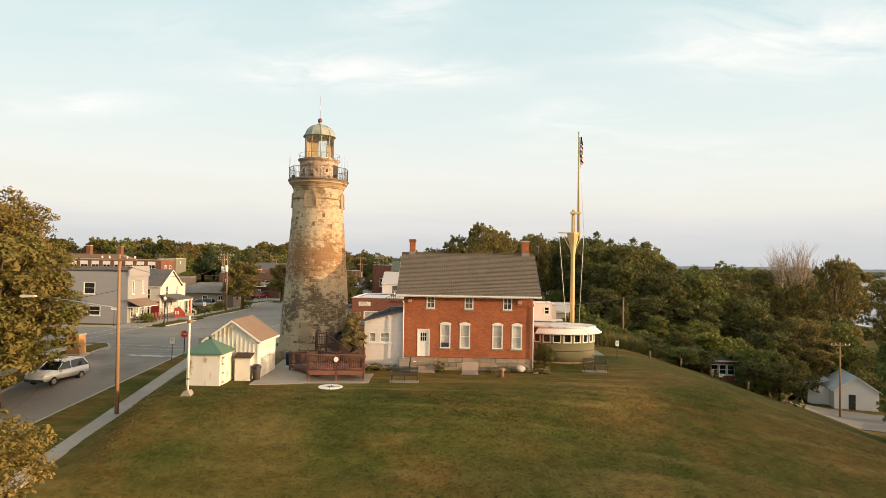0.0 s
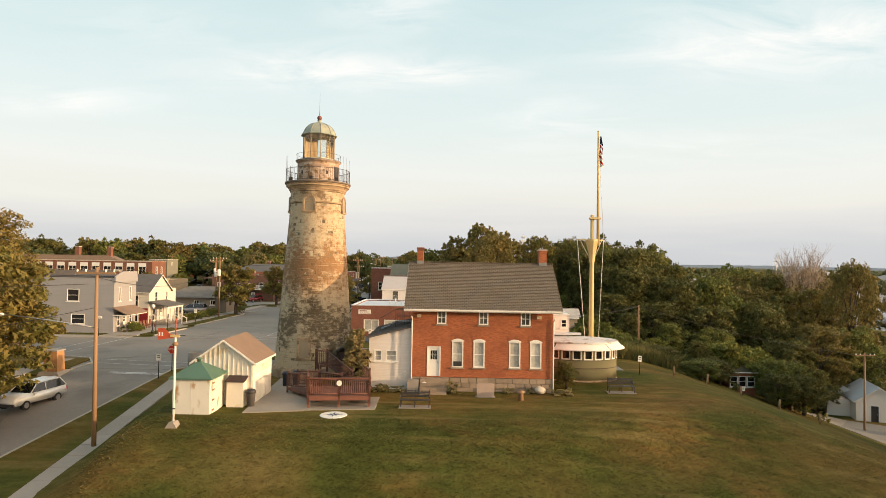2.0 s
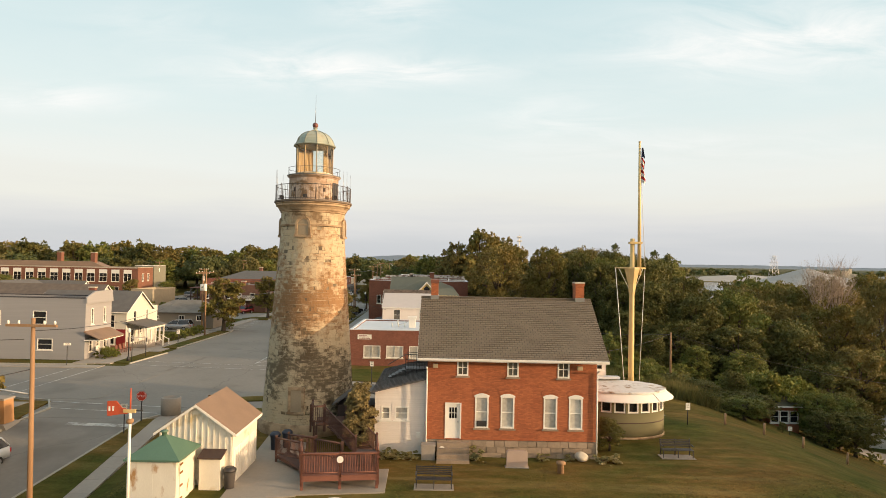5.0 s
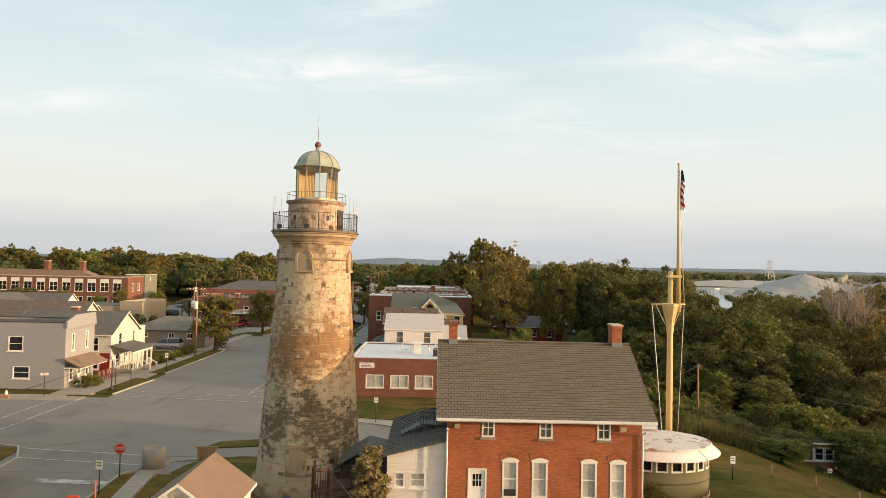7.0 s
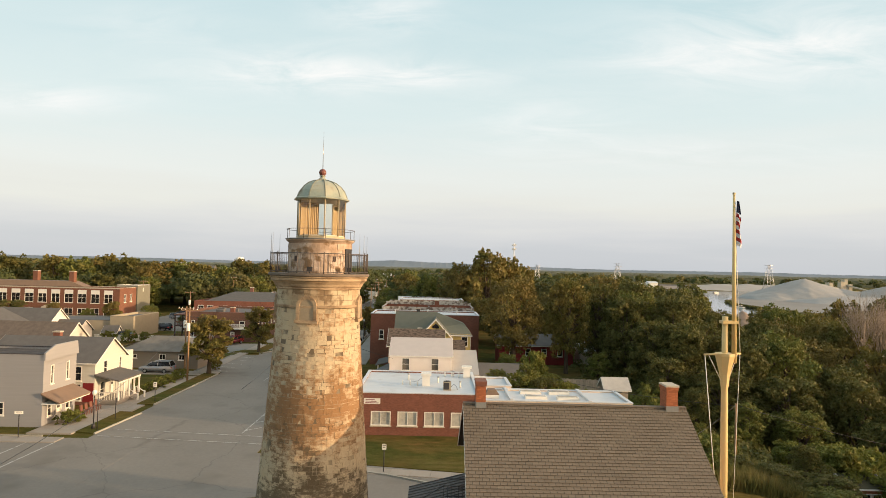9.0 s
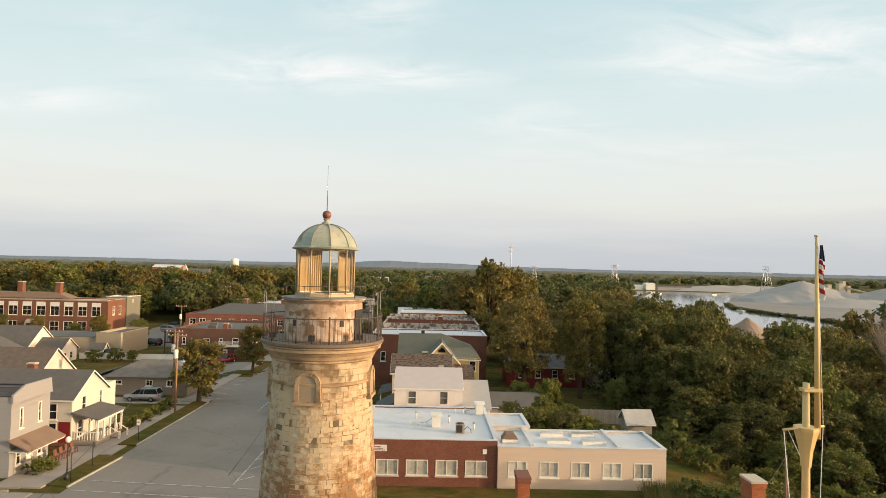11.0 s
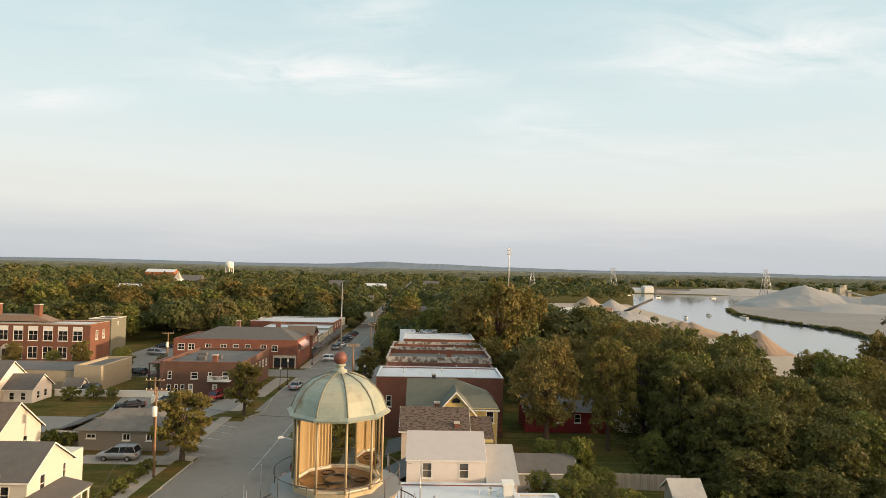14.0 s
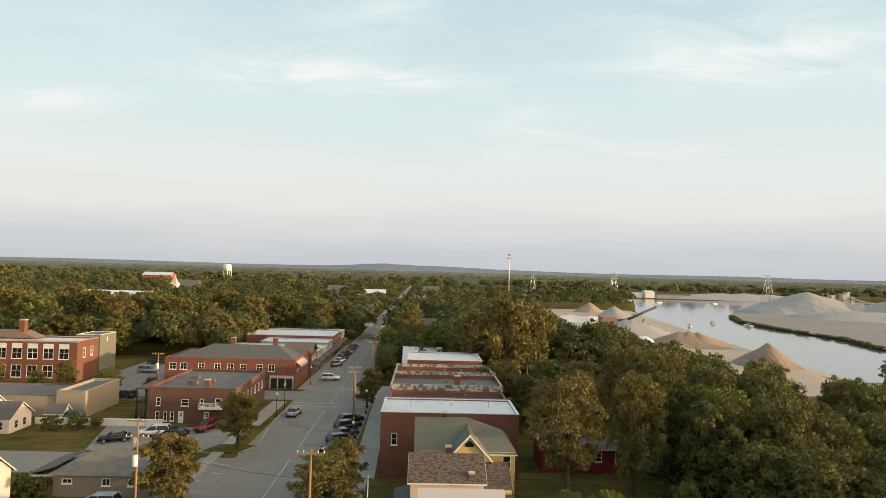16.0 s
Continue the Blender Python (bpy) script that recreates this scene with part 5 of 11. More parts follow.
for x0_, x1_, z0_ in ((0.35, 0.62, 4.3), (9.0, 9.32, 4.3)):
    bm = bmesh.new()
    obox(bm, a_, u_, o_, x0_, x1_, 0.0, 0.2, z0_ + oz, z0_ + 0.22 + oz)
    part("floodlight", bm, BRONZE, kh)
# arched brick heads over the tall windows
for h in tall:
    bm = bmesh.new()
    mid, half = (h[0] + h[1]) / 2, (h[1] - h[0]) / 2 + 0.12
    for k in range(9):
        c0, c1 = -half + 2 * half * k / 9 + 0.006, -half + 2 * half * (k + 1) / 9 - 0.006
        z_ = h[3] + 0.14 + 0.14 * (1 - ((c0 + c1) / 2 / half) ** 2)
        obox(bm, a_, u_, o_, mid + c0, mid + c1, -0.05, 0.03, z_, z_ + 0.2)
    part("brick_arch", bm, BRICK_RED, kh)
wall("wall", kh, (ox, -oy + 0.3), (ox, oy - 0.3), oz, 5.2 + oz, [], BRICK_RED, 0.3)
wall("wall", kh, (-ox, oy - 0.3), (-ox, -oy + 0.3), oz, 5.2 + oz, [], BRICK_RED, 0.3)
wall("wall", kh, (ox, oy), (-ox, oy), oz, 5.2 + oz, [], BRICK_RED, 0.3)
gable_wall(kh, -ox, -oy, oy, 5.2 + oz, 8.2 + oz, "x", BRICK_RED, 0.3, 1)
gable_wall(kh, ox, -oy, oy, 5.2 + oz, 8.2 + oz, "x", BRICK_RED, 0.3, -1)
# foundation of separate stones
rng = random.Random(8)
x_ = 0.0
for row in range(3):
    x_ = 0.0
    while x_ < HW:
        w_ = min(rng.uniform(0.45, 0.95), HW - x_)
        part("foundation_stone", B(x_ - ox + 0.01, -oy - 0.06 - rng.uniform(0, 0.03), row * 0.36 + 0.01, x_ + w_ - ox - 0.01, -oy + 0.2, row * 0.36 + 0.35), FOUNDATION, kh)
        x_ += w_
for sx in (-ox, ox - 0.3):
    part("foundation", B(sx - 0.03, -oy + 0.21, 0, sx + 0.33, oy, oz), FOUNDATION, kh)
OV = 0.57
slope = (8.2 - 5.2) / oy
roof = gable_roof(kh, -ox, ox, -oy, oy, 5.2 + oz, 8.2 + oz, OV, ROOF_FELT, True, 0.12, rake=0.58, trim=WHITE)
part("gutter", B(-ox - 0.58, -oy - OV - 0.15, 5.2 + oz - OV * slope + 0.02, ox + 0.58, -oy - OV - 0.035, 5.2 + oz - OV * slope + 0.13), WHITE, kh)
for sx in (-ox - 0.02, ox + 0.02):
    ds = bmesh.new()
    tube(ds, (sx, -oy - OV - 0.08, 4.4 + oz), (sx, -oy - 0.1, 4.15 + oz), 0.045)
    tube(ds, (sx, -oy - 0.1, 4.15 + oz), (sx, -oy - 0.1, 0.1), 0.045)
    part("downspout", ds, WHITE, kh)
# shingles: course upon course on the front slope
ln = math.hypot(oy + OV, (oy + OV) * slope)
ny, nz = -slope / math.hypot(1, slope), 1 / math.hypot(1, slope)
courses = 32
named, sh_v, sh_f = 0, [], []
for c in range(courses):
    t0, t1 = c / courses, (c + 0.985) / courses
    y0_, y1_ = -oy - OV + (oy + OV) * t0, -oy - OV + (oy + OV) * min(t1, 1)
    z0_, z1_ = 5.2 + oz - OV * slope + (oy + OV) * slope * t0 + 0.12, 5.2 + oz - OV * slope + (oy + OV) * slope * min(t1, 1) + 0.12
    x_ = -ox - 0.6 - (0.155 if c % 2 else 0)
    while x_ < ox + 0.58:
        w_ = 0.31
        xa, xb = max(x_ + 0.012, -ox - 0.6), min(x_ + w_ - 0.012, ox + 0.6)
        x_ += w_
        if xb - xa < 0.03:
            continue
        lo, hi = 0.042 + rng.uniform(-0.005, 0.006), 0.006
        pts = [(xa, y0_ + ny * lo, z0_ + nz * lo), (xb, y0_ + ny * lo, z0_ + nz * lo), (xb, y1_ + ny * hi, z1_ + nz * hi), (xa, y1_ + ny * hi, z1_ + nz * hi),
               (xa, y0_, z0_), (xb, y0_, z0_), (xb, y1_, z1_), (xa, y1_, z1_)]
        fs = [(0, 1, 2, 3), (4, 5, 1, 0), (5, 6, 2, 1), (7, 4, 0, 3)]
        if c >= 10 and -3 < x_ < 3 and named < 290:
            me_ = bpy.data.meshes.new("shingle")
            me_.from_pydata(pts, [], fs)
            me_.materials.append(SHINGLE)
            so = new("shingle", me_)
            so.parent = roof
            named += 1
        else:
            k_ = len(sh_v)
            sh_v += pts
            sh_f += [tuple(i + k_ for i in f) for f in fs]
me_ = bpy.data.meshes.new("shingles")
me_.from_pydata(sh_v, [], sh_f)
me_.materials.append(SHINGLE_J)
so = new("shingles", me_)
so.parent = roof
tagged(so, kind="stuff")
part("ridge_cap", B(-ox - 0.6, -0.15, 8.2 + oz + 0.11, ox + 0.6, 0.15, 8.2 + oz + 0.16), SHINGLE_J, roof)
for cx_, cw in ((0.30, 0.24), (10.02, 0.29)):
    ch = part("chimney", B(cx_ - ox - cw, 4.0 - oy, 7.9 + oz, cx_ - ox + cw, 4.9 - oy, 9.22 + oz), BRICK_RED, kh)
    part("corbel", B(cx_ - ox - cw - 0.035, 3.965 - oy, 9.222 + oz, cx_ - ox + cw + 0.035, 4.935 - oy, 9.38 + oz), BRICK_DARK if cx_ < 5 else BRICK_RED, ch)
    part("cap", B(cx_ - ox - cw - 0.05, 3.95 - oy, 9.382 + oz, cx_ - ox + cw + 0.05, 4.95 - oy, 9.47 + oz), BRICK_DARK if cx_ < 5 else BEIGE_STONE, ch)
    part("flashing", B(cx_ - ox - cw - 0.03, 3.96 - oy, 7.95 + oz, cx_ - ox + cw + 0.03, 3.996 - oy, 8.42 + oz), LEAD, ch)

# white clapboard annex between house and tower
an = thing("clapboard_annex", (-1.6, 2.6, -1.0), "white clapboard annex with a dark standing seam metal roof", "annex")
AW0, AW1 = (-1.55, -2.3), (1.58, -2.3)
aw = [(0.36, 0.96, 2.02, 2.85), (1.2, 2.06, 2.02, 2.85)]
wall("wall", an, AW0, AW1, 0.0, 3.70, aw, WHITE_SIDING, 0.2)
for h in aw:
    window(an, AW0, AW1, h, pane=PANE_CURTAIN, rows=2)
part("gable", PR([(-1.55, 3.70), (1.58, 3.70), (1.58, 4.50)], "y", -2.3, -2.1), WHITE_SIDING, an)
part("wall", B(-1.55, -2.1, 0, -1.35, 5.2, 3.6), WHITE_SIDING, an)
a_, u_, o_, _ = frame_of(AW0, AW1)
for k in range(34):
    z0_ = 0.35 + k * 0.115
    segs = [(0.0, 3.13)]
    if 1.92 < z0_ < 2.9:
        segs = [(0.0, 0.30), (1.02, 1.14), (2.12, 3.13)]
    if z0_ > 3.6:
        segs = [((z0_ + 0.12 - 3.70) / 0.80 * 3.13, 3.13)]
    for s0, s1 in segs:
        if s1 - s0 > 0.1:
            bm = bmesh.new()
            obox(bm, a_, u_, o_, s0, s1, 0.0, 0.022, z0_, z0_ + 0.105)
            part("clapboard", bm, WHITE_SIDING, an)
mr = part("roof", PR([(-1.75, 3.66), (1.6, 4.52), (1.6, 4.60), (-1.75, 3.74)], "y", -2.5, 5.4), METAL_ROOF, an)
for k in range(20):
    yy = -2.4 + k * 0.4
    part("seam", PR([(-1.75, 3.74), (1.6, 4.60), (1.6, 4.65), (-1.75, 3.79)], "y", yy, yy + 0.03), METAL_ROOF, mr)
part("meter_box", B(1.0, -2.42, 1.0, 1.2, -2.33, 1.3), WHITE, an)
fs_ = thing("iron_fire_stair", (-0.75, 3.4, 3.2), "black iron fire stair landing above the annex roof", "fire stair")
part("landing", B(-0.75, -0.5, 0.42, 0.72, 0.5, 0.48), IRON, fs_)
for zz in (0.9, 1.4):
    for yy in (-0.5, 0.5):
        part("rail", T((-0.75, yy, zz), (0.7, yy, zz), 0.025), IRON, fs_)
for k in range(9):
    part("baluster", T((-0.75 + k * 0.18, -0.5, 0.48), (-0.75 + k * 0.18, -0.5, 1.4), 0.014, n=4), IRON, fs_)
for k in range(3):
    part("post", T((-0.72 + 0.7 * k, -0.45, -0.1 + 0.18 * k), (-0.72 + 0.7 * k, -0.45, 0.42), 0.03), IRON, fs_)
for k in range(5):
    part("tread", B(-1.0 - 0.22 * k, -0.45, 0.34 - 0.12 * k, -0.78 - 0.22 * k, 0.45, 0.38 - 0.12 * k), IRON, fs_)
part("handrail", T((-0.75, -0.48, 1.4), (-1.9, -0.48, 0.7), 0.025), IRON, fs_)
pe = thing("passage_porch", (-4.6, 4.4, -1.0), "dark timber porch between annex and tower", "porch")
part("wall", B(-1.3, -1.2, 0, 1.5, 0.9, 2.2), DECK_DARK, pe)
part("roof", PR([(-1.6, 2.2), (0.0, 3.2), (1.5, 2.9), (1.5, 2.98), (0.0, 3.3), (-1.6, 2.3)], "y", -1.5, 1.0), METAL_ROOF, pe)


# ---------------------------------------------------------------- the pilot house and the mast
ph_ = thing("pilot_house", (13.3, 6.35, -1.0), "olive painted ship's pilot house with white roof and awning", "pilot house")


def oval(rx, ry, a0, a1, n):
    return [(rx * math.cos(radians(a0 + (a1 - a0) * i / n)), ry * math.sin(radians(a0 + (a1 - a0) * i / n))) for i in range(n + 1)]


def oval_wall(rx, ry, z0, z1, n=48, thick=0.12):
    bm = bmesh.new()
    o, i_ = oval(rx, ry, 0, 360, n)[:-1], oval(rx - thick, ry - thick, 0, 360, n)[:-1]
    rings = [[bm.verts.new((*p, z)) for p in ring] for ring, z in ((o, z0), (o, z1), (i_, z1), (i_, z0))]
    for a, b in zip(rings, rings[1:] + rings[:1]):
        for k in range(n):
            bm.faces.new((a[k], a[(k + 1) % n], b[(k + 1) % n], b[k])).smooth = True
    return bm


PX, PY = 3.2, 2.2
part("body", oval_wall(PX, PY, 0.0, 1.72), OLIVE, ph_)
part("belt", oval_wall(PX + 0.03, PY + 0.03, 1.07, 1.12), DECK_DARK, ph_)
part("base_skirt", oval_wall(PX + 0.05, PY + 0.05, 0.0, 0.16), SAND_DRESSED, ph_)
part("upper_band", oval_wall(PX, PY, 2.58, 3.1), OLIVE, ph_)
nw = 22
for k in range(nw):
    a0, a1 = 360 * k / nw - 90, 360 * (k + 1) / nw - 90
    p, q = oval(PX, PY, a0, a0, 1)[0], oval(PX, PY, a1, a1, 1)[0]
    vis = k < 7 or k > 18
    A, Bv = Vector((*p, 0)), Vector((*q, 0))
    u = (Bv - A).normalized()
    ln_ = (Bv - A).length
    bm = bmesh.new()
    o_ = Vector((u.y, -u.x, 0))
    obox(bm, A, u, o_, -0.07, 0.07, -0.1, 0.02, 1.72, 2.58)
    part("post", bm, OLIVE, ph_)
    if vis:
        window(ph_, p, q, (0.09, ln_ - 0.09, 1.76, 2.54), pane=PANE_DARK, rows=1, sill=False)
    else:
        bm = bmesh.new()
        obox(bm, A, u, o_, 0.07, ln_ - 0.07, -0.1, 0.0, 1.72, 2.58)
        part("panel", bm, OLIVE, ph_)
bm = bmesh.new()
rings = []
for rx, ry, z in ((3.30, 2.30, 3.05), (3.34, 2.34, 3.06), (3.34, 2.34, 3.15), (3.24, 2.24, 3.18), (3.1, 2.1, 3.17), (1.2, 0.8, 3.22)):
    rings.append([bm.verts.new((*p, z)) for p in oval(rx, ry, 0, 360, 56)[:-1]])
for a, b in zip(rings, rings[1:]):
    for k in range(56):
        bm.faces.new((a[k], a[(k + 1) % 56], b[(k + 1) % 56], b[k]))
bm.faces.new(rings[-1]), bm.faces.new(rings[0][::-1])
part("roof", bm, M("flaking_white_roof_paint", (0.60, 0.585, 0.55), rough=0.7, var=0.14, scale=0.9, fine=7.0, stain=(0.27, 0.19, 0.12), stain_at=(0.555, 0.66), stain_scale=1.7), ph_, "round white roof with flaking paint")
for a0, a1, z0, z1 in ((-128, -56, 2.62, 3.08), (-55, 14, 2.64, 3.10)):
    bm = bmesh.new()
    n = 10
    inn, out_ = oval(PX + 0.02, PY + 0.02, a0, a1, n), oval(PX + 0.62, PY + 0.66, a0, a1, n)
    top = [bm.verts.new((*p, z1)) for p in inn] , [bm.verts.new((*p, z0)) for p in out_]
    low = [bm.verts.new((*p, z1 - 0.05)) for p in inn], [bm.verts.new((*p, z0 - 0.05)) for p in out_]
    for k in range(n):
        bm.faces.new((top[0][k], top[0][k + 1], top[1][k + 1], top[1][k]))
        bm.faces.new((low[0][k], low[1][k], low[1][k + 1], low[0][k + 1]))
        bm.faces.new((top[1][k], top[1][k + 1], low[1][k + 1], low[1][k]))
    for k in (0, n):
        bm.faces.new((top[0][k], top[1][k], low[1][k], low[0][k]))
    part("awning", bm, WHITE, ph_, "white metal awning flap")
bh = house("back_porch", "small white back porch beside the brick house", 10.5, 8.7, 13.1, 10.6, -1.0, 3.9, WHITE_SIDING, front=[(1.85, 2.4, 2.85, 3.6)], category="porch")
flat_roof(bh, ROOF_WHITE, 0.08, WHITE)
part("canopy_roof", B(-1.3, -1.55, 3.3, 2.2, -0.96, 3.46), ROOF_WHITE, bh)

mast = thing("ship_mast", (15.02, 8.85, -1.1), "tall buff yellow ship's mast with topmast, crosstrees and rigging", "mast")
z0 = 1.1
part("lower_mast", L([(0.22, 0), (0.205, 6), (0.18, 9.6 + z0), (0.16, 12.7 + z0), (0, 12.72 + z0)], 16), MAST_YELLOW, mast)
part("masthead_bracket", L([(0.24, 8.6 + z0), (0.30, 9.3 + z0), (0.52, 10.2 + z0), (0.58, 10.4 + z0), (0.58, 10.55 + z0), (0.2, 10.56 + z0)], 8, smooth=False), MAST_YELLOW, mast)
part("topmast", T((0.5, -0.12, 10.0 + z0), (0.42, -0.1, 20.0 + z0), 0.15, 0.07, 12), MAST_YELLOW, mast)
part("cap_band", B(-0.26, -0.3, 12.3 + z0, 0.66, 0.2, 12.46 + z0), MAST_YELLOW, mast)
part("crosstree", T((-1.42, -0.45, 10.5 + z0), (1.12, 0.36, 10.5 + z0), 0.06), MAST_YELLOW, mast)
part("truck", T((0.36, -0.1, 19.98 + z0), (0.52, -0.1, 20.0 + z0), 0.09, 0.05), BRONZE, mast)
for p, q in (((-1.38, -0.44, 10.5 + z0), (-0.55, -0.5, 2.0)), ((1.08, 0.35, 10.5 + z0), (0.6, 0.2, 1.0)), ((0.45, -0.1, 19.5 + z0), (1.08, 0.35, 10.6 + z0)),
             ((-1.1, -0.35, 10.45 + z0), (-0.2, 0, 8.9 + z0)), ((0.9, 0.3, 10.45 + z0), (0.2, 0, 8.9 + z0))):
    part("rigging_line", T(p, q, 0.022, n=4), WHITE, mast)
flag = thing("flag", (15.55, 8.7, 17.0), "limp red and white striped flag with a blue canton", "flag")
FLAG_NAVY = M("flag_navy", (0.025, 0.03, 0.07), rough=0.9)
FLAG_RED = M("flag_red_cloth", (0.36, 0.03, 0.025), rough=0.9, var=0.1)
FLAG_WHITE = M("flag_white_cloth", (0.72, 0.70, 0.68), rough=0.9, var=0.05)
for s in range(11):   # the cloth hangs in slanting folds, canton uppermost
    bm = bmesh.new()
    cols = []
    for i in range(7):
        u = i / 6
        col = []
        for e in (0, 1):
            zz = 2.55 - (s + e) * 0.23
            wide = 0.10 + 0.25 * math.sin(min(1.0, (2.6 - zz) / 1.6) * 1.6) * (0.75 + 0.25 * math.sin(zz * 4.0))
            col.append(bm.verts.new((0.03 + wide * u, 0.09 * math.sin(u * 7 + zz * 1.3), zz - 0.30 * u * (1 if s > 2 else 0.4 * (s + e) / 3))))
        cols.append(col)
    for a, b in zip(cols, cols[1:]):
        bm.faces.new((a[0], a[1], b[1], b[0])).smooth = True
    part("canton" if s < 3 else "stripe", bm, FLAG_NAVY if s < 3 else FLAG_RED if s % 2 else FLAG_WHITE, flag)

# ---------------------------------------------------------------- kiosk, shed, bins
kx, ky = -12.6, -7.0
ki = thing("tin_kiosk", (kx, ky, -1.2), "rust-streaked white kiosk with a green pyramid roof", "kiosk")
W2 = 1.1
part("body", B(-W2, -W2, 0, W2, W2, 2.3), TIN_WHITE, ki)
part("panel_seam", B(-0.008, -W2 - 0.008, 0.05, 0.008, -W2 + 0.01, 2.28), TIN_WHITE, ki)
part("base_skirt", B(-W2 - 0.03, -W2 - 0.03, 0, W2 + 0.03, W2 + 0.03, 0.14), TIN_WHITE, ki)
dd = part("door", B(W2 - 0.01, -0.75, 0.1, W2 + 0.045, 0.35, 2.1), TIN_WHITE, ki)
for zz in (0.35, 0.95, 1.55, 1.95):
    part("hinge", B(W2 + 0.046, -0.78, zz, W2 + 0.075, -0.5, zz + 0.09), M("rusty_hinge", (0.22, 0.10, 0.03), rough=0.8), dd)
bm = bmesh.new()
e, lo = W2 + 0.2, 2.26
vs = [bm.verts.new(p) for p in ((-e, -e, lo), (e, -e, lo), (e, e, lo), (-e, e, lo))]
v2 = [bm.verts.new((p.co.x, p.co.y, lo + 0.09)) for p in vs]
ap = [bm.verts.new((x, y, 3.16)) for x, y in ((-0.1, -0.1), (0.1, -0.1), (0.1, 0.1), (-0.1, 0.1))]
bm.faces.new(vs[::-1]), bm.faces.new(ap)
for k in range(4):
    j = (k + 1) % 4
    bm.faces.new((vs[k], vs[j], v2[j], v2[k])), bm.faces.new((v2[k], v2[j], ap[j], ap[k]))
rf = part("roof", bm, GREEN_ROOF, ki)
part("vent_cap", L([(0.12, 3.12), (0.12, 3.3), (0.2, 3.32), (0.16, 3.38), (0, 3.42)], 12), GREEN_ROOF, rf)

sh = thing("board_shed", (-11.66, -3.42, -1.05), "cream board-and-batten shed with a tan shingle roof", "shed")
S0, S1 = (-1.88, -2.05), (1.88, -2.05)
wall("wall", sh, S0, S1, 0, 2.75, [], CREAM, 0.15)
gable_wall(sh, -2.05, -1.88, 1.88, 2.75, 4.1, "y", CREAM, 0.15, 1)
gable_wall(sh, 2.05, -1.88, 1.88, 2.75, 4.1, "y", CREAM, 0.15, -1)
wall("wall", sh, (1.88, -1.9), (1.88, 1.9), 0, 2.75, [], CREAM, 0.15)
wall("wall", sh, (-1.88, 1.9), (-1.88, -1.9), 0, 2.75, [], CREAM, 0.15)
wall("wall", sh, (1.88, 2.05), (-1.88, 2.05), 0, 2.75, [], CREAM, 0.15)
for k in range(13):
    x = -1.8 + k * 0.3
    part("batten", B(x - 0.025, -2.085, 0.05, x + 0.025, -2.051, 2.75 + (1.35 * (1 - abs(x) / 1.88)) - 0.05), CREAM, sh)
for k in range(3):
    y = -1.85 + k * 1.25
    dp = part("lattice_door", B(1.88, y, 0.1, 1.915, y + 1.15, 1.9), WHITE, sh)
    for j in range(4):
        part("slat", B(1.916, y + 0.1 + j * 0.27, 0.2, 1.94, y + 0.2 + j * 0.27, 1.8), WHITE, dp)
gable_roof(sh, -1.88, 1.88, -2.05, 2.05, 2.78, 4.1, 0.22, ROOF_TAN, False, 0.1, rake=0.18, trim=WHITE)
lt = thing("lean_to_cupboard", (-10.65, -5.84, -1.05), "small cream cupboard with a dark sloping lid", "cupboard")
part("body", B(-0.55, -0.3, 0, 0.5, 0.33, 1.62), CREAM, lt)
part("lid", PR([(-0.45, 1.62), (0.34, 1.85), (0.34, 1.92), (-0.45, 1.69)], "x", -0.62, 0.6), DECK_DARK, lt)

can_mat = M("mesh_bin_grey", (0.10, 0.09, 0.085), rough=0.6, metal=0.3)


def bin_(x, y, z, mat, label, lid):
    b = thing("litter_bin", (x, y, z), label, "litter bin")
    part("body", L([(0.24, 0), (0.29, 0.8), (0.30, 0.82), (0.26, 0.82)], 18), mat, b)
    part("lid", L([(0.33, 0.82), (0.33, 0.92), (0.22, 1.04), (0.14, 1.05)], 18), lid, b)


bin_(-9.75, -5.9, -0.94, can_mat, "grey litter bin with a black lid", IRON)
blue = M("blue_plastic", (0.022, 0.032, 0.055), rough=0.5)
bin_(-9.2, 0.5, -0.94, blue, "dark blue plastic bin", blue)
bin_(-8.6, 1.0, -0.94, blue, "dark blue plastic bin", blue)

# ---------------------------------------------------------------- deck
dk = thing("wooden_deck", (-6.15, -6.1, -1.0), "red-brown stained wooden deck with slatted railings", "deck", turn=7.3)


def rail_run(parent, p, q, h=0.98, posts=True, material=DECK, step=0.13):
    p, q = Vector(p), Vector(q)
    d = q - p
    n = max(2, round(d.length / step))
    part("top_rail", T(p + Vector((0, 0, h)), q + Vector((0, 0, h)), 0.06, n=4), material, parent)
    part("bottom_rail", T(p + Vector((0, 0, 0.14)), q + Vector((0, 0, 0.14)), 0.04, n=4), material, parent)
    for i in range(1, n):
        c = p + d * (i / n)
        part("baluster", B(c.x - 0.018, c.y - 0.018, c.z + 0.12, c.x + 0.018, c.y + 0.018, c.z + h), material, parent)
    if posts:
        for c in (p, q):
            part("post", B(c.x - 0.06, c.y - 0.06, c.z - 0.5, c.x + 0.06, c.y + 0.06, c.z + h + 0.14), material, parent)


FZ, DW, DD = 0.75, 3.93, 3.3


def deck_left(v):
    return -0.10 * min(v, 2.3)


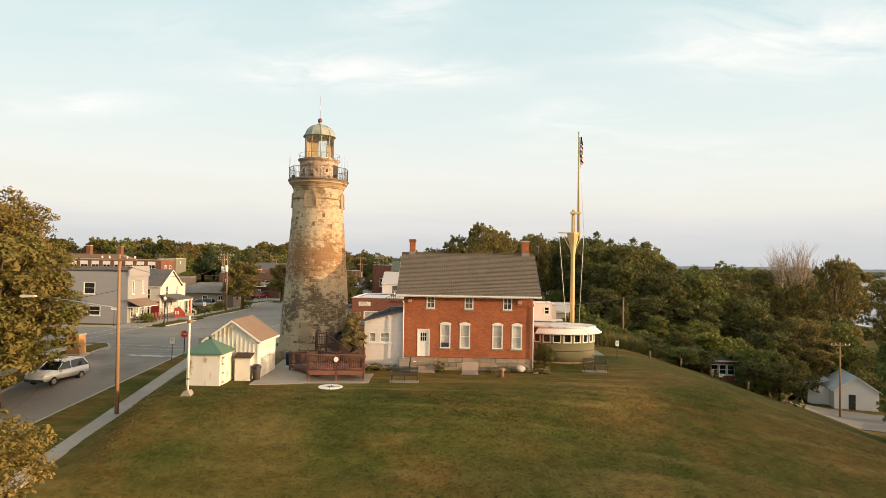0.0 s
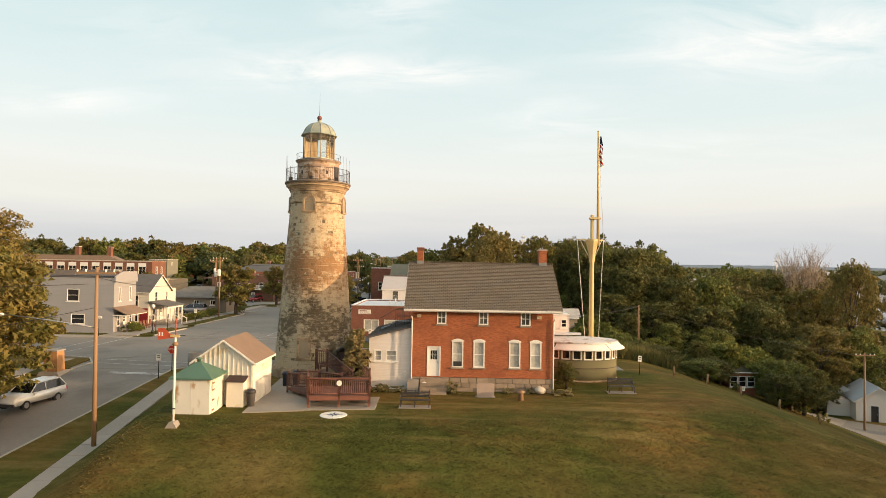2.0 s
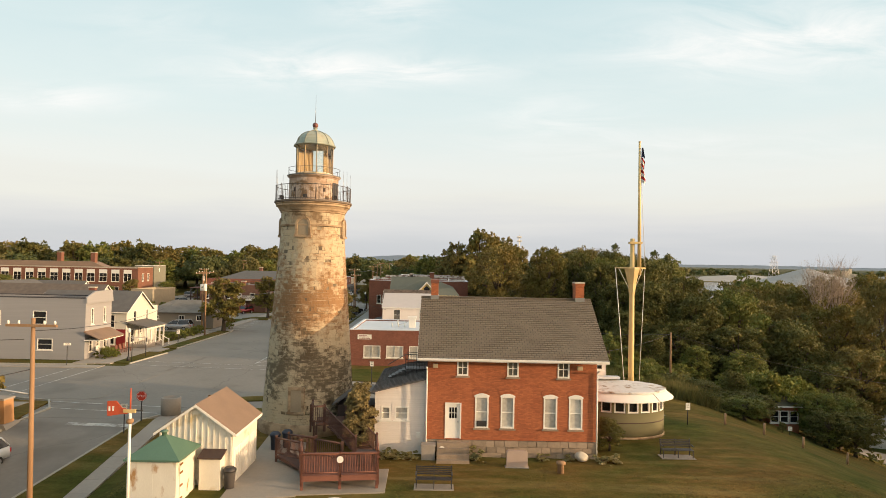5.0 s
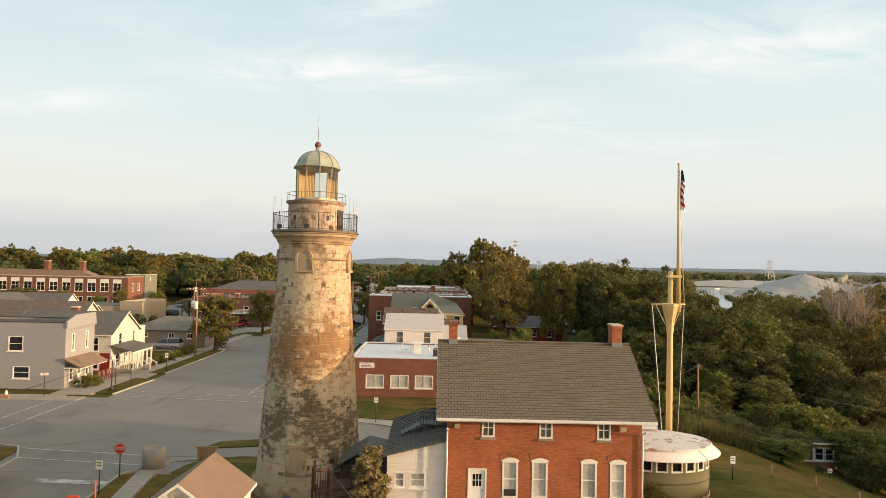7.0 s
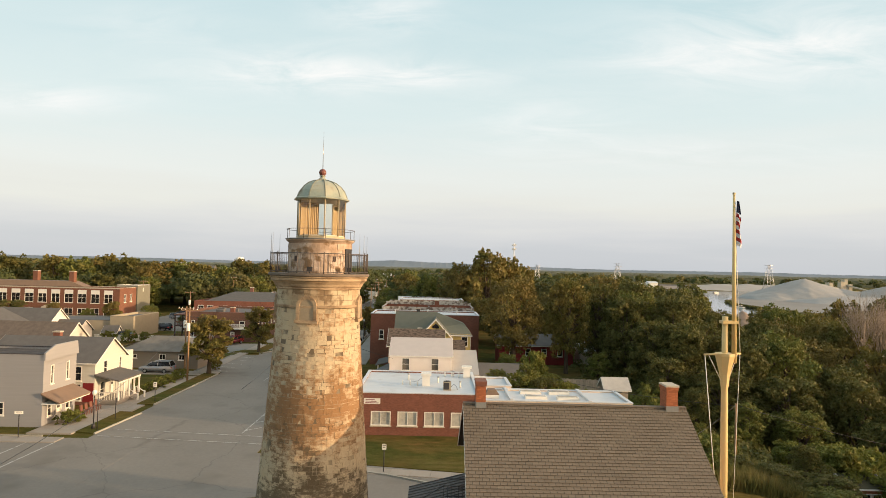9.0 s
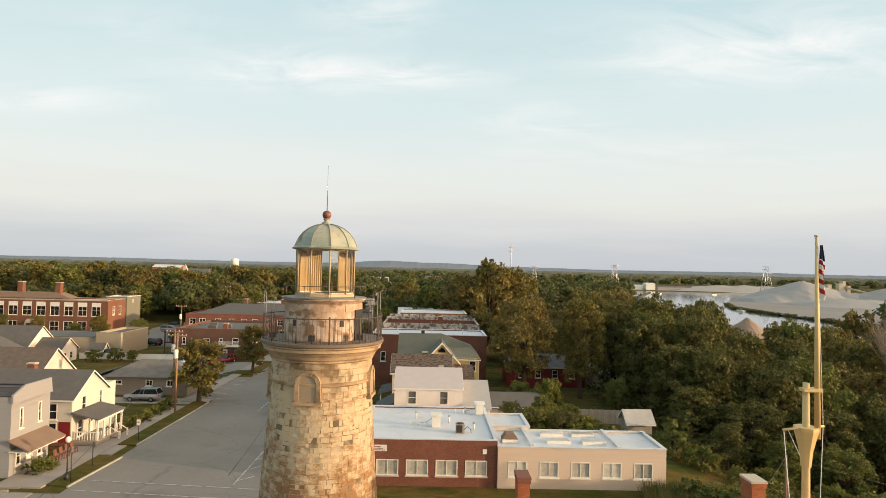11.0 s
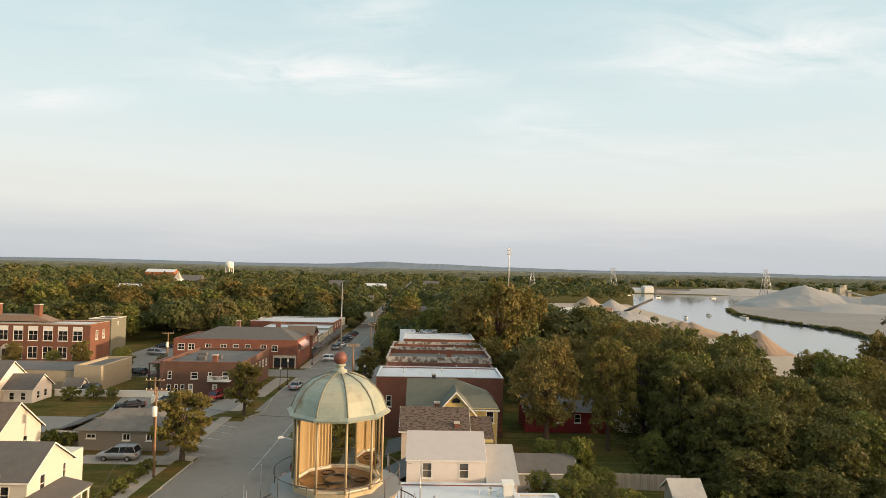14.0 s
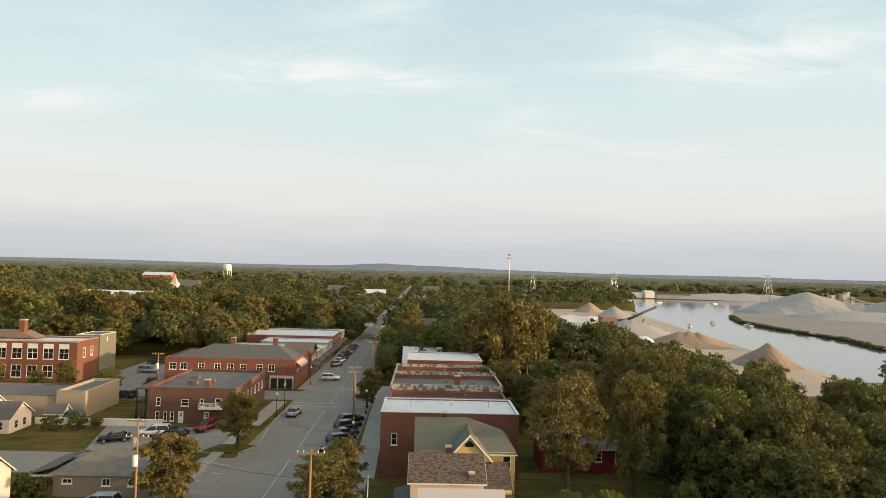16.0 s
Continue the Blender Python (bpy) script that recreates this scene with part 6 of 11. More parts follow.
part("fascia", B(0, 0, FZ - 0.26, DW, 0.05, FZ - 0.02), DECK, dk)
part("fascia", PR([(0, 0.06), (0.05, 0.06), (-0.23, 2.3), (-0.28, 2.3)], "z", FZ - 0.26, FZ - 0.02), DECK, dk)
part("fascia", B(DW - 0.05, 0.06, FZ - 0.26, DW, DD, FZ - 0.02), DECK, dk)
for i in range(23):
    v0 = 0.02 + i * 0.142
    part("plank", PR([(deck_left(v0), v0), (DW, v0), (DW, v0 + 0.133), (deck_left(v0 + 0.133), v0 + 0.133)], "z", FZ - 0.018, FZ + 0.015), DECK, dk)
for u, v in ((0.08, 0.08), (DW / 2, 0.1), (DW - 0.1, 0.1), (-0.16, 2.2), (DW - 0.1, DD - 0.1), (1.6, DD - 0.1)):
    part("footing_post", B(u - 0.07, v - 0.07, 0, u + 0.07, v + 0.07, FZ - 0.27), DECK, dk)
for k in range(3):
    part("joist", B(0.1, 0.5 + k * 0.9, FZ - 0.25, DW - 0.1, 0.55 + k * 0.9, FZ - 0.03), DECK_BACK, dk)
rail_run(dk, (0.06, 0.06, FZ), (DW / 2, 0.06, FZ), h=1.08)
rail_run(dk, (DW / 2, 0.06, FZ), (DW - 0.06, 0.06, FZ), h=1.08)
rail_run(dk, (0.06, 0.06, FZ), (-0.21, 2.3, FZ), h=1.08)
rail_run(dk, (DW - 0.06, 0.06, FZ), (DW - 0.06, DD, FZ), h=1.08)
part("top_board", B(-0.05, -0.04, FZ + 1.10, DW + 0.04, 0.14, FZ + 1.14), DECK, dk)
# ramp up from the patio, and the flight to the tower landing
part("ramp", PR([(-0.23, 2.35), (0.5, 3.2), (-1.2, 5.3), (-1.8, 4.6)], "z", FZ - 0.5, FZ - 0.34), DECK_BACK, dk)
rail_run(dk, (-0.23, 2.35, FZ), (-1.8, 4.6, FZ - 0.35), h=1.0, material=DECK_BACK)
rail_run(dk, (0.5, 3.2, FZ), (-1.2, 5.3, FZ - 0.35), h=1.0, material=DECK_BACK)
rail_run(dk, (0.45, 3.2, FZ), (2.0, 2.2, FZ), h=0.95, material=DECK_BACK)
LZ = 1.55
for k in range(9):
    t = k / 9
    c0, c1 = Vector((0.9 + (3.0 - 0.9) * (1 - t), 6.9 - 3.9 * (1 - t), 0)), Vector((2.1 + (4.1 - 2.1) * (1 - t), 7.4 - 4.3 * (1 - t), 0))
    zt = FZ + (LZ - FZ) * t
    part("tread", PR([(c0.x, c0.y), (c1.x, c1.y), (c1.x - 0.25, c1.y + 0.5), (c0.x - 0.25, c0.y + 0.48)], "z", zt - 0.12, zt - 0.06), DECK_BACK, dk)
rail_run(dk, (2.7, 3.2, FZ), (0.75, 7.1, LZ), h=1.0, material=DECK_BACK)
rail_run(dk, (3.85, 3.35, FZ), (2.0, 7.6, LZ), h=1.0, material=DECK_BACK)
part("landing", PR([(0.2, 7.0), (2.2, 7.5), (2.2, 8.9), (0.2, 8.6)], "z", LZ - 0.15, LZ), DECK_BACK, dk)
rail_run(dk, (-0.1, 7.0, LZ), (0.7, 7.1, LZ), h=1.05, material=DECK_BACK)
rail_run(dk, (-0.1, 7.0, LZ), (-0.1, 8.4, LZ), h=1.05, material=DECK_BACK)
rail_run(dk, (2.2, 7.6, LZ), (2.2, 8.8, LZ), h=1.05, material=DECK_BACK)
for u, v in ((0.25, 7.1), (2.1, 7.6), (2.1, 8.8), (0.0, 8.4)):
    part("footing_post", B(u - 0.06, v - 0.06, 0, u + 0.06, v + 0.06, LZ - 0.15), DECK_BACK, dk)
part("round_sign", L([(0.0, 0.0), (0.17, 0.0), (0.17, 0.03), (0, 0.03)], 20, False), WHITE, dk, "round white sign").matrix_basis = pose(DW / 2, -0.035, FZ + 0.82, 90)
st = thing("picnic_table", (-3.1, -4.2, -0.235), "small dark wooden table on the deck", "table")
part("tabletop", B(-0.5, -0.3, 0.68, 0.5, 0.3, 0.73), DECK_DARK, st)
for x in (-0.4, 0.4):
    for y in (-0.22, 0.22):
        part("leg", B(x - 0.04, y - 0.04, 0, x + 0.04, y + 0.04, 0.68), DECK_DARK, st)

# compass plaque in the grass
cp = thing("compass_plaque", (-4.2, -7.6, -0.99), "round white ground plaque with a blue compass rose", "plaque")
part("disc", L([(0.82, -0.05), (0.82, 0.0), (0.79, 0.02), (0, 0.022)], 40, False), WHITE, cp)
NAVY = M("navy_paint", (0.06, 0.075, 0.12), rough=0.7)
for k in range(8):
    a, r = math.pi * k / 4, 0.6 if k % 2 == 0 else 0.36
    bm = bmesh.new()
    c = Vector((math.cos(a), math.sin(a), 0))
    s = Vector((-c.y, c.x, 0))
    lo = [bm.verts.new((*(v.xy), 0.023)) for v in (c * 0.05, c * 0.14 - s * 0.06, c * r, c * 0.14 + s * 0.06)]
    hi = [bm.verts.new((v.co.x, v.co.y, 0.030)) for v in lo]
    bm.faces.new(hi)
    for j in range(4):
        bm.faces.new((lo[j], lo[(j + 1) % 4], hi[(j + 1) % 4], hi[j]))
    part("compass_point", bm, NAVY, cp)


def bench(x, y, z, turn=0):
    b = thing("park_bench", (x, y, z), "black slatted metal bench on a concrete slab", "bench", "benches on the lawn", turn=turn)
    for k in range(5):
        part("seat_slat", B(-0.95, -0.28 + k * 0.1, 0.43, 0.95, -0.2 + k * 0.1, 0.455), IRON, b)
    for k in range(5):
        part("back_slat", B(-0.95, 0.23 + k * 0.025, 0.55 + k * 0.085, 0.95, 0.25 + k * 0.025, 0.61 + k * 0.085), IRON, b)
    for s in (-0.9, 0, 0.9):
        part("frame", PR([(-0.3, 0), (-0.24, 0), (-0.22, 0.4), (0.2, 0.4), (0.26, 0), (0.32, 0), (0.27, 0.45), (0.38, 1.0), (0.33, 1.0), (0.2, 0.47), (-0.28, 0.45)], "x", s - 0.02, s + 0.02), IRON, b)
    for s in (-0.93, 0.93):
        part("armrest", B(s - 0.03, -0.28, 0.66, s + 0.03, 0.26, 0.70), IRON, b)


bench(0.55, -5.2, -0.955)
bench(15.3, 0.6, -0.955)
for x, y in ((0.55, -5.2), (15.3, 0.6)):
    tagged(part("bench_slab", B(x - 1.02, y - 0.42, -1.1, x + 1.02, y + 0.42, -0.955), PATIO), "concrete slab under a bench", "slab", kind="structure")
sl = thing("memorial_slab", (5.25, -1.75, -1.05), "pinkish granite memorial slab standing in the grass", "memorial")
PINKG = M("pink_granite", (0.40, 0.30, 0.24), rough=0.7, var=0.15, fine=30)
part("tablet", PR([(-0.6, 0), (0.6, 0), (0.6, 0.92), (0.5, 1.0), (-0.5, 1.0), (-0.6, 0.92)], "y", -0.14, 0.14), PINKG, sl)
part("base", B(-0.68, -0.22, -0.1, 0.68, 0.22, 0.08), CONCRETE, sl)
sp = thing("bollard_post", (7.6, -2.6, -1.05), "short rusty mooring post", "bollard")
part("post", L([(0.2, 0), (0.18, 0.5), (0.26, 0.55), (0.26, 0.66), (0.1, 0.7), (0, 0.7)], 16), POLE_WOOD, sp)
rk = thing("stone_block", (9.2, -0.55, -1.0), "pale rounded boulder by the house wall", "boulder")
bm = bmesh.new()
bmesh.ops.create_icosphere(bm, subdivisions=3, radius=0.40)
for v in bm.verts:
    v.co *= 1 + 0.25 * noise.noise(v.co * 2.0)
    v.co.z = v.co.z * 0.7 + 0.3
part("rock", bm, BEIGE_STONE, rk)
sp_ = thing("stone_steps", (1.6, -0.45, -1.1), "worn stone steps below the white house door", "steps")
for k in range(4):
    part("step", B(-0.95, -0.95 + 0.28 * k, 0, 0.95, -0.67 + 0.28 * k if k < 3 else 0.36, 0.26 * (k + 1)), FOUNDATION, sp_)
ub = thing("utility_box", (0.15, -0.55, -1.0), "grey concrete utility box", "utility box")
part("body", B(-0.4, -0.3, 0, 0.4, 0.3, 0.8), CONCRETE, ub)
part("lid", B(-0.43, -0.33, 0.8, 0.43, 0.33, 0.88), CONCRETE, ub)
gm = thing("vent_pipe", (0.95, -0.5, -1.0), "white vent pipe with a round white disc", "vent pipe")
part("pipe", T((0, 0, 0), (0, 0, 0.7), 0.04), CHROME, gm)
part("disc", L([(0, 0), (0.2, 0), (0.2, 0.04), (0, 0.04)], 18, False), WHITE, gm).matrix_basis = pose(0, -0.06, 0.55, 90)

# ---------------------------------------------------------------- posts, poles and signs on the hill
sf = thing("signal_post", (-12.7, -10.15, -1.3), "slim white post with an orange-red swallowtail board", "signal post")
SIGNAL_RED = M("faded_orange_red_paint", (0.46, 0.075, 0.028), rough=0.6, var=0.15)
part("pole", T((0, 0, 0), (0, 0, 5.12), 0.07, 0.06, 10), WHITE, sf)
part("top_pole", T((0, 0, 5.12), (0, 0, 6.15), 0.04, 0.028), SIGNAL_RED, sf)
part("footing", PR([(-0.4, 0), (0.4, 0), (0.12, 0.42), (-0.12, 0.42)], "y", -0.3, 0.3), CONCRETE, sf)
brd = part("board", PR([(-0.12, 5.04), (-0.42, 5.02), (-0.98, 4.93), (-1.0, 5.02), (-1.0, 5.58), (-0.62, 5.6), (-0.36, 5.3), (-0.12, 5.24)], "y", -0.02, 0.02), SIGNAL_RED, sf)
for k in range(2):
    part("white_figure", B(-0.94 + k * 0.16, -0.026, 5.16, -0.86 + k * 0.16, -0.021, 5.36), WHITE, brd)
part("bracket", B(-0.28, -0.06, 5.1, 0.24, 0.06, 5.24), MAST_YELLOW, sf)
part("crossarm", T((0.2, 0, 5.18), (0.55, 0, 5.2), 0.03), IRON, sf)
part("clasp", L([(0.10, 4.62), (0.16, 4.68), (0.16, 4.78), (0.09, 4.84)], 10), POLE_WOOD, sf)
part("cleat", B(-0.12, -0.09, 1.1, 0.12, -0.05, 1.16), IRON, sf)


def utility_pole(x, y, z, h, label, arms=1, lean=0.0, lamp=None, transformer=False, r=0.14, turn=0):
    p = thing("utility_pole", (x, y, z), label, "utility pole", turn=turn)
    part("pole", T((0, 0, 0), (lean, 0, h), r, r * 0.65, 10), POLE_WOOD, p)
    for k in range(arms):
        zz = h - 0.4 - k * 1.0
        arm = part("crossarm", B(-1.2 + lean, -0.16, zz, 1.2 + lean, -0.06, zz + 0.12), POLE_WOOD, p)
        for s in (-1.1, -0.6, 0.6, 1.1):
            part("insulator", L([(0.04, zz + 0.12), (0.06, zz + 0.2), (0.03, zz + 0.3), (0, zz + 0.3)], 8), WHITE, arm).location = (s + lean, -0.11, 0)
    if transformer:
        part("transformer", L([(0.25, h - 3.2), (0.27, h - 3.15), (0.27, h - 2.2), (0.2, h - 2.1), (0, h - 2.1)], 14), WHITE, p).location = (0, -0.36, 0)
    if lamp:
        lx, lz = lamp
        arm = part("lamp_arm", wire([(0, 0, lz - 0.7), (lx * 0.5, 0, lz - 0.25), (lx * 0.85, 0, lz)], 0.04, 6), CHROME, p)
        part("lamp_head", PR([(lx * 0.85, lz - 0.05), (lx, lz - 0.09), (lx * 1.03, lz), (lx, lz + 0.1), (lx * 0.88, lz + 0.08)], "y", -0.14, 0.14), WHITE, arm)
    return p


utility_pole(-18.35, -8.0, -3.0, 10.6, "bare wooden pole carrying a long street lamp arm", arms=1, lean=-0.15, lamp=(-6.6, 7.7))
utility_pole(24.8, 27.0, -2.2, 6.0, "short wooden pole on the bluff", arms=0, r=0.12)
utility_pole(53.0, 30.0, -11.0, 9.4, "weathered wooden pole by the lower road", arms=1, r=0.13)
utility_pole(-36.2, 58.7, -1.4, 10.2, "tall wooden pole with transformer beside the street", arms=1, transformer=True)
utility_pole(-39.8, 66.6, -1.4, 9.8, "wooden pole with white transformer", arms=1, transformer=True)
utility_pole(-16.6, 47.0, -1.4, 12.4, "wooden pole with a street lamp arm over the street", arms=1, lamp=(-3.0, 8.0))
utility_pole(-18.6, 98.0, -1.4, 10.5, "slim wooden pole beside the street", arms=1)
utility_pole(-20.3, 112.0, -1.4, 9.0, "dark wooden pole beside the kerb", arms=1, r=0.12)
utility_pole(-18.9, 136.0, -1.4, 11.0, "wooden pole beside the far street", arms=1)
utility_pole(-19.2, 150.0, -1.4, 11.6, "wooden pole with a lamp beside the far street", arms=1, lamp=(-3.0, 9.5))
utility_pole(-19.8, 200.0, -1.4, 12.0, "tall wooden pole beside the far street", arms=1)
utility_pole(-20.2, 300.0, -1.4, 12.0, "tall wooden pole beside the far street", arms=1)
utility_pole(-19.4, 163.0, -1.4, 12.0, "tall wooden pole beside the far street", arms=1)
utility_pole(-20.0, 240.0, -1.4, 13.0, "tall wooden pole beside the far street", arms=1)
utility_pole(-60.5, 120.0, -1.4, 9.6, "wooden pole behind the flats", arms=1, transformer=True)
utility_pole(-86.0, 150.0, -1.4, 11.0, "wooden pole with transformer by the parking lot", arms=1, transformer=True)
utility_pole(-70.0, 180.0, -1.4, 12.0, "wooden pole by the parking lot", arms=2)
wires = thing("overhead_wires", (0, 0, 0), "thin overhead cables strung between the poles", "cables")
for p, q, d in (((24.8, 27.0, 3.7), (53.0, 30.0, -2.0), 0.7), ((24.8, 27.0, 3.7), (9.5, 8.6, 3.9), 0.5), ((24.8, 27.0, 3.6), (12.0, 45.0, 2.5), 0.4), ((53, 30.0, -2.1), (80, 24, -1.5), 0.8),
                ((-18.5, -8.0, 7.0), (-36.2, 58.7, 8.2), 2.0), ((-18.9, -8.0, 6.6), (-60, -12.0, 9.0), 1.2), ((-18.5, -8.0, 5.2), (-55, -20.0, 1.0), 1.2), ((-36.2, 58.7, 8.3), (-39.8, 66.6, 8.0), 0.2),
                ((-36.2, 58.7, 7.6), (-16.6, 47.0, 8.5), 0.5), ((-16.6, 47.0, 10.4), (-18.6, 98.0, 8.6), 1.0), ((-18.6, 98, 8.6), (-19.4, 163, 10), 1.0), ((-16.6, 47.0, 10.4), (-13.0, 8.0, 8.0), 1.0),
                ((-36.2, 58.7, 6.8), (-60.5, 120.0, 7.6), 1.2), ((-16.6, 47, 7.5), (-7.0, 47.9, 4.0), 0.3)):
    part("cable", wire(sag(p, q, d), 0.018, 4), IRON, wires)


def road_sign(x, y, z, h, w, hh, mat, label, octagon=False, back=IRON, turn=0):
    s = thing("road_sign", (x, y, z), label, "road sign", turn=turn)
    part("post", T((0, 0, 0), (0, 0, h), 0.04), back, s)
    if octagon:
        part("plate", PR([(0.38 * math.cos(math.pi / 8 + k * math.pi / 4), h - 0.35 + 0.38 * math.sin(math.pi / 8 + k * math.pi / 4)) for k in range(8)], "y", -0.07, -0.045), mat, s)
        part("rim", PR([(0.36 * math.cos(math.pi / 8 + k * math.pi / 4), h - 0.35 + 0.36 * math.sin(math.pi / 8 + k * math.pi / 4)) for k in range(8)], "y", -0.0745, -0.0705), WHITE, s)
        part("face", PR([(0.335 * math.cos(math.pi / 8 + k * math.pi / 4), h - 0.35 + 0.335 * math.sin(math.pi / 8 + k * math.pi / 4)) for k in range(8)], "y", -0.079, -0.075), mat, s)
        word = bpy.data.curves.new("lettering", "FONT")
        word.body, word.size, word.align_x, word.align_y, word.extrude = "STOP", 0.24, "CENTER", "CENTER", 0.002
        word.materials.append(WHITE)
        text = new("lettering", word)
        text.parent = s
        text.matrix_basis = pose(0, -0.083, h - 0.35, 90)
    else:
        pl = part("plate", B(-w / 2, -0.07, h - hh, w / 2, -0.045, h), mat, s)
        for k in range(2):
            part("text_bar", B(-w * 0.32, -0.076, h - hh * (0.32 + 0.3 * k), w * 0.32, -0.071, h - hh * (0.22 + 0.3 * k)), IRON, pl)


road_sign(-20.9, 7.7, -1.45, 2.3, 0.7, 0.7, RED_BRIGHT, "red octagonal stop sign on a post", True)
road_sign(-21.0, 5.5, -1.75, 2.2, 0.42, 0.55, WHITE, "small white notice on a dark post")
road_sign(-5.9, 22.6, -1.3, 2.2, 0.35, 0.45, WHITE, "small white notice on a dark post")
road_sign(19.1, 8.4, -1.0, 1.6, 0.32, 0.5, WHITE, "small white notice on a post")
road_sign(34.8, 22.6, -5.9, 1.3, 0.4, 0.4, WHITE, "small white notice by the bluff edge")
road_sign(-40.0, 29.9, -1.3, 2.4, 0.7, 0.25, WHITE, "small street sign on a post", turn=15)
road_sign(-34.6, 45.4, -1.3, 2.3, 0.4, 0.6, WHITE, "white notice on a post")
road_sign(-34.9, 37.1, -1.3, 2.2, 0.35, 0.5, IRON, "dark notice on a post", turn=90)
road_sign(-34.4, 32.8, -1.3, 3.0, 0.3, 0.4, CHROME, "pale notice on a post", turn=90)
fp = ((22.7, 10.2), (25.5, 9.8), (28.3, 9.5), (31.6, 9.4), (35.0, 9.2))
for x, y in fp:
    f = thing("fence_post", (x, y, ground_level(x, y) - 0.15), "weathered wooden fence post", "fence post", "posts along the bluff")
    part("post", T((0, 0, 0), (0.04, 0, 1.0), 0.09, 0.08, 8), POLE_WOOD, f)
mon = thing("brick_monument", (-30.3, 6.6, -1.65), "tapered brick pillar on a stone base", "monument")
part("base", PR([(-0.95, 0), (0.95, 0), (0.75, 0.35), (-0.75, 0.35)], "y", -0.8, 0.8), CONCRETE, mon)
part("shaft", PR([(-0.6, 0.35), (0.6, 0.35), (0.5, 2.0), (-0.5, 2.0)], "y", -0.5, 0.5), M("tan_brick", (0.40, 0.21, 0.09), rough=0.9, var=0.15), mon)
part("cap", B(-0.58, -0.58, 2.0, 0.58, 0.58, 2.12), CONCRETE, mon)
for k in range(4):
    g = thing("bollard_post", (-31.6 - k * 3.2, 3.4 - k * 1.8, road_level(3.4 - k * 1.8) - 0.05), "dark square fence post with a rail", "fence post", "fence by the corner lawn")
    part("post", B(-0.08, -0.08, 0, 0.08, 0.08, 1.5 if k == 0 else 1.0), IRON if k == 0 else DECK_DARK, g)
    if k:
        part("rail", T((0, 0, 0.85), (3.2, 1.8, 0.95), 0.05), DECK_DARK, g)
pl = thing("concrete_planter", (-19.6, 9.6, -1.35), "round pale concrete planter", "planter")
part("drum", L([(0.7, 0), (0.72, 1.35), (0.6, 1.4), (0.55, 1.2), (0, 1.2)], 24), CONCRETE, pl)
ga = thing("garden_gate", (-15.6, 8.4, -1.1), "weathered timber gate among ornamental grass", "gate")
for k in range(5):
    part("board", B(-0.6 + k * 0.24, -0.04, 0, -0.4 + k * 0.24, 0.04, 1.5), POLE_WOOD, ga)
part("frame", B(-0.72, -0.06, 1.5, 0.72, 0.06, 1.62), POLE_WOOD, ga)
for x, y, h in ((-35.1, 33.4, 3.6), (-33.9, 108.5, 4.2), (-33.6, 113.5, 5.0), (-33.4, 139.5, 4.2), (-17.6, 88.0, 4.4), (-17.9, 112.0, 4.4)):
    l_ = thing("street_lamp", (x, y, -1.3), "dark post-top street lamp with a pale globe", "street lamp", "street lamps")
    part("base", L([(0.2, 0), (0.16, 0.4), (0.07, 0.5)], 12), IRON, l_)
    part("post", T((0, 0, 0.4), (0, 0, h - 0.4), 0.06), IRON, l_)
    part("globe", L([(0.08, h - 0.4), (0.2, h - 0.25), (0.22, h - 0.05), (0.12, h + 0.12), (0, h + 0.16)], 14), WHITE, l_)


# ---------------------------------------------------------------- the flat-roofed brick building behind the tower
fb = house("flat_brick_building", "low red brick building with a white membrane roof", -9.7, 33.3, 2.6, 46.2, -1.5, 2.75, BRICK_DARK,
           front=[(1.6 + i * 2.62, 3.55 + i * 2.62, -0.4, 1.0) for i in range(4)], category="building", cols=2, rows=1, pane=PANE_CURTAIN, sill=BEIGE_STONE)
flat_roof(fb, ROOF_WHITE, 0.12, ROOF_WHITE)
a_, u_, o_, _ = frame_of((-6.15, -6.45), (6.15, -6.45))
bm = bmesh.new()
obox(bm, a_, u_, o_, 0.9, 2.5, 0.0, 0.05, 3.2, 3.75)
bs_ = part("sign_board", bm, WHITE, fb, "white sign board with unreadable lettering")
for k in range(3):
    bm = bmesh.new()
    obox(bm, a_, u_, o_, 1.05, 2.35 - 0.2 * k, 0.052, 0.06, 3.28 + 0.15 * k, 3.34 + 0.15 * k)
    part("text_bar", bm, RED_PAINT, bs_)
bm = bmesh.new()
obox(bm, a_, u_, o_, 11.0, 11.35, 0.0, 0.05, 3.1, 3.5)
part("notice", bm, WHITE, fb)
tw = house("tan_wing", "tan rendered wing with a white flat roof", 2.62, 33.0, 17.6, 39.0, -1.5, 2.3, PEACH_SIDING,
           front=[(0.9 + i * 2.8, 2.6 + i * 2.8, -0.3, 1.1) for i in range(5)], category="building", cols=2, rows=1, pane=PANE_CURTAIN)
flat_roof(tw, ROOF_WHITE, 0.12, ROOF_WHITE)
tb = house("back_wing", "pale back wing with a white flat roof", 2.62, 39.02, 6.4, 44.2, -1.5, 2.6, PEACH_SIDING, category="building")
flat_roof(tb, ROOF_WHITE, 0.08, ROOF_WHITE)
part("divider", B(-4.6, -2.95, 3.8, -4.3, 2.95, 4.05), ROOF_WHITE, tw)
part("divider", B(3.2, -2.95, 3.8, 3.5, 2.95, 4.0), ROOF_WHITE, tw)


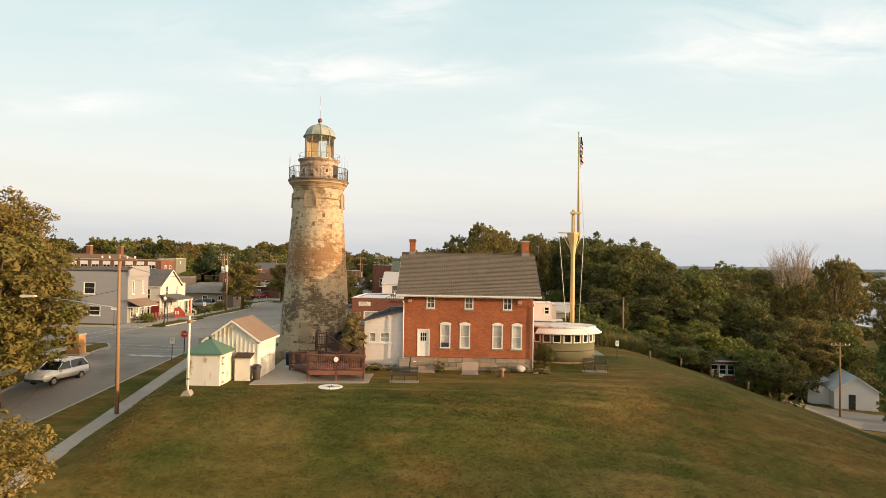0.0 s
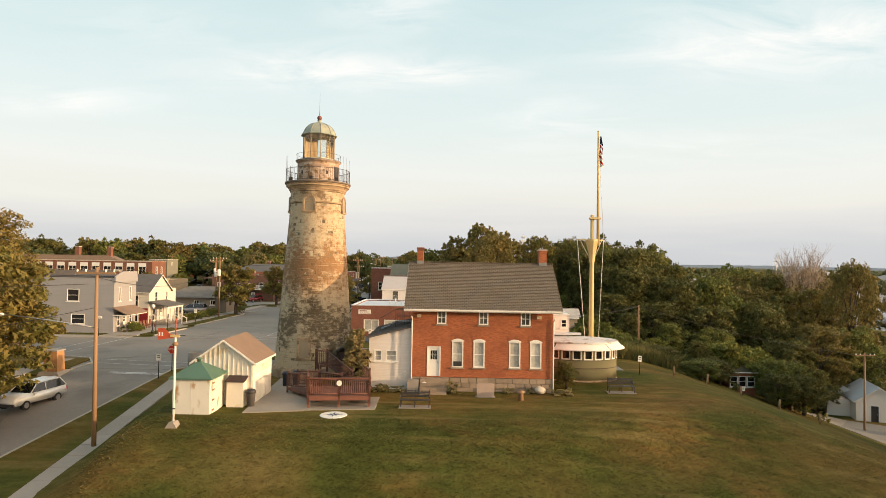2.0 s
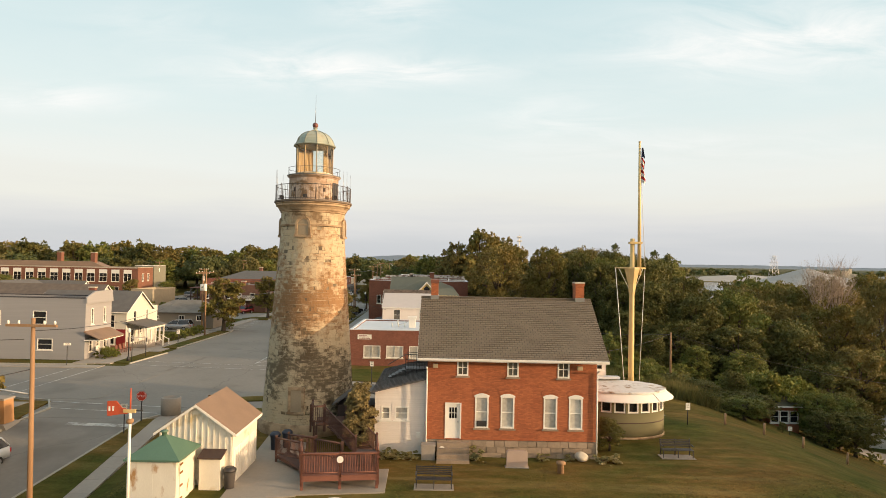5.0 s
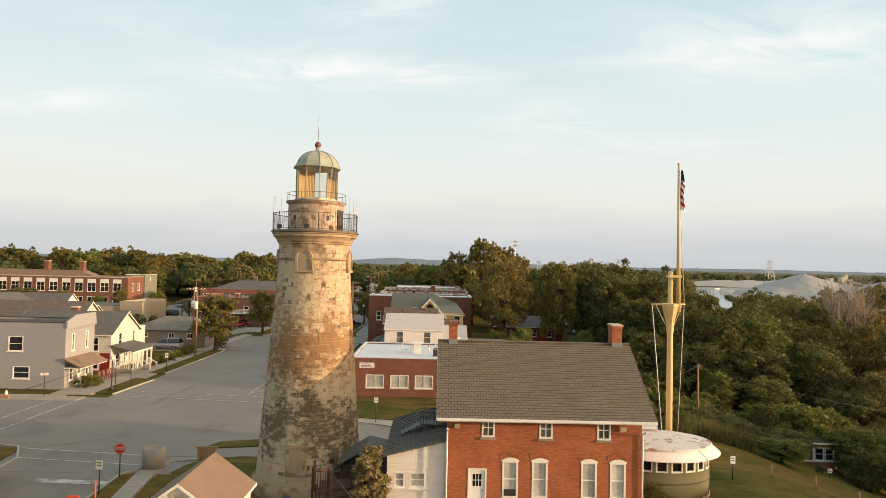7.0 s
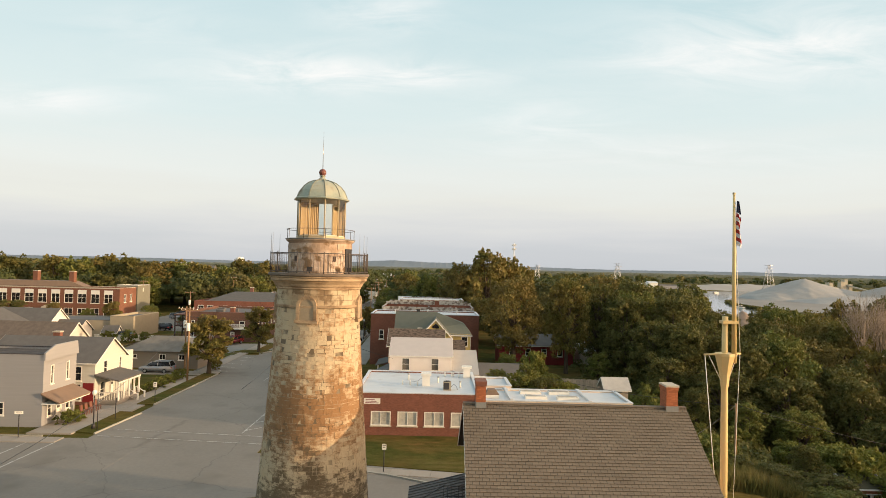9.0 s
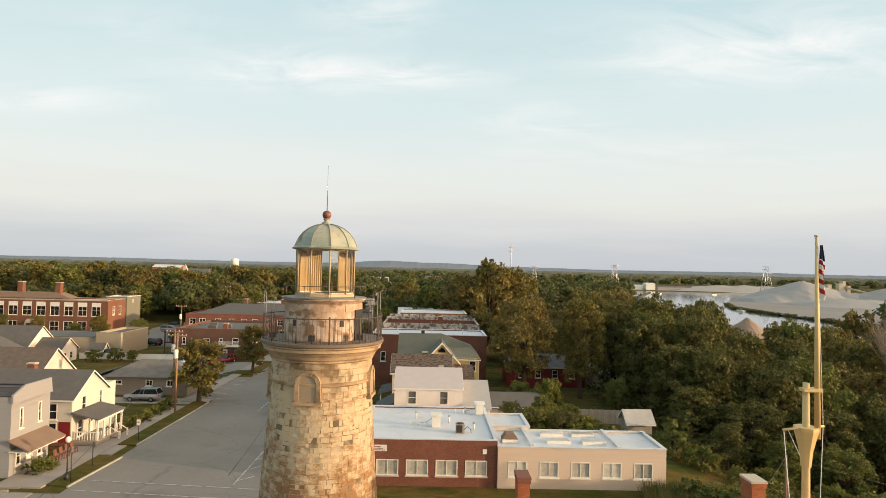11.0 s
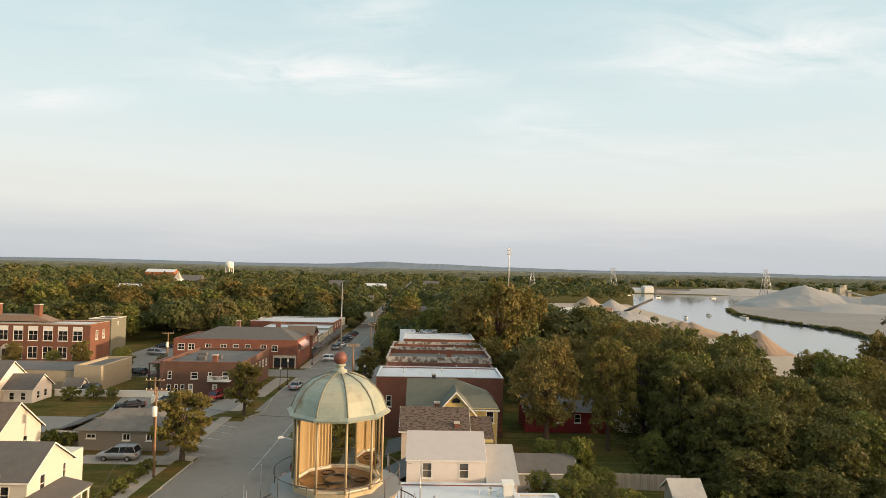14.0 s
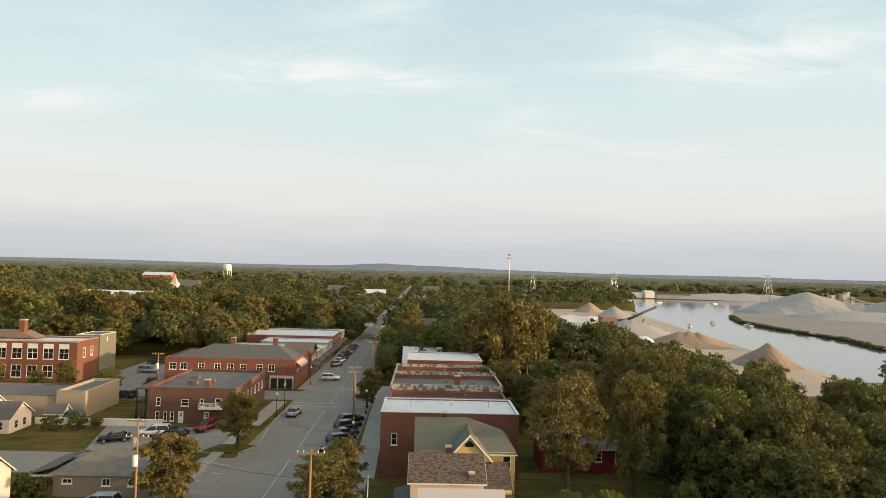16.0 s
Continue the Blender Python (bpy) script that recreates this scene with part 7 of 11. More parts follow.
def roof_unit(x, y, z, kind):
    if kind == "condenser":
        o = thing("condenser_unit", (x, y, z), "square rooftop condenser with a dark grille", "condenser")
        part("case", B(-0.4, -0.4, 0, 0.4, 0.4, 0.85), TAN_WALL, o)
        part("grille", B(-0.36, -0.415, 0.1, 0.2, -0.4, 0.78), IRON, o)
        part("fan_guard", L([(0.34, 0.85), (0.34, 0.9), (0.1, 0.92)], 16), IRON, o)
        part("hose", wire([(0.4, 0, 0.3), (0.7, 0.1, 0.55), (1.0, 0, 0.3), (1.05, 0, 0.0)], 0.03, 5), IRON, o)
    elif kind == "vent_box":
        o = thing("vent_box", (x, y, z), "white rooftop vent box with pipes", "vent")
        part("case", B(-0.4, -0.4, 0, 0.4, 0.4, 1.1), WHITE, o)
        part("hood", B(-0.55, -0.55, 1.1, 0.55, 0.55, 1.3), WHITE, o)
        for k in range(3):
            part("pipe", T((-0.9 - k * 0.8, -0.2 + 0.2 * k, 0), (-0.9 - k * 0.8, -0.2 + 0.2 * k, 0.5), 0.07), WHITE, o)
        part("duct", wire([(-0.4, 0, 0.8), (-0.9, -0.2, 0.5), (-1.7, 0.0, 0.3)], 0.03, 5), CHROME, o)
    elif kind == "hatch":
        o = thing("roof_hatch", (x, y, z), "brown hipped roof hatch on a white kerb", "roof hatch")
        part("kerb", B(-0.7, -0.6, 0, 0.7, 0.6, 0.35), WHITE, o)
        part("lid", PR([(-0.75, 0.35), (0.75, 0.35), (0.35, 0.85), (-0.35, 0.85)], "y", -0.55, 0.55), ROOF_TAN, o)
    elif kind == "skylight":
        o = thing("skylight", (x, y, z), "low white framed skylight", "skylight")
        part("frame", B(-1.1, -0.5, 0, 1.1, 0.5, 0.25), WHITE, o)
        part("pane", B(-1.0, -0.4, 0.25, 1.0, 0.4, 0.29), PANE_CURTAIN, o)
    else:
        o = thing("vent_pipe", (x, y, z), "short white rooftop vent pipe", "vent pipe")
        part("pipe", T((0, 0, 0), (0, 0, 0.6), 0.08), WHITE, o)
        part("cowl", L([(0.14, 0.58), (0.14, 0.7), (0, 0.74)], 10), CHROME, o)


for x, y, z, kind in ((-0.6, 36.3, 2.63, "condenser"), (-2.8, 38.4, 2.63, "vent_box"), (3.9, 35.2, 2.18, "hatch"), (8.2, 37.6, 2.18, "skylight"), (8.4, 35.2, 2.18, "skylight"), (11.6, 35.0, 2.18, "skylight"),
                      (11.2, 37.6, 2.18, "skylight"), (0.8, 37.5, 2.63, "pipe"), (-4.8, 41.5, 2.63, "pipe"), (0.3, 43.8, 2.63, "pipe"), (1.8, 43.6, 2.63, "vent_box"), (-1.5, 40.0, 2.63, "pipe")):
    roof_unit(x, y, z, kind)

# ---------------------------------------------------------------- houses behind it, west side of the street
wh = house("white_house", "pale two-storey house with a faded pale roof", -7.45, 48.3, 0.25, 55.8, -1.4, 4.32, WHITE_SIDING,
           front=[(1.5, 2.5, 2.5, 4.05), (5.1, 6.1, 2.5, 4.05), (1.5, 2.5, -0.3, 1.4), (5.1, 6.1, -0.3, 1.4)], pane=PANE_DIM)
PALE_ROOF = M("pale_grey_shingle", (0.36, 0.35, 0.335), rough=0.85, var=0.08)
PINK_ROOF = M("faded_pale_roof", (0.46, 0.42, 0.40), rough=0.85, var=0.06)
X0, Y0, X1, Y1, h_ = wh["box"]
gable_roof(wh, X0, X1, Y0, Y1, h_, h_ + 1.72, 0.18, PINK_ROOF, True, 0.1, rake=0.08, trim=WHITE)
gable_wall(wh, X0, Y0, Y1, h_, h_ + 1.72, "x", WHITE_SIDING, 0.2, 1)
gable_wall(wh, X1, Y0, Y1, h_, h_ + 1.72, "x", WHITE_SIDING, 0.2, -1)
part("wing", B(X1 + 0.01, Y0 - 0.5, 0, X1 + 3.1, Y1, 3.6), WHITE_SIDING, wh)
part("wing_roof", PR([(Y0 - 0.9, 3.6), (Y1 - 2.6, 5.8), (Y1 - 2.6, 5.92), (Y0 - 0.9, 3.72)], "x", X1 + 0.02, X1 + 3.3), PALE_ROOF, wh)
part("wing_gable", PR([(Y0 - 0.5, 3.6), (Y1 - 2.6, 3.6), (Y1 - 2.6, 5.75)], "x", X1 + 2.9, X1 + 3.08), WHITE_SIDING, wh)
part("side_porch", B(X0 - 2.2, Y0 + 0.8, 0, X0 - 0.01, Y1 - 1, 2.7), GREY_SIDING, wh)
part("side_roof", PR([(X0 - 2.5, 2.6), (X0 - 0.01, 3.9), (X0 - 0.01, 4.0), (X0 - 2.5, 2.7)], "y", Y0 + 0.5, Y1 - 0.8), ROOF_GREY, wh)

gr_ = house("long_garage", "low garage with a grey shingle roof", 3.6, 55.5, 11.0, 60.5, -1.4, 0.9, GREY_SIDING, category="garage")
X0, Y0, X1, Y1, h_ = gr_["box"]
gable_roof(gr_, X0, X1, Y0, Y1, h_, h_ + 1.2, 0.3, ROOF_GREY, True, 0.1, trim=WHITE)

BROWN_TABS = M("brown_tabbed_shingle", (0.125, 0.090, 0.068), rough=0.92, var=0.12, scale=1.0, fine=9.0)
bt_n, bt_l = BROWN_TABS.node_tree.nodes, BROWN_TABS.node_tree.links   # scattered darker tabs, course by course
bt_src = bt_n["Principled BSDF"].inputs["Base Color"].links[0].from_socket
bt_tc, bt_mp, bt_nz, bt_rg, bt_mx = bt_n.new("ShaderNodeTexCoord"), bt_n.new("ShaderNodeMapping"), bt_n.new("ShaderNodeTexNoise"), bt_n.new("ShaderNodeMapRange"), bt_n.new("ShaderNodeMix")
bt_mp.inputs["Scale"].default_value = (2.0, 6.0, 0.0)
bt_nz.inputs["Scale"].default_value, bt_nz.inputs["Detail"].default_value = 1.0, 1.5
bt_rg.inputs[1].default_value, bt_rg.inputs[2].default_value, bt_rg.inputs[3].default_value, bt_rg.inputs[4].default_value = 0.50, 0.56, 1.0, 0.42
bt_mx.data_type, bt_mx.blend_type = "RGBA", "MULTIPLY"
bt_mx.inputs[0].default_value = 1.0
bt_l.new(bt_tc.outputs["Object"], bt_mp.inputs[0]), bt_l.new(bt_mp.outputs[0], bt_nz.inputs["Vector"]), bt_l.new(bt_nz.outputs[0], bt_rg.inputs[0])
bt_l.new(bt_src, bt_mx.inputs[6]), bt_l.new(bt_rg.outputs[0], bt_mx.inputs[7]), bt_l.new(bt_mx.outputs[2], bt_n["Principled BSDF"].inputs["Base Color"])
bh_ = house("brown_roof_house", "peach house with a mottled brown shingle roof", -8.4, 59.8, -0.7, 66.0, -1.4, 4.1, PEACH_SIDING, front=[(5.4, 6.4, 1.7, 2.9)], right=[(2, 3, 1.2, 2.6)])
X0, Y0, X1, Y1, h_ = bh_["box"]
gable_roof(bh_, X0, X1, Y0, Y1, h_, h_ + 1.95, 0.3, BROWN_TABS, True, 0.12, trim=WHITE)
gable_wall(bh_, X0, Y0, Y1, h_, h_ + 1.95, "x", PEACH_SIDING, 0.2, 1)
gable_wall(bh_, X1, Y0, Y1, h_, h_ + 1.95, "x", PEACH_SIDING, 0.2, -1)
chimney(bh_, 2.6, -2.6, h_ - 0.3, h_ + 0.9, 0.55, 0.5)
part("rear_wing", B(X1 + 0.01, Y0 + 1.4, 0, X1 + 3.2, Y1, 4.0), YELLOW_SIDING, bh_)
part("rear_wing_roof", PR([(Y0 + 1.0, 3.4), (Y1, 5.6), (Y1, 5.75), (Y0 + 1.0, 3.55)], "x", X1 + 0.02, X1 + 3.4), BROWN_TABS, bh_)
part("porch_post", B(X0 - 1.6, Y0 + 0.6, 0, X0 - 1.45, Y0 + 0.75, 2.6), WHITE, bh_)
part("porch_roof", PR([(X0 - 1.9, 2.5), (X0, 3.0), (X0, 3.1), (X0 - 1.9, 2.6)], "y", Y0 + 0.3, Y1), ROOF_GREY, bh_)

yh = house("yellow_house", "yellow house with a cross gable and grey-green roof", -7.9, 67.2, 3.6, 75.0, -1.4, 5.1, YELLOW_SIDING, front=[(10.1, 11.1, 3.2, 4.7), (6.5, 7.1, 3.4, 4.2)], right=[(2, 3, 2.6, 4.2)])
GREEN_GREY = M("grey_green_shingle", (0.13, 0.135, 0.105), rough=0.9, var=0.12)
X0, Y0, X1, Y1, h_ = yh["box"]
hr_ = bmesh.new()
ev_ = [hr_.verts.new(p) for p in ((X0 - 0.3, Y0 - 0.3, h_ - 0.2), (X1 + 0.3, Y0 - 0.3, h_ - 0.2), (X1 + 0.3, Y1 + 0.3, h_ - 0.2), (X0 - 0.3, Y1 + 0.3, h_ - 0.2))]
rg_ = [hr_.verts.new(p) for p in ((X0 - 0.3, 0, h_ + 3.0), (X1 - 5.4, 0, h_ + 3.05))]
kn_ = [hr_.verts.new(p) for p in ((X1 - 0.9, -1.1, h_ + 1.35), (X1 - 0.9, 1.1, h_ + 1.35))]
for f in ((ev_[0], ev_[1], kn_[0], rg_[1]), (ev_[0], rg_[1], rg_[0]), (ev_[1], ev_[2], kn_[1], kn_[0]), (rg_[1], kn_[0], kn_[1]), (ev_[2], ev_[3], rg_[1], kn_[1]), (ev_[3], rg_[0], rg_[1]), (ev_[0], rg_[0], ev_[3]), ev_[::-1]):
    hr_.faces.new(f)
part("roof", hr_, GREEN_GREY, yh)
for yy_, sy_ in ((Y0 - 0.36, 1), (Y1 + 0.3, -1)):
    part("gutter", B(X0 - 0.3, yy_, h_ - 0.32, X1 + 0.3, yy_ + 0.06, h_ - 0.18), WHITE, yh)
part("corner_board", B(X1 - 0.02, Y0 - 0.04, 0, X1 + 0.05, Y0 + 0.12, h_ - 0.3), WHITE, yh)
gable_wall(yh, X0, Y0, Y1, h_, h_ + 3.0, "x", YELLOW_SIDING, 0.2, 1)
gx = -2.0 - (-7.9 + 3.6) / 2
part("gable", PR([(gx - 2.0, h_ - 0.3), (gx + 2.4, h_ - 0.3), (gx + 0.2, h_ + 2.1)], "y", Y0 - 1.2, Y0 + 1.5), YELLOW_SIDING, yh)
cg = part("cross_roof", PR([(gx - 2.5, h_ - 0.7), (gx + 0.2, h_ + 2.25), (gx + 2.9, h_ - 0.7), (gx + 2.9, h_ - 0.55), (gx + 0.2, h_ + 2.42), (gx - 2.5, h_ - 0.55)], "y", Y0 - 1.5, Y0 + 3.4), GREEN_GREY, yh)
part("bargeboard", PR([(gx - 2.5, h_ - 0.85), (gx + 0.2, h_ + 2.1), (gx + 2.9, h_ - 0.85), (gx + 2.9, h_ - 0.6), (gx + 0.2, h_ + 2.36), (gx - 2.5, h_ - 0.6)], "y", Y0 - 1.56, Y0 - 1.5), WHITE, cg)
part("bay", B(gx - 2.0, Y0 - 1.2, 0, gx + 2.4, Y0 - 0.01, h_ - 0.3), YELLOW_SIDING, yh)
part("attic_window", PR([(gx - 0.3, h_ + 0.9), (gx + 0.7, h_ + 0.9), (gx + 0.7, h_ + 1.2), (gx + 0.2, h_ + 1.6), (gx - 0.3, h_ + 1.2)], "y", Y0 - 1.26, Y0 - 1.2), PANE_DARK, yh)
chimney(yh, gx - 2.6, 0.2, h_ + 1.5, h_ + 3.6, 0.5, 0.5, IRON)
chimney(yh, gx - 2.2, Y0 - 0.8, h_ - 0.4, h_ + 0.9, 0.6, 0.6)

tb_ = house("tall_brick_block", "tall old red brick block with a white roof", -12.8, 77.0, 5.6, 86.0, -1.4, 7.2, BRICK_DARK, front=[(1.45, 2.25, 2.9, 4.5)], left=rows_of(8.5, 4, 0.9, 3.0, 4.8), category="building", trim=WHITE)
flat_roof(tb_, ROOF_WHITE, 0.15, ROOF_WHITE)
for x_ in (-9.0, -3.2, 2.0):
    roof_unit(x_, 80.5 + rng.random() * 3, 7.05, "pipe")
DECAY = M("peeling_white_parapet", (0.42, 0.40, 0.36), rough=0.9, var=0.3, scale=1.5, stain=(0.14, 0.11, 0.09), stain_at=(0.45, 0.6), stain_scale=1.6)
for y0_, y1_, z1_, m_, cap_, lab in ((86.2, 97.0, 6.0, BRICK_BROWN, BRICK_BROWN, "brown brick shop block with a dark flat roof"), (97.2, 107.5, 7.1, BRICK_SHOP, DECAY, "old brick shop block with a peeling white parapet"),
                                     (107.7, 117.5, 6.9, BRICK_SHOP, DECAY, "red brick shop block with a whitened parapet"), (124.5, 137.0, 7.2, BRICK_SHOP, ROOF_WHITE, "red brick block with a white roof")):
    x0_, x1_ = (-12.6, 6.0) if y0_ < 120 else (-10.6, 5.2)
    sb = house("shop_block", lab, x0_, y0_, x1_, y1_, -1.4, z1_, m_, left=rows_of(y1_ - y0_ - 0.5, 4, 1.0, 3.0, 5.0), category="shop", group="shops along the street")
    flat_roof(sb, ROOF_DARK if y0_ < 120 else ROOF_WHITE, 0.7 if y0_ < 120 else 0.1, cap_)
    X0, Y0, X1, Y1, h_ = sb["box"]
    part("shopfront", B(X0 - 0.06, Y0 + 0.6, 0.3, X0 - 0.005, Y1 - 0.6, 2.8), PANE_DARK, sb)
    if cap_ is DECAY:
        part("parapet_face", B(X0 - 0.07, Y0 - 0.07, h_ - 0.9, X1 + 0.07, Y0 - 0.005, h_ + 0.05), DECAY, sb)
        part("back_parapet", B(X0, Y1 - 0.3, h_ + 0.1, X1, Y1, h_ + 0.55), DECAY, sb)
    if 97 < y0_ < 98:
        chimney(sb, 1.8, Y0 + 1.2, h_ - 0.6, h_ + 1.5, 0.9, 0.7, BRICK_SHOP)
    for k in range(4):
        xx = rng.uniform(X0 + 1, X1 - 1)
        part("roof_vent", L([(0.12, h_ - 0.7), (0.12, h_ - 0.1), (0.2, h_ - 0.05), (0, h_ + 0.05)], 10), CHROME, sb).location = (xx, rng.uniform(Y0 + 1, Y1 - 1), 0)

# ---------------------------------------------------------------- east side of the street, near corner
ga_ = house("grey_shop_house", "grey two-storey corner shop with a tan pent roof", -58.9, 33.8, -40.4, 39.3, -1.4, 5.7, GREY_SIDING,
            front=[(2.0, 3.6, 2.6, 4.2), (7.2, 8.7, 2.6, 4.2), (12.4, 14.0, 2.6, 4.2), (13.0, 14.8, -0.3, 1.0)], right=[(0.9, 1.4, 2.6, 4.5), (3.5, 4.0, 2.6, 4.5), (0.6, 1.3, -0.6, 1.0), (3.6, 4.3, -0.5, 1.0)], doors=[("right", 2.0, 2.9, -1.3, 0.9)], category="shop")
flat_roof(ga_, ROOF_BROWN, 0.2, M("dark_roof_edge", (0.05, 0.045, 0.045)))
X0, Y0, X1, Y1, h_ = ga_["box"]
part("false_front", PR([(Y0 - 0.1, h_ - 0.6), (Y0 - 0.1, h_ + 0.15), (Y0 + 1.6, h_ + 0.8), (Y1 - 0.2, h_ + 0.8), (Y1 + 0.05, h_ - 0.6)], "x", X1 + 0.01, X1 + 0.2), GREY_SIDING, ga_)
part("pent_roof", PR([(X1 + 0.01, 3.2), (X1 + 1.9, 2.35), (X1 + 1.9, 2.48), (X1 + 0.01, 3.35)], "y", Y0 - 0.3, Y1 - 0.4), ROOF_TAN, ga_, "tan shingled pent roof")
part("pent_soffit", B(X1 + 0.02, Y0 - 0.2, 2.25, X1 + 1.85, Y1 - 0.5, 2.33), WHITE, ga_)
for k in range(4):
    b_ = thing("porch_chair", (-38.9, 38.4 + k * 0.9, -1.28), "red-brown wooden chair by the shop wall", "chair", "chairs by the shop")
    part("seat", B(-0.25, -0.25, 0.4, 0.25, 0.25, 0.45), DECK, b_)
    part("backrest", PR([(-0.25, 0.45), (-0.2, 0.45), (-0.3, 1.05), (-0.36, 1.05)], "y", -0.25, 0.25), DECK, b_)
    for sx, sy in ((-0.22, -0.22), (0.22, -0.22), (-0.22, 0.22), (0.22, 0.22)):
        part("leg", B(sx - 0.03, sy - 0.03, 0, sx + 0.03, sy + 0.03, 0.4), DECK, b_)

ch_ = house("cream_red_house", "cream house with a dark red lower wall and white porch", -53.0, 43.4, -40.6, 50.3, -1.4, 3.5, PALE_SIDING,
            front=[(10.0, 10.9, 1.3, 3.0), (10.0, 10.9, -0.9, 1.0)], right=[(1.5, 2.4, 1.6, 3.4), (5.0, 5.6, 1.9, 3.4), (0.9, 1.9, -0.8, 1.0)], doors=[("right", 3.2, 4.1, -0.9, 1.2)])
X0, Y0, X1, Y1, h_ = ch_["box"]
part("red_panel", B(X0 - 0.02, Y0 - 0.035, 0.0, X1 - 2.6, Y0 - 0.004, 2.5), RED_PAINT, ch_, "dark red lower wall")
part("red_panel", B(X1 - 1.3, Y0 - 0.035, 0.0, X1 - 0.1, Y0 - 0.004, 2.5), RED_PAINT, ch_)
part("red_panel", B(X1 - 2.55, Y0 - 0.035, 0.0, X1 - 1.35, Y0 - 0.004, 0.4), RED_PAINT, ch_)
part("brick_base", B(X0 - 0.04, Y0 - 0.08, 0.0, X1 + 0.02, Y0 - 0.036, 0.35), BRICK_BROWN, ch_)
gable_roof(ch_, X0, X1, Y0, Y1, h_, h_ + 2.35, 0.3, ROOF_GREY, True, 0.1, trim=WHITE)
gable_wall(ch_, X0, Y0, Y1, h_, h_ + 2.35, "x", PALE_SIDING, 0.2, 1)
gable_wall(ch_, X1, Y0, Y1, h_, h_ + 2.35, "x", PALE_SIDING, 0.2, -1)
chimney(ch_, -1.0, 1.2, h_ + 1.5, h_ + 2.9, 0.8, 0.6)
part("rear_dormer", B(X1 - 3.0, Y1 + 0.01, 0, X1 - 0.4, Y1 + 2.6, h_ + 0.2), PALE_SIDING, ch_)
po = part("porch_floor", B(X1 + 0.01, Y0 + 0.1, 0.0, X1 + 2.6, Y0 + 5.2, 0.55), CONCRETE, ch_)
part("porch_roof", PR([(X1 + 0.01, 3.35), (X1 + 2.9, 2.75), (X1 + 2.9, 2.88), (X1 + 0.01, 3.5)], "y", Y0 - 0.2, Y0 + 5.4), ROOF_GREY, ch_)
part("porch_beam", B(X1 + 2.5, Y0, 2.5, X1 + 2.75, Y0 + 5.2, 2.74), WHITE, ch_)
for k in range(5):
    yy = Y0 + 0.2 + k * 4.9 / 4
    part("porch_post", B(X1 + 2.52, yy - 0.07, 0.55, X1 + 2.68, yy + 0.07, 2.5), WHITE, ch_)
for k in range(9):
    part("baluster", B(X1 + 0.2 + k * 0.28, Y0 + 0.14, 0.6, X1 + 0.25 + k * 0.28, Y0 + 0.19, 1.4), WHITE, ch_)
part("porch_rail", B(X1 + 0.05, Y0 + 0.12, 1.4, X1 + 2.6, Y0 + 0.22, 1.48), WHITE, ch_)
for k in range(11):
    yy = Y0 + 0.5 + k * 0.42
    if 2.0 < k * 0.42 < 3.6:
        continue
    part("baluster", B(X1 + 2.57, yy, 0.6, X1 + 2.62, yy + 0.05, 1.4), WHITE, ch_)
for k in range(3):
    part("step", B(X1 + 2.6 + k * 0.3, -0.7, 0.0, X1 + 2.9 + k * 0.3, 0.8, 0.42 - k * 0.14), CONCRETE, ch_)
for s in (-0.8, 0.9):
    part("handrail", T((X1 + 2.6, s, 1.4), (X1 + 3.7, s, 0.75), 0.05), WHITE, ch_)
    part("newel", B(X1 + 3.6, s - 0.07, 0, X1 + 3.74, s + 0.07, 0.9), WHITE, ch_)


def plain_house(name, label, x0, y0, x1, y1, eave, ridge, wallm, roofm, along_x=True, z0=-1.4, front=2, right=2, porch=None, over=0.35, group=""):
    hz0, hz1 = eave - 1.9, eave - 0.6
    o = house(name, label, x0, y0, x1, y1, z0, eave, wallm, front=rows_of(x1 - x0, front, 0.95, hz0, hz1) if front else [], right=rows_of(y1 - y0 - 0.5, right, 0.95, hz0, hz1) if right else [], group=group)
    X0, Y0, X1, Y1, h = o["box"]
    rz = ridge - z0
    gable_roof(o, X0, X1, Y0, Y1, h, rz, over, roofm, along_x, 0.12, trim=WHITE)
    if along_x:
        gable_wall(o, X0, Y0, Y1, h, rz, "x", wallm, 0.2, 1), gable_wall(o, X1, Y0, Y1, h, rz, "x", wallm, 0.2, -1)
    else:
        gable_wall(o, Y0, X0, X1, h, rz, "y", wallm, 0.2, 1), gable_wall(o, Y1, X0, X1, h, rz, "y", wallm, 0.2, -1)
    if porch == "front":
        part("porch_roof", PR([(Y0 - 2.2, h - 0.6), (Y0, h + 0.1), (Y0, h + 0.22), (Y0 - 2.2, h - 0.48)], "x", X0 + 0.3, X1 - 0.3), roofm, o)
        for k in range(4):
            xx = X0 + 0.6 + k * (X1 - X0 - 1.2) / 3
            part("porch_post", B(xx - 0.08, Y0 - 2.0, 0, xx + 0.08, Y0 - 1.84, h - 0.6), WHITE, o)
    return o


plain_house("gabled_house", "cream house with a grey-brown shingle roof", -78, 57.5, -53.7, 66.5, 2.4, 6.0, PALE_SIDING, M("grey_brown_shingle", (0.118, 0.092, 0.073), rough=0.9, var=0.3, scale=1.6, fine=8.0), True)
h_w = plain_house("white_bungalow", "white bungalow with a porch and grey roof", -92, 92, -77.2, 101, 1.6, 5.2, WHITE_SIDING, ROOF_GREY, True)
plain_house("white_bungalow", "white bungalow porch wing with a grey roof", -77, 94, -72.2, 99.5, 1.0, 3.0, WHITE_SIDING, ROOF_GREY, True, front=2)
plain_house("tan_gabled_house", "tan house with a front gable and brown roof", -92, 78, -76.5, 90, 2.0, 5.6, TAN_WALL, ROOF_GREY, False, porch="front")
plain_house("tan_gabled_house", "tan house with a white trimmed gable", -112, 62, -84, 74, 2.6, 6.4, TAN_WALL, ROOF_GREY, True)
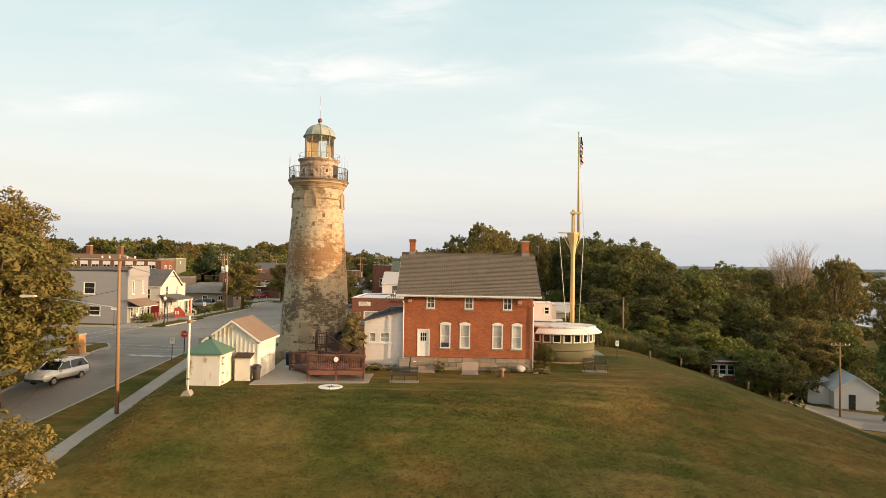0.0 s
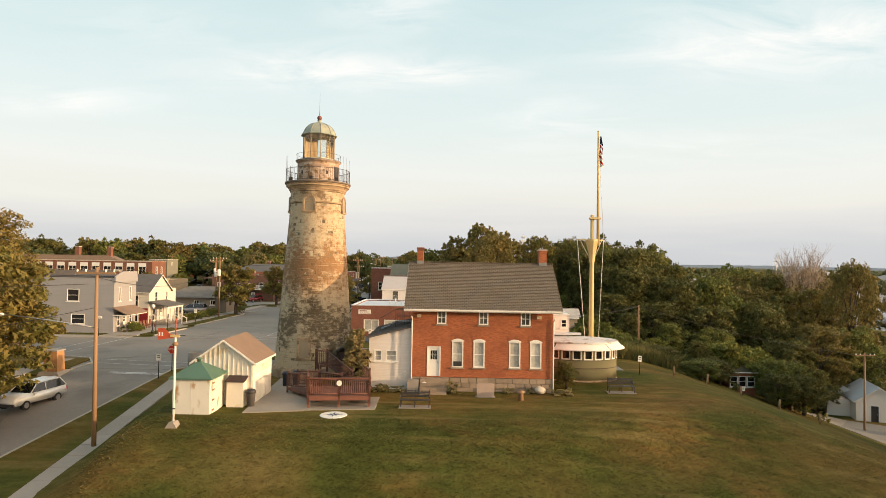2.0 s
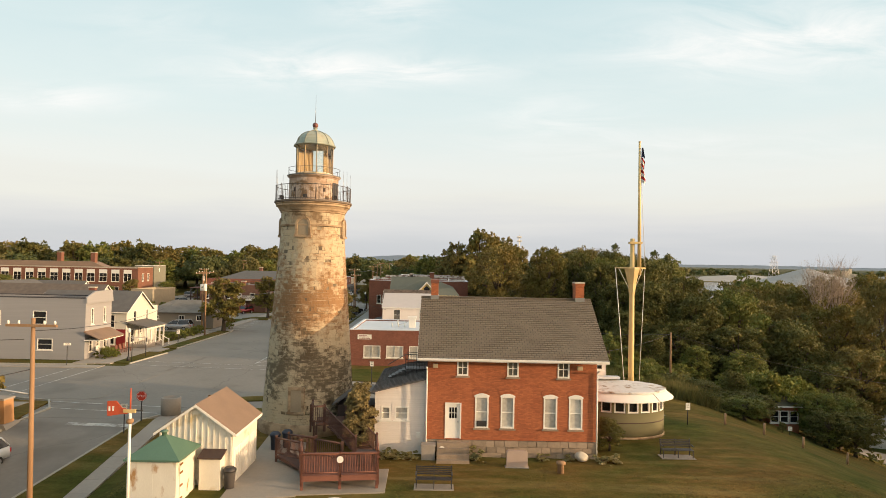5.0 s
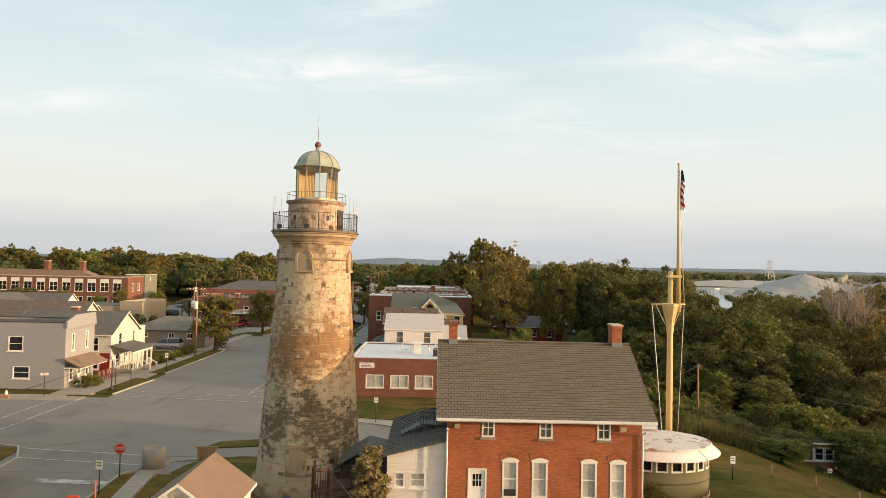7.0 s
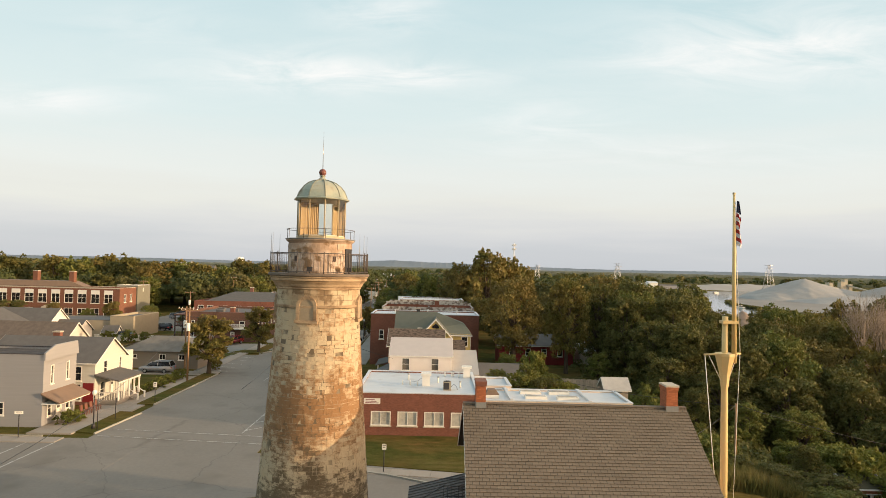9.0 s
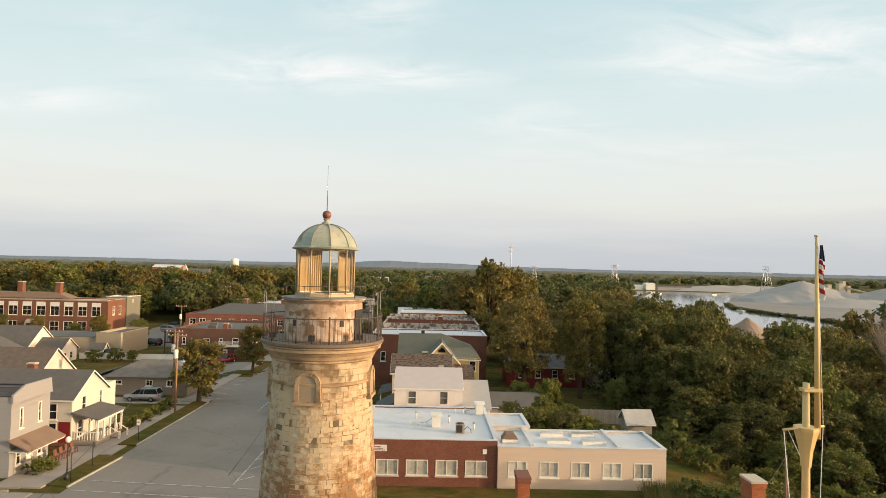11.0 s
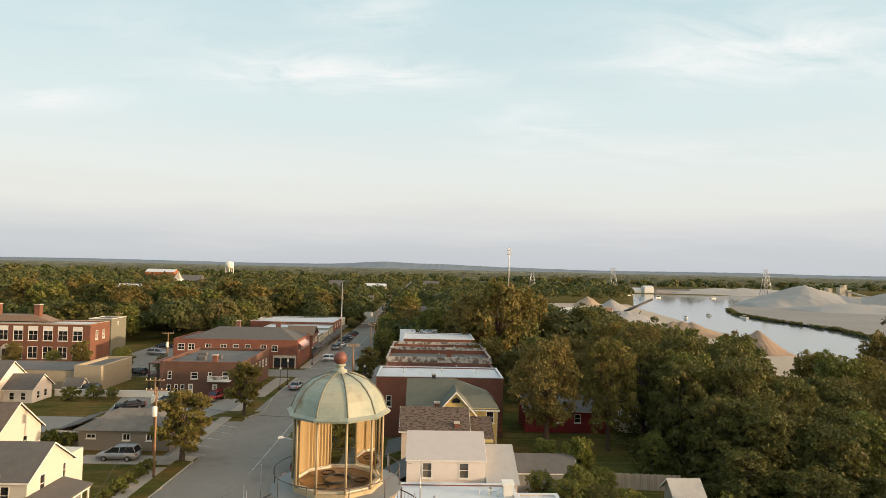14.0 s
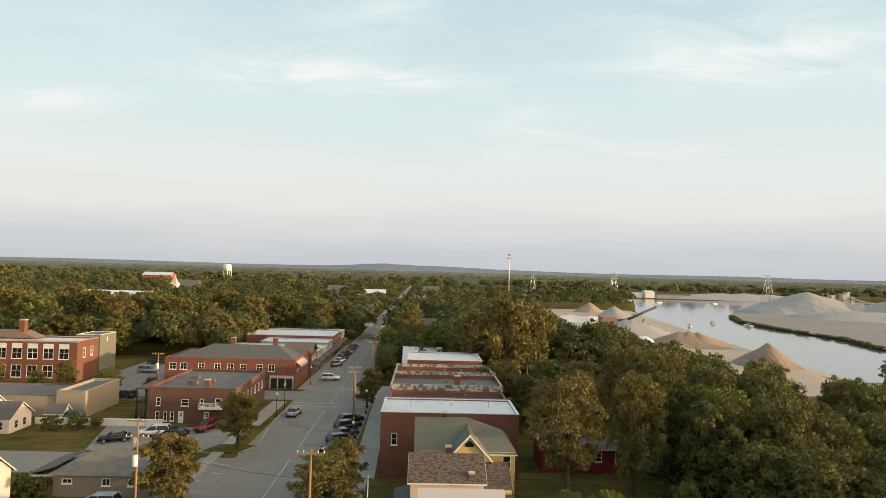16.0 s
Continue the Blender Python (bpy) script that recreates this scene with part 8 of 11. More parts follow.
plain_house("garden_shed", "small white garden shed", -71.3, 102.0, -68.6, 104.2, 0.2, 1.3, WHITE, ROOF_GREY, True, front=0, right=0)
tn = house("tan_flat_building", "long tan building with a dark flat roof", -101, 105.5, -71.6, 116, -1.4, 2.2, TAN_WALL, front=[(16.5, 17.7, -0.1, 1.3), (20.4, 21.6, -0.1, 1.3), (12.0, 13.2, -0.1, 1.3)], category="building")
flat_roof(tn, ROOF_DARK, 0.1, ROOF_DARK)
tn2 = house("tan_end_block", "plain tan block with a taller parapet", -71.5, 105.0, -66.5, 117, -1.4, 3.2, TAN_WALL, category="building")
flat_roof(tn2, ROOF_DARK, 0.4, TAN_WALL)
wl_ = thing("white_garden_wall", (-60, 100.2, -1.4), "low white painted garden wall", "garden wall")
part("wall", B(-12, -0.12, 0, 9, 0.12, 1.1), WHITE, wl_)
part("coping", B(-12.05, -0.17, 1.1, 9.05, 0.17, 1.18), WHITE, wl_)

mh = thing("low_brown_house", (-44.6, 72.4, -1.4), "low taupe bungalow with a hipped grey shingle roof", "house")
TAUPE = M("taupe_siding", (0.235, 0.20, 0.16), rough=0.8, var=0.06, stretch=(0.2, 0.2, 6))
M0, M1 = (-5.6, -3.8), (6.0, -3.8)
mw = [(1.0, 2.2, 1.5, 2.1), (5.6, 6.6, 1.3, 2.2), (8.6, 9.6, 1.3, 2.2)]
wall("wall", mh, M0, M1, 0, 2.7, mw, TAUPE)
for h in mw:
    window(mh, M0, M1, h, cols=2, rows=1)
wall("wall", mh, (6.0, -3.55), (6.0, 3.55), 0, 2.7, [(1.5, 2.5, 1.2, 2.2)], TAUPE)
wall("wall", mh, (-5.6, 3.55), (-5.6, -3.55), 0, 2.7, [], TAUPE)
wall("wall", mh, (6.0, 3.8), (-5.6, 3.8), 0, 2.7, [], TAUPE)
bm = bmesh.new()
e_ = [bm.verts.new(p) for p in ((-6.1, -4.4, 2.65), (6.5, -4.4, 2.65), (6.5, 4.4, 2.65), (-6.1, 4.4, 2.65))]
r_ = [bm.verts.new(p) for p in ((-2.4, 0, 4.6), (2.4, 0, 4.6))]
for f in ((e_[0], e_[1], r_[1], r_[0]), (e_[1], e_[2], r_[1]), (e_[2], e_[3], r_[0], r_[1]), (e_[3], e_[0], r_[0]), e_[::-1]):
    bm.faces.new(f)
part("roof", bm, M("weathered_grey_shingle", (0.16, 0.145, 0.125), rough=0.9, var=0.3, scale=1.0), mh)
part("shed_roof", PR([(-9.0, 2.2), (-5.7, 3.2), (-5.7, 3.32), (-9.0, 2.32)], "y", -3.4, 4.0), ROOF_GREY, mh)
part("fascia", B(-9.05, -3.5, 2.1, -5.65, -3.41, 2.35), WHITE, mh)
part("lean_to", B(-8.6, -3.2, 0, -5.62, 3.8, 2.2), TAUPE, mh)
strip("driveway", line(-48, 63.3, -48, 66.6, 2), line(-34.2, 63.3, -34.2, 66.6, 2), 0.05, 0.1, CONCRETE, "pale concrete driveway", "driveway", cross=6)

# ---------------------------------------------------------------- flats and shops along the east side
BRICK_FLATS = brick_material("dark_brown_brick", (0.135, 0.068, 0.046), (0.9, 1.0, 1.05))
ap_ = house("brick_flats", "brown-red brick flats with a flat roof and white balcony", -54.5, 102.5, -39.6, 122.0, -1.4, 4.7, BRICK_FLATS,
            front=[(1.4, 2.1, 1.6, 3.0), (5.6, 6.9, 1.6, 2.8), (1.3, 2.0, -1.0, 0.6), (2.7, 3.3, -1.0, 0.6), (3.8, 4.5, -1.0, 0.6), (8.8, 9.5, 1.6, 2.9), (11.4, 12.6, 1.6, 3.0)], right=rows_of(19, 7, 0.9, 1.6, 3.1), doors=[("front", 5.2, 6.1, -1.35, 0.7), ("front", 9.6, 10.5, -1.35, 0.7)], category="flats")
flat_roof(ap_, ROOF_DARK, 0.45, BRICK_BROWN)
X0, Y0, X1, Y1, h_ = ap_["box"]
bl = part("balcony", B(1.6, Y0 - 1.4, 2.75, 5.6, Y0 - 0.01, 2.9), WHITE, ap_)
part("balcony_rail", B(1.6, Y0 - 1.42, 3.75, 5.6, Y0 - 1.34, 3.83), WHITE, bl)
for k in range(20):
    part("baluster", B(1.65 + k * 0.2, Y0 - 1.4, 2.9, 1.72 + k * 0.2, Y0 - 1.36, 3.75), WHITE, bl)
part("side_porch", B(X0 - 3.6, Y0 + 3.0, 5.1, X0 - 0.01, Y0 + 11, 5.3), BRICK_BROWN, ap_)
for zz in (0.0, 2.7):
    part("porch_floor", B(X0 - 3.5, Y0 + 3.1, zz, X0 - 0.01, Y0 + 10.9, zz + 0.2), DECK_DARK, ap_)
    part("porch_rail", B(X0 - 3.5, Y0 + 3.1, zz + 1.0, X0 - 0.01, Y0 + 3.2, zz + 1.1), DECK, ap_)
    for k in range(12):
        part("baluster", B(X0 - 3.45 + k * 0.29, Y0 + 3.12, zz + 0.2, X0 - 3.38 + k * 0.29, Y0 + 3.17, zz + 1.0), DECK, ap_)
for k in range(3):
    part("porch_post", B(X0 - 3.5 + k * 1.6, Y0 + 3.1, 0, X0 - 3.3 + k * 1.6, Y0 + 3.3, 5.1), DECK_DARK, ap_)
for x_, y_ in ((-2.0, -4.0), (0.5, -2.0), (-3.5, 1.0)):
    part("roof_hatch", B(x_ - 0.8, y_ - 0.6, h_ - 0.45, x_ + 0.8, y_ + 0.6, h_ + 0.25), ROOF_DARK, ap_)
chimney(ap_, 1.3, -6.0, h_ - 0.4, h_ + 0.9, 0.9, 0.7)

b2 = house("corner_brick_shops", "long red brick shops with a dark hipped roof", -65.0, 134.0, -36.0, 150.0, -1.4, 5.2, BRICK_SHOP,
           front=[(1.0, 2.6, 2.5, 4.0), (3.4, 5.0, 2.5, 4.0), (7.4, 8.8, 2.5, 4.0), (11.0, 12.4, 2.5, 4.0), (13.9, 15.3, 2.5, 4.0), (16.7, 18.1, 2.5, 4.0), (20.4, 21.8, 2.5, 4.0), (23.0, 24.4, 2.5, 4.0)], right=rows_of(15.5, 5, 1.2, 2.5, 4.0), category="shop", cols=2, sill=WHITE)
X0, Y0, X1, Y1, h_ = b2["box"]
bm = bmesh.new()
e_ = [bm.verts.new(p) for p in ((X0 + 2.5, Y0 + 0.4, h_ - 0.1), (X1 - 0.3, Y0 + 0.4, h_ - 0.1), (X1 - 0.3, Y1 - 0.4, h_ - 0.1), (X0 + 2.5, Y1 - 0.4, h_ - 0.1))]
r_ = [bm.verts.new(p) for p in ((X0 + 8, 0, h_ + 2.2), (X1 - 6, 0, h_ + 2.2))]
for f in ((e_[0], e_[1], r_[1], r_[0]), (e_[1], e_[2], r_[1]), (e_[2], e_[3], r_[0], r_[1]), (e_[3], e_[0], r_[0]), e_[::-1]):
    bm.faces.new(f)
part("roof", bm, ROOF_GREY, b2)
part("flat_roof", B(X0 + 0.3, Y0 + 0.3, h_ - 0.5, X1 - 0.3, Y1 - 0.3, h_ - 0.3), ROOF_DARK, b2)
chimney(b2, -3.5, 5.5, h_ + 0.6, h_ + 3.2, 0.9, 0.9, BRICK_BROWN)
chimney(b2, 6.5, 6.5, h_ + 0.6, h_ + 3.2, 1.1, 1.0, BRICK_BROWN)
part("shopfront", B(X1 - 5.4, Y0 - 0.06, 0.2, X1 - 0.6, Y0 - 0.005, 2.4), PANE_DARK, b2)
part("shopfront_frame", B(X1 - 5.6, Y0 - 0.12, 2.4, X1 - 0.2, Y0 - 0.005, 3.0), BEIGE_STONE, b2)
for k in range(4):
    part("column", B(X1 - 5.6 + k * 1.7, Y0 - 0.14, 0, X1 - 5.35 + k * 1.7, Y0 - 0.061, 2.4), BEIGE_STONE, b2)
RED_WHITE = (RED_BRIGHT, WHITE)
for k in range(10):
    part("awning_stripe", PR([(X1 + 0.01, 5.9), (X1 + 1.2, 5.0), (X1 + 1.2, 5.08), (X1 + 0.01, 5.98)], "y", Y0 + 0.6 + k * 0.8, Y0 + 1.4 + k * 0.8), RED_WHITE[k % 2], b2)
low = house("low_front_shop", "low brick shop front with a white roof", -58.0, 131.0, -50.0, 133.9, -1.4, 1.8, BRICK_DARK, category="shop")
flat_roof(low, ROOF_WHITE, 0.1, WHITE)
TEAL = M("dull_green_stucco", (0.22, 0.24, 0.19), rough=0.8, var=0.15)
for y0_, y1_, x0_, z1_, m_, r_m, lab in ((150.2, 158, -50, 4.6, BRICK_BROWN, ROOF_BROWN, "brown shop with a steep brown roof"), (158.2, 167, -60, 3.8, TEAL, ROOF_WHITE, "dull green shop with a white roof"),
                                         (167.2, 176, -62, 3.4, BEIGE_STONE, ROOF_WHITE, "beige shop with a white roof"), (176.2, 186, -55, 4.0, TEAL, ROOF_WHITE, "grey-green shop with a flat roof"),
                                         (186.2, 205, -62, 4.8, BRICK_DARK, ROOF_WHITE, "red brick shop with a pale end wall"), (205.2, 214, -60, 4.2, BEIGE_STONE, ROOF_WHITE, "pale shop at the end of the row")):
    sb = house("shop_block", lab, x0_, y0_, -35.4, y1_, -1.4, z1_, m_, front=[], right=rows_of(y1_ - y0_ - 0.5, 3, 1.1, z1_ - 2.0, z1_ - 0.8), category="shop", group="shops along the street")
    X0, Y0, X1, Y1, h_ = sb["box"]
    flat_roof(sb, ROOF_DARK if r_m is ROOF_BROWN else r_m, 0.15, r_m)
    part("shopfront", B(X1 + 0.005, Y0 + 0.5, 0.3, X1 + 0.05, Y1 - 0.5, 2.5), PANE_DARK, sb)
    if r_m is ROOF_BROWN:
        gable_roof(sb, X1 - 7, X1, Y0, Y1, h_, h_ + 2.0, 0.3, ROOF_TAN, True)
    part("awning", PR([(X1 + 0.01, 3.1), (X1 + 1.4, 2.6), (X1 + 1.4, 2.68), (X1 + 0.01, 3.2)], "y", Y0 + 0.5, Y1 - 0.5), ROOF_GREY, sb)

BRICK_SCHOOL = brick_material("orange_brown_brick", (0.195, 0.080, 0.046), (0.85, 0.95, 1.0))
sc = house("school_building", "long red brick school with tall white window bays", -148.0, 137.0, -86.0, 146.0, -1.4, 7.7, BRICK_SCHOOL,
           front=[(60.2 - i * 3.5 - 2.3, 60.2 - i * 3.5, 3.6, 6.4) for i in range(16)] + [(60.2 - i * 3.5 - 2.3, 60.2 - i * 3.5, -0.6, 2.2) for i in range(16) if i != 5], right=rows_of(8.5, 2, 1.1, 3.8, 6.0), category="school", cols=2, rows=2, sill=WHITE)
flat_roof(sc, ROOF_WHITE, 0.3, BEIGE_STONE)
X0, Y0, X1, Y1, h_ = sc["box"]
for i in range(16):
    u0_ = X0 + 60.2 - i * 3.5 - 2.3
    part("window_panel", B(u0_, Y0 - 0.03, 7.35, u0_ + 2.3, Y0 + 0.02, 8.45), WHITE, sc)
part("frieze", B(X0, Y0 - 0.05, 8.9, X1, Y0 - 0.005, 9.15), BEIGE_STONE, sc)
part("entrance_arch", PR([(10.1, 0), (12.9, 0), (12.9, 3.0), (12.3, 3.9), (11.5, 4.2), (10.7, 3.9), (10.1, 3.0)], "y", Y0 - 0.3, Y0 - 0.01), BEIGE_STONE, sc)
part("entrance_door", B(10.7, Y0 - 0.34, 0, 12.3, Y0 - 0.31, 3.0), DECK_DARK, sc)
chimney(sc, X1 - 15.8, 1.0, h_ - 1, h_ + 4.2, 1.3, 1.3, BRICK_SCHOOL)
chimney(sc, X1 - 26.0, 1.5, h_ - 1, h_ + 4.2, 1.3, 1.3, BRICK_SCHOOL)
part("rear_roof", PR([(X0 + 10, h_), (X1 - 12, h_), (X1 - 16, h_ + 1.5), (X0 + 14, h_ + 1.5)], "y", 0, 4), ROOF_TAN, sc)
an2 = house("school_annex", "olive-grey annex behind the school", -91.5, 146.3, -85.8, 154, -1.4, 8.2, M("olive_grey_siding", (0.17, 0.165, 0.125), rough=0.8, var=0.1), front=rows_of(5.8, 2, 1.0, 4.6, 6.2) + rows_of(5.8, 2, 1.0, 1.0, 2.6), category="school")
flat_roof(an2, ROOF_DARK, 0.1, WHITE)

# ---------------------------------------------------------------- the lower road, bluff houses and gardens
lower = thing("white_cottage", (59.5, 38.5, -11.2), "small white cottage with a pale grey gabled roof", "cottage", turn=-18)
wall("wall", lower, (-2.6, -3.5), (2.6, -3.5), 0, 2.6, [(1.6, 2.6, 0.0, 2.1)], WHITE_SIDING)
door(lower, (-2.6, -3.5), (2.6, -3.5), (1.6, 2.6, 0.0, 2.1), IRON, lights=False)
wall("wall", lower, (2.6, -3.25), (2.6, 3.25), 0, 2.6, [], WHITE_SIDING)
wall("wall", lower, (-2.6, 3.25), (-2.6, -3.25), 0, 2.6, [], WHITE_SIDING)
wall("wall", lower, (2.6, 3.5), (-2.6, 3.5), 0, 2.6, [], WHITE_SIDING)
gable_wall(lower, -3.5, -2.6, 2.6, 2.6, 4.4, "y", WHITE_SIDING, 0.2, 1)
gable_roof(lower, -2.6, 2.6, -3.5, 3.5, 2.6, 4.4, 0.3, M("pale_grey_roof", (0.36, 0.36, 0.36), rough=0.8, var=0.08), False, 0.1, trim=WHITE)
part("wing_roof", PR([(-5.6, 2.2), (-2.7, 3.5), (-2.7, 3.6), (-5.6, 2.3)], "y", -1.5, 4.0), M("pale_grey_metal", (0.34, 0.35, 0.36), rough=0.6), lower)
part("wing", B(-5.3, -1.2, 0, -2.61, 3.8, 2.25), WHITE_SIDING, lower)
strip("road_lower", [(45.5, 39.0), (47.3, 34.0), (48.8, 29.0), (52.0, 24.8), (60.0, 20.5), (74.0, 16.0), (150.0, 2.0)], [(48.5, 42.0), (51.0, 38.6), (54.5, 35.6), (58.5, 32.6), (66.0, 29.0), (80.0, 25.0), (150.0, 13.0)], 0.07, 0.1, ASPHALT,
      "pale asphalt road below the bluff", "road", cross=6, level=ground_level)
CABIN_RED = M("weathered_red_boards", (0.30, 0.105, 0.05), rough=0.85, var=0.2, scale=0.8)
# cabin roof coloured dark so that it hardly shows among the trees
rd = plain_house("red_cabin", "red-brown cabin half hidden by trees", 36.1, 28.6, 39.2, 31.4, -3.85, -3.2, CABIN_RED, M("dark_cabin_roof", (0.06, 0.055, 0.03), rough=0.9), True, z0=-7.6, front=3)
rb = plain_house("red_barn", "long red barn behind the trees", 9.5, 80.5, 22.6, 87, 2.0, 3.6, RED_PAINT, ROOF_GREY, True, front=4)
plain_house("white_garage", "white garage under the trees", 24.0, 81, 31, 85.5, 1.2, 2.4, WHITE_SIDING, ROOF_WHITE, True, front=1)
fe = thing("board_fence", (17.0, 57.4, -1.4), "weathered grey board fence", "fence")
GREYWOOD = M("silvered_boards", (0.34, 0.29, 0.23), rough=0.85, var=0.15, each=0.12)
for k in range(46):
    part("board", B(-5.6 + k * 0.25, -0.02 - 0.02 * k, 0, -5.37 + k * 0.25, 0.02 - 0.02 * k, 1.75 + 0.04 * (k % 3)), GREYWOOD, fe)
for k in range(6):
    part("fence_post", B(-5.6 + k * 2.3, 0.03 - 0.2 * k, 0, -5.48 + k * 2.3, 0.15 - 0.2 * k, 1.8), GREYWOOD, fe)
plain_house("garden_hut", "small grey garden hut", 20.0, 50.6, 22.8, 53.4, 0.4, 1.5, GREYWOOD, M("pale_roof", (0.4, 0.38, 0.35)), True, front=0, right=0)

# ---------------------------------------------------------------- river, banks and works beyond
wt = bmesh.new()
vs = [wt.verts.new(p) for p in ((150, -900, -12.0), (1400, -900, -12.0), (1400, 1060, -12.0), (150, 1060, -12.0))]
wt.faces.new(vs)
tagged(part("water", wt, WATER), "calm pale grey river", "river", kind="structure")


def pile(name, x, y, rx, ry, h, material, label, z=-11.4, seed=1, ridge=0.0, cones=()):
    """A tipped heap: straight flanks at the angle of rest, run-off grooves, and further cones leaning on it."""
    n, m = 72, 44
    tops = [(0.0, 0.0, 1.0)] + [(-ridge * 0.6, 0.05, 0.97), (ridge * 0.6, -0.05, 0.94)] * (ridge > 0) + list(cones)
    verts, faces = [], []
    for j in range(m + 1):
        for i in range(n + 1):
            u, v = 2.2 * i / n - 1.1, 2.2 * j / m - 1.1
            e = 0.10 * noise.noise(Vector((u * 2.2, v * 2.2, seed * 7.3))) + 0.035 * noise.noise(Vector((u * 9, v * 9, seed)))
            q = max(t * (1 - math.hypot(u - cu, v - cv) / (0.45 + 0.55 * t)) for cu, cv, t in tops) + e * 0.8
            q = min(q, 0.93 + 0.07 * q, 2.2 * (1.07 - max(abs(u), abs(v))) - 0.06)
            a = math.atan2(v, u)
            groove = 0.025 * noise.noise(Vector((math.cos(a) * 7, math.sin(a) * 7, seed + 2.0))) * min(1, 3 * max(q, 0)) * (1 - q)
            verts.append((rx * u, ry * v, h * max(q + groove, -0.06)))
    w = n + 1
    for j in range(m):
        for i in range(n):
            k = j * w + i
            if max(verts[q_][2] for q_ in (k, k + 1, k + w, k + w + 1)) > -0.05 * h:
                faces.append((k, k + 1, k + w + 1, k + w))
    me = bpy.data.meshes.new(name)
    me.from_pydata(verts, [], faces)
    me.polygons.foreach_set("use_smooth", [True] * len(faces))
    me.materials.append(material)
    ob = new(name, me)
    ob.location = (x, y, z + 0.25)
    tagged(ob, label, "stockpile", "stockpiles by the river")


GREY2 = M("pale_limestone_chips", (0.30, 0.285, 0.265), rough=0.95, var=0.12, scale=0.03, fine=0.4)
pile("stockpile", 430, 676, 72, 60, 25.0, SAND_GREY, "huge grey aggregate stockpile on the far bank", seed=1, ridge=0.10, cones=((0.42, -0.30, 0.58), (-0.45, -0.15, 0.50), (0.62, 0.05, 0.42)))
pile("stockpile", 452, 600, 72, 55, 8, SAND_GREY, "broad pale grey stockpile on the far bank", seed=2, ridge=0.45)
pile("stockpile", 520, 640, 78, 74, 21, GREY2, "tall pale limestone stockpile on the far bank", seed=3, ridge=0.2)
pile("stockpile", 640, 600, 100, 60, 13, SAND_TAN, "tan stockpile on the far bank", seed=4, ridge=0.3)
pile("stockpile", 143, 258, 14, 14, 9.8, M("red_brown_sand", (0.245, 0.178, 0.130), rough=0.95, var=0.15, scale=0.1, fine=0.8), "steep red-brown sand stockpile by the river", seed=5)
pile("stockpile", 138, 326, 20, 16, 8.0, M("brown_sand", (0.26, 0.19, 0.13), rough=0.95, var=0.12, scale=0.05, fine=0.5), "broad brown sand stockpile", seed=6, ridge=0.4)
pile("stockpile", 128, 388, 24, 18, 9, SAND_GREY, "grey gravel stockpile by the dock", seed=7, ridge=0.25)
pile("stockpile", 158, 600, 16, 14, 9.5, SAND_TAN, "tan sand stockpile in the dock yard", seed=8)
pile("stockpile", 166, 545, 18, 15, 9.5, GREY2, "pale limestone stockpile in the dock yard", seed=9)
pile("stockpile", 110, 476, 36, 13, 5.5, M("white_limestone", (0.55, 0.53, 0.49), rough=0.95, var=0.08, scale=0.05, fine=0.5), "long low white limestone stockpile in the dock yard", seed=11, ridge=0.7)
pile("stockpile", 560, 1060, 130, 45, 12, SAND_GREY, "far grey stockpile across the river", seed=10, ridge=0.5)
strip("yard_sand", [(84, 190)] + line(60, 225, 62, 640, 23), [(152, 190)] + line(155, 225, 212, 640, 23), 0.0, 0.3, SAND_PALE, "pale sandy dock yard by the river", "yard", cross=10,
      level=lambda x, y: -11.0 if in_river(x, y) < -2 else -11.6)
fb_y = [330 + 26 * k for k in range(18)]
strip("yard_far_bank", [(along(RIVER_R, y) + 1, y) for y in fb_y], [(780, y) for y in fb_y], 0.0, 0.3, M("grey_yard", (0.20, 0.195, 0.185), rough=0.95, var=0.15, scale=0.02, fine=0.3), "grey gravel works yard on the far bank", "yard", cross=12, level=lambda x, y: -10.9)
strip("yard_far_shore", line(345, 1025, 345, 1090, 3), line(900, 1015, 900, 1090, 3), 0.0, 0.3, GRAVEL, "pale works yard across the river", "yard", cross=8, level=lambda x, y: -10.9)
pw = thing("aggregate_plant", (515, 740, -11), "tan aggregate plant with silos and conveyors", "works")
PLANT = M("pale_buff_concrete", (0.50, 0.44, 0.33), rough=0.9, var=0.15, scale=0.1, fine=0.6)
for x, y, w, d, h in ((-26, 2, 9, 9, 17), (-15, 0, 5, 8, 19.5), (-9, 3, 8, 9, 14), (0, 0, 4.5, 7, 21), (5.2, 1, 4, 7, 24), (10, 0, 4.5, 8, 18), (-34, 4, 7, 9, 12), (16, 3, 12, 9, 9)):
    part("tower_block", B(x, y, 0, x + w, y + d, h), PLANT, pw)
    part("parapet", B(x - 0.3, y - 0.3, h, x + w + 0.3, y + d + 0.3, h + 0.7), PLANT, pw)
part("conveyor_gallery", T((-30, 1, 11), (-62, -30, 3), 1.3, 1.2, 6), PLANT, pw)
part("conveyor_gallery", T((8, 1, 17), (44, -26, 5), 1.3, 1.2, 6), PLANT, pw)
for k in range(4):
    part("trestle", T((-36 - 8 * k, -5 - 8 * k, 0), (-36 - 8 * k, -5 - 8 * k, 9.4 - 2 * k), 0.5, n=5), IRON, pw)
for x, y, h, r in ((575, 730, 15, 3), (583, 728, 15, 3)):
    s_ = thing("storage_silo", (x, y, -11), "pale concrete storage silo", "silo", "silos at the works")
    part("drum", L([(r, 0), (r, h), (r * 0.5, h + 1.5), (0, h + 1.7)], 18), PLANT, s_)
tallst = thing("concrete_stack", (590, 700, -11), "tall square dark concrete stack", "stack")
part("shaft", B(-4, -4, 0, 4, 4, 40), GREY_SIDING, tallst)
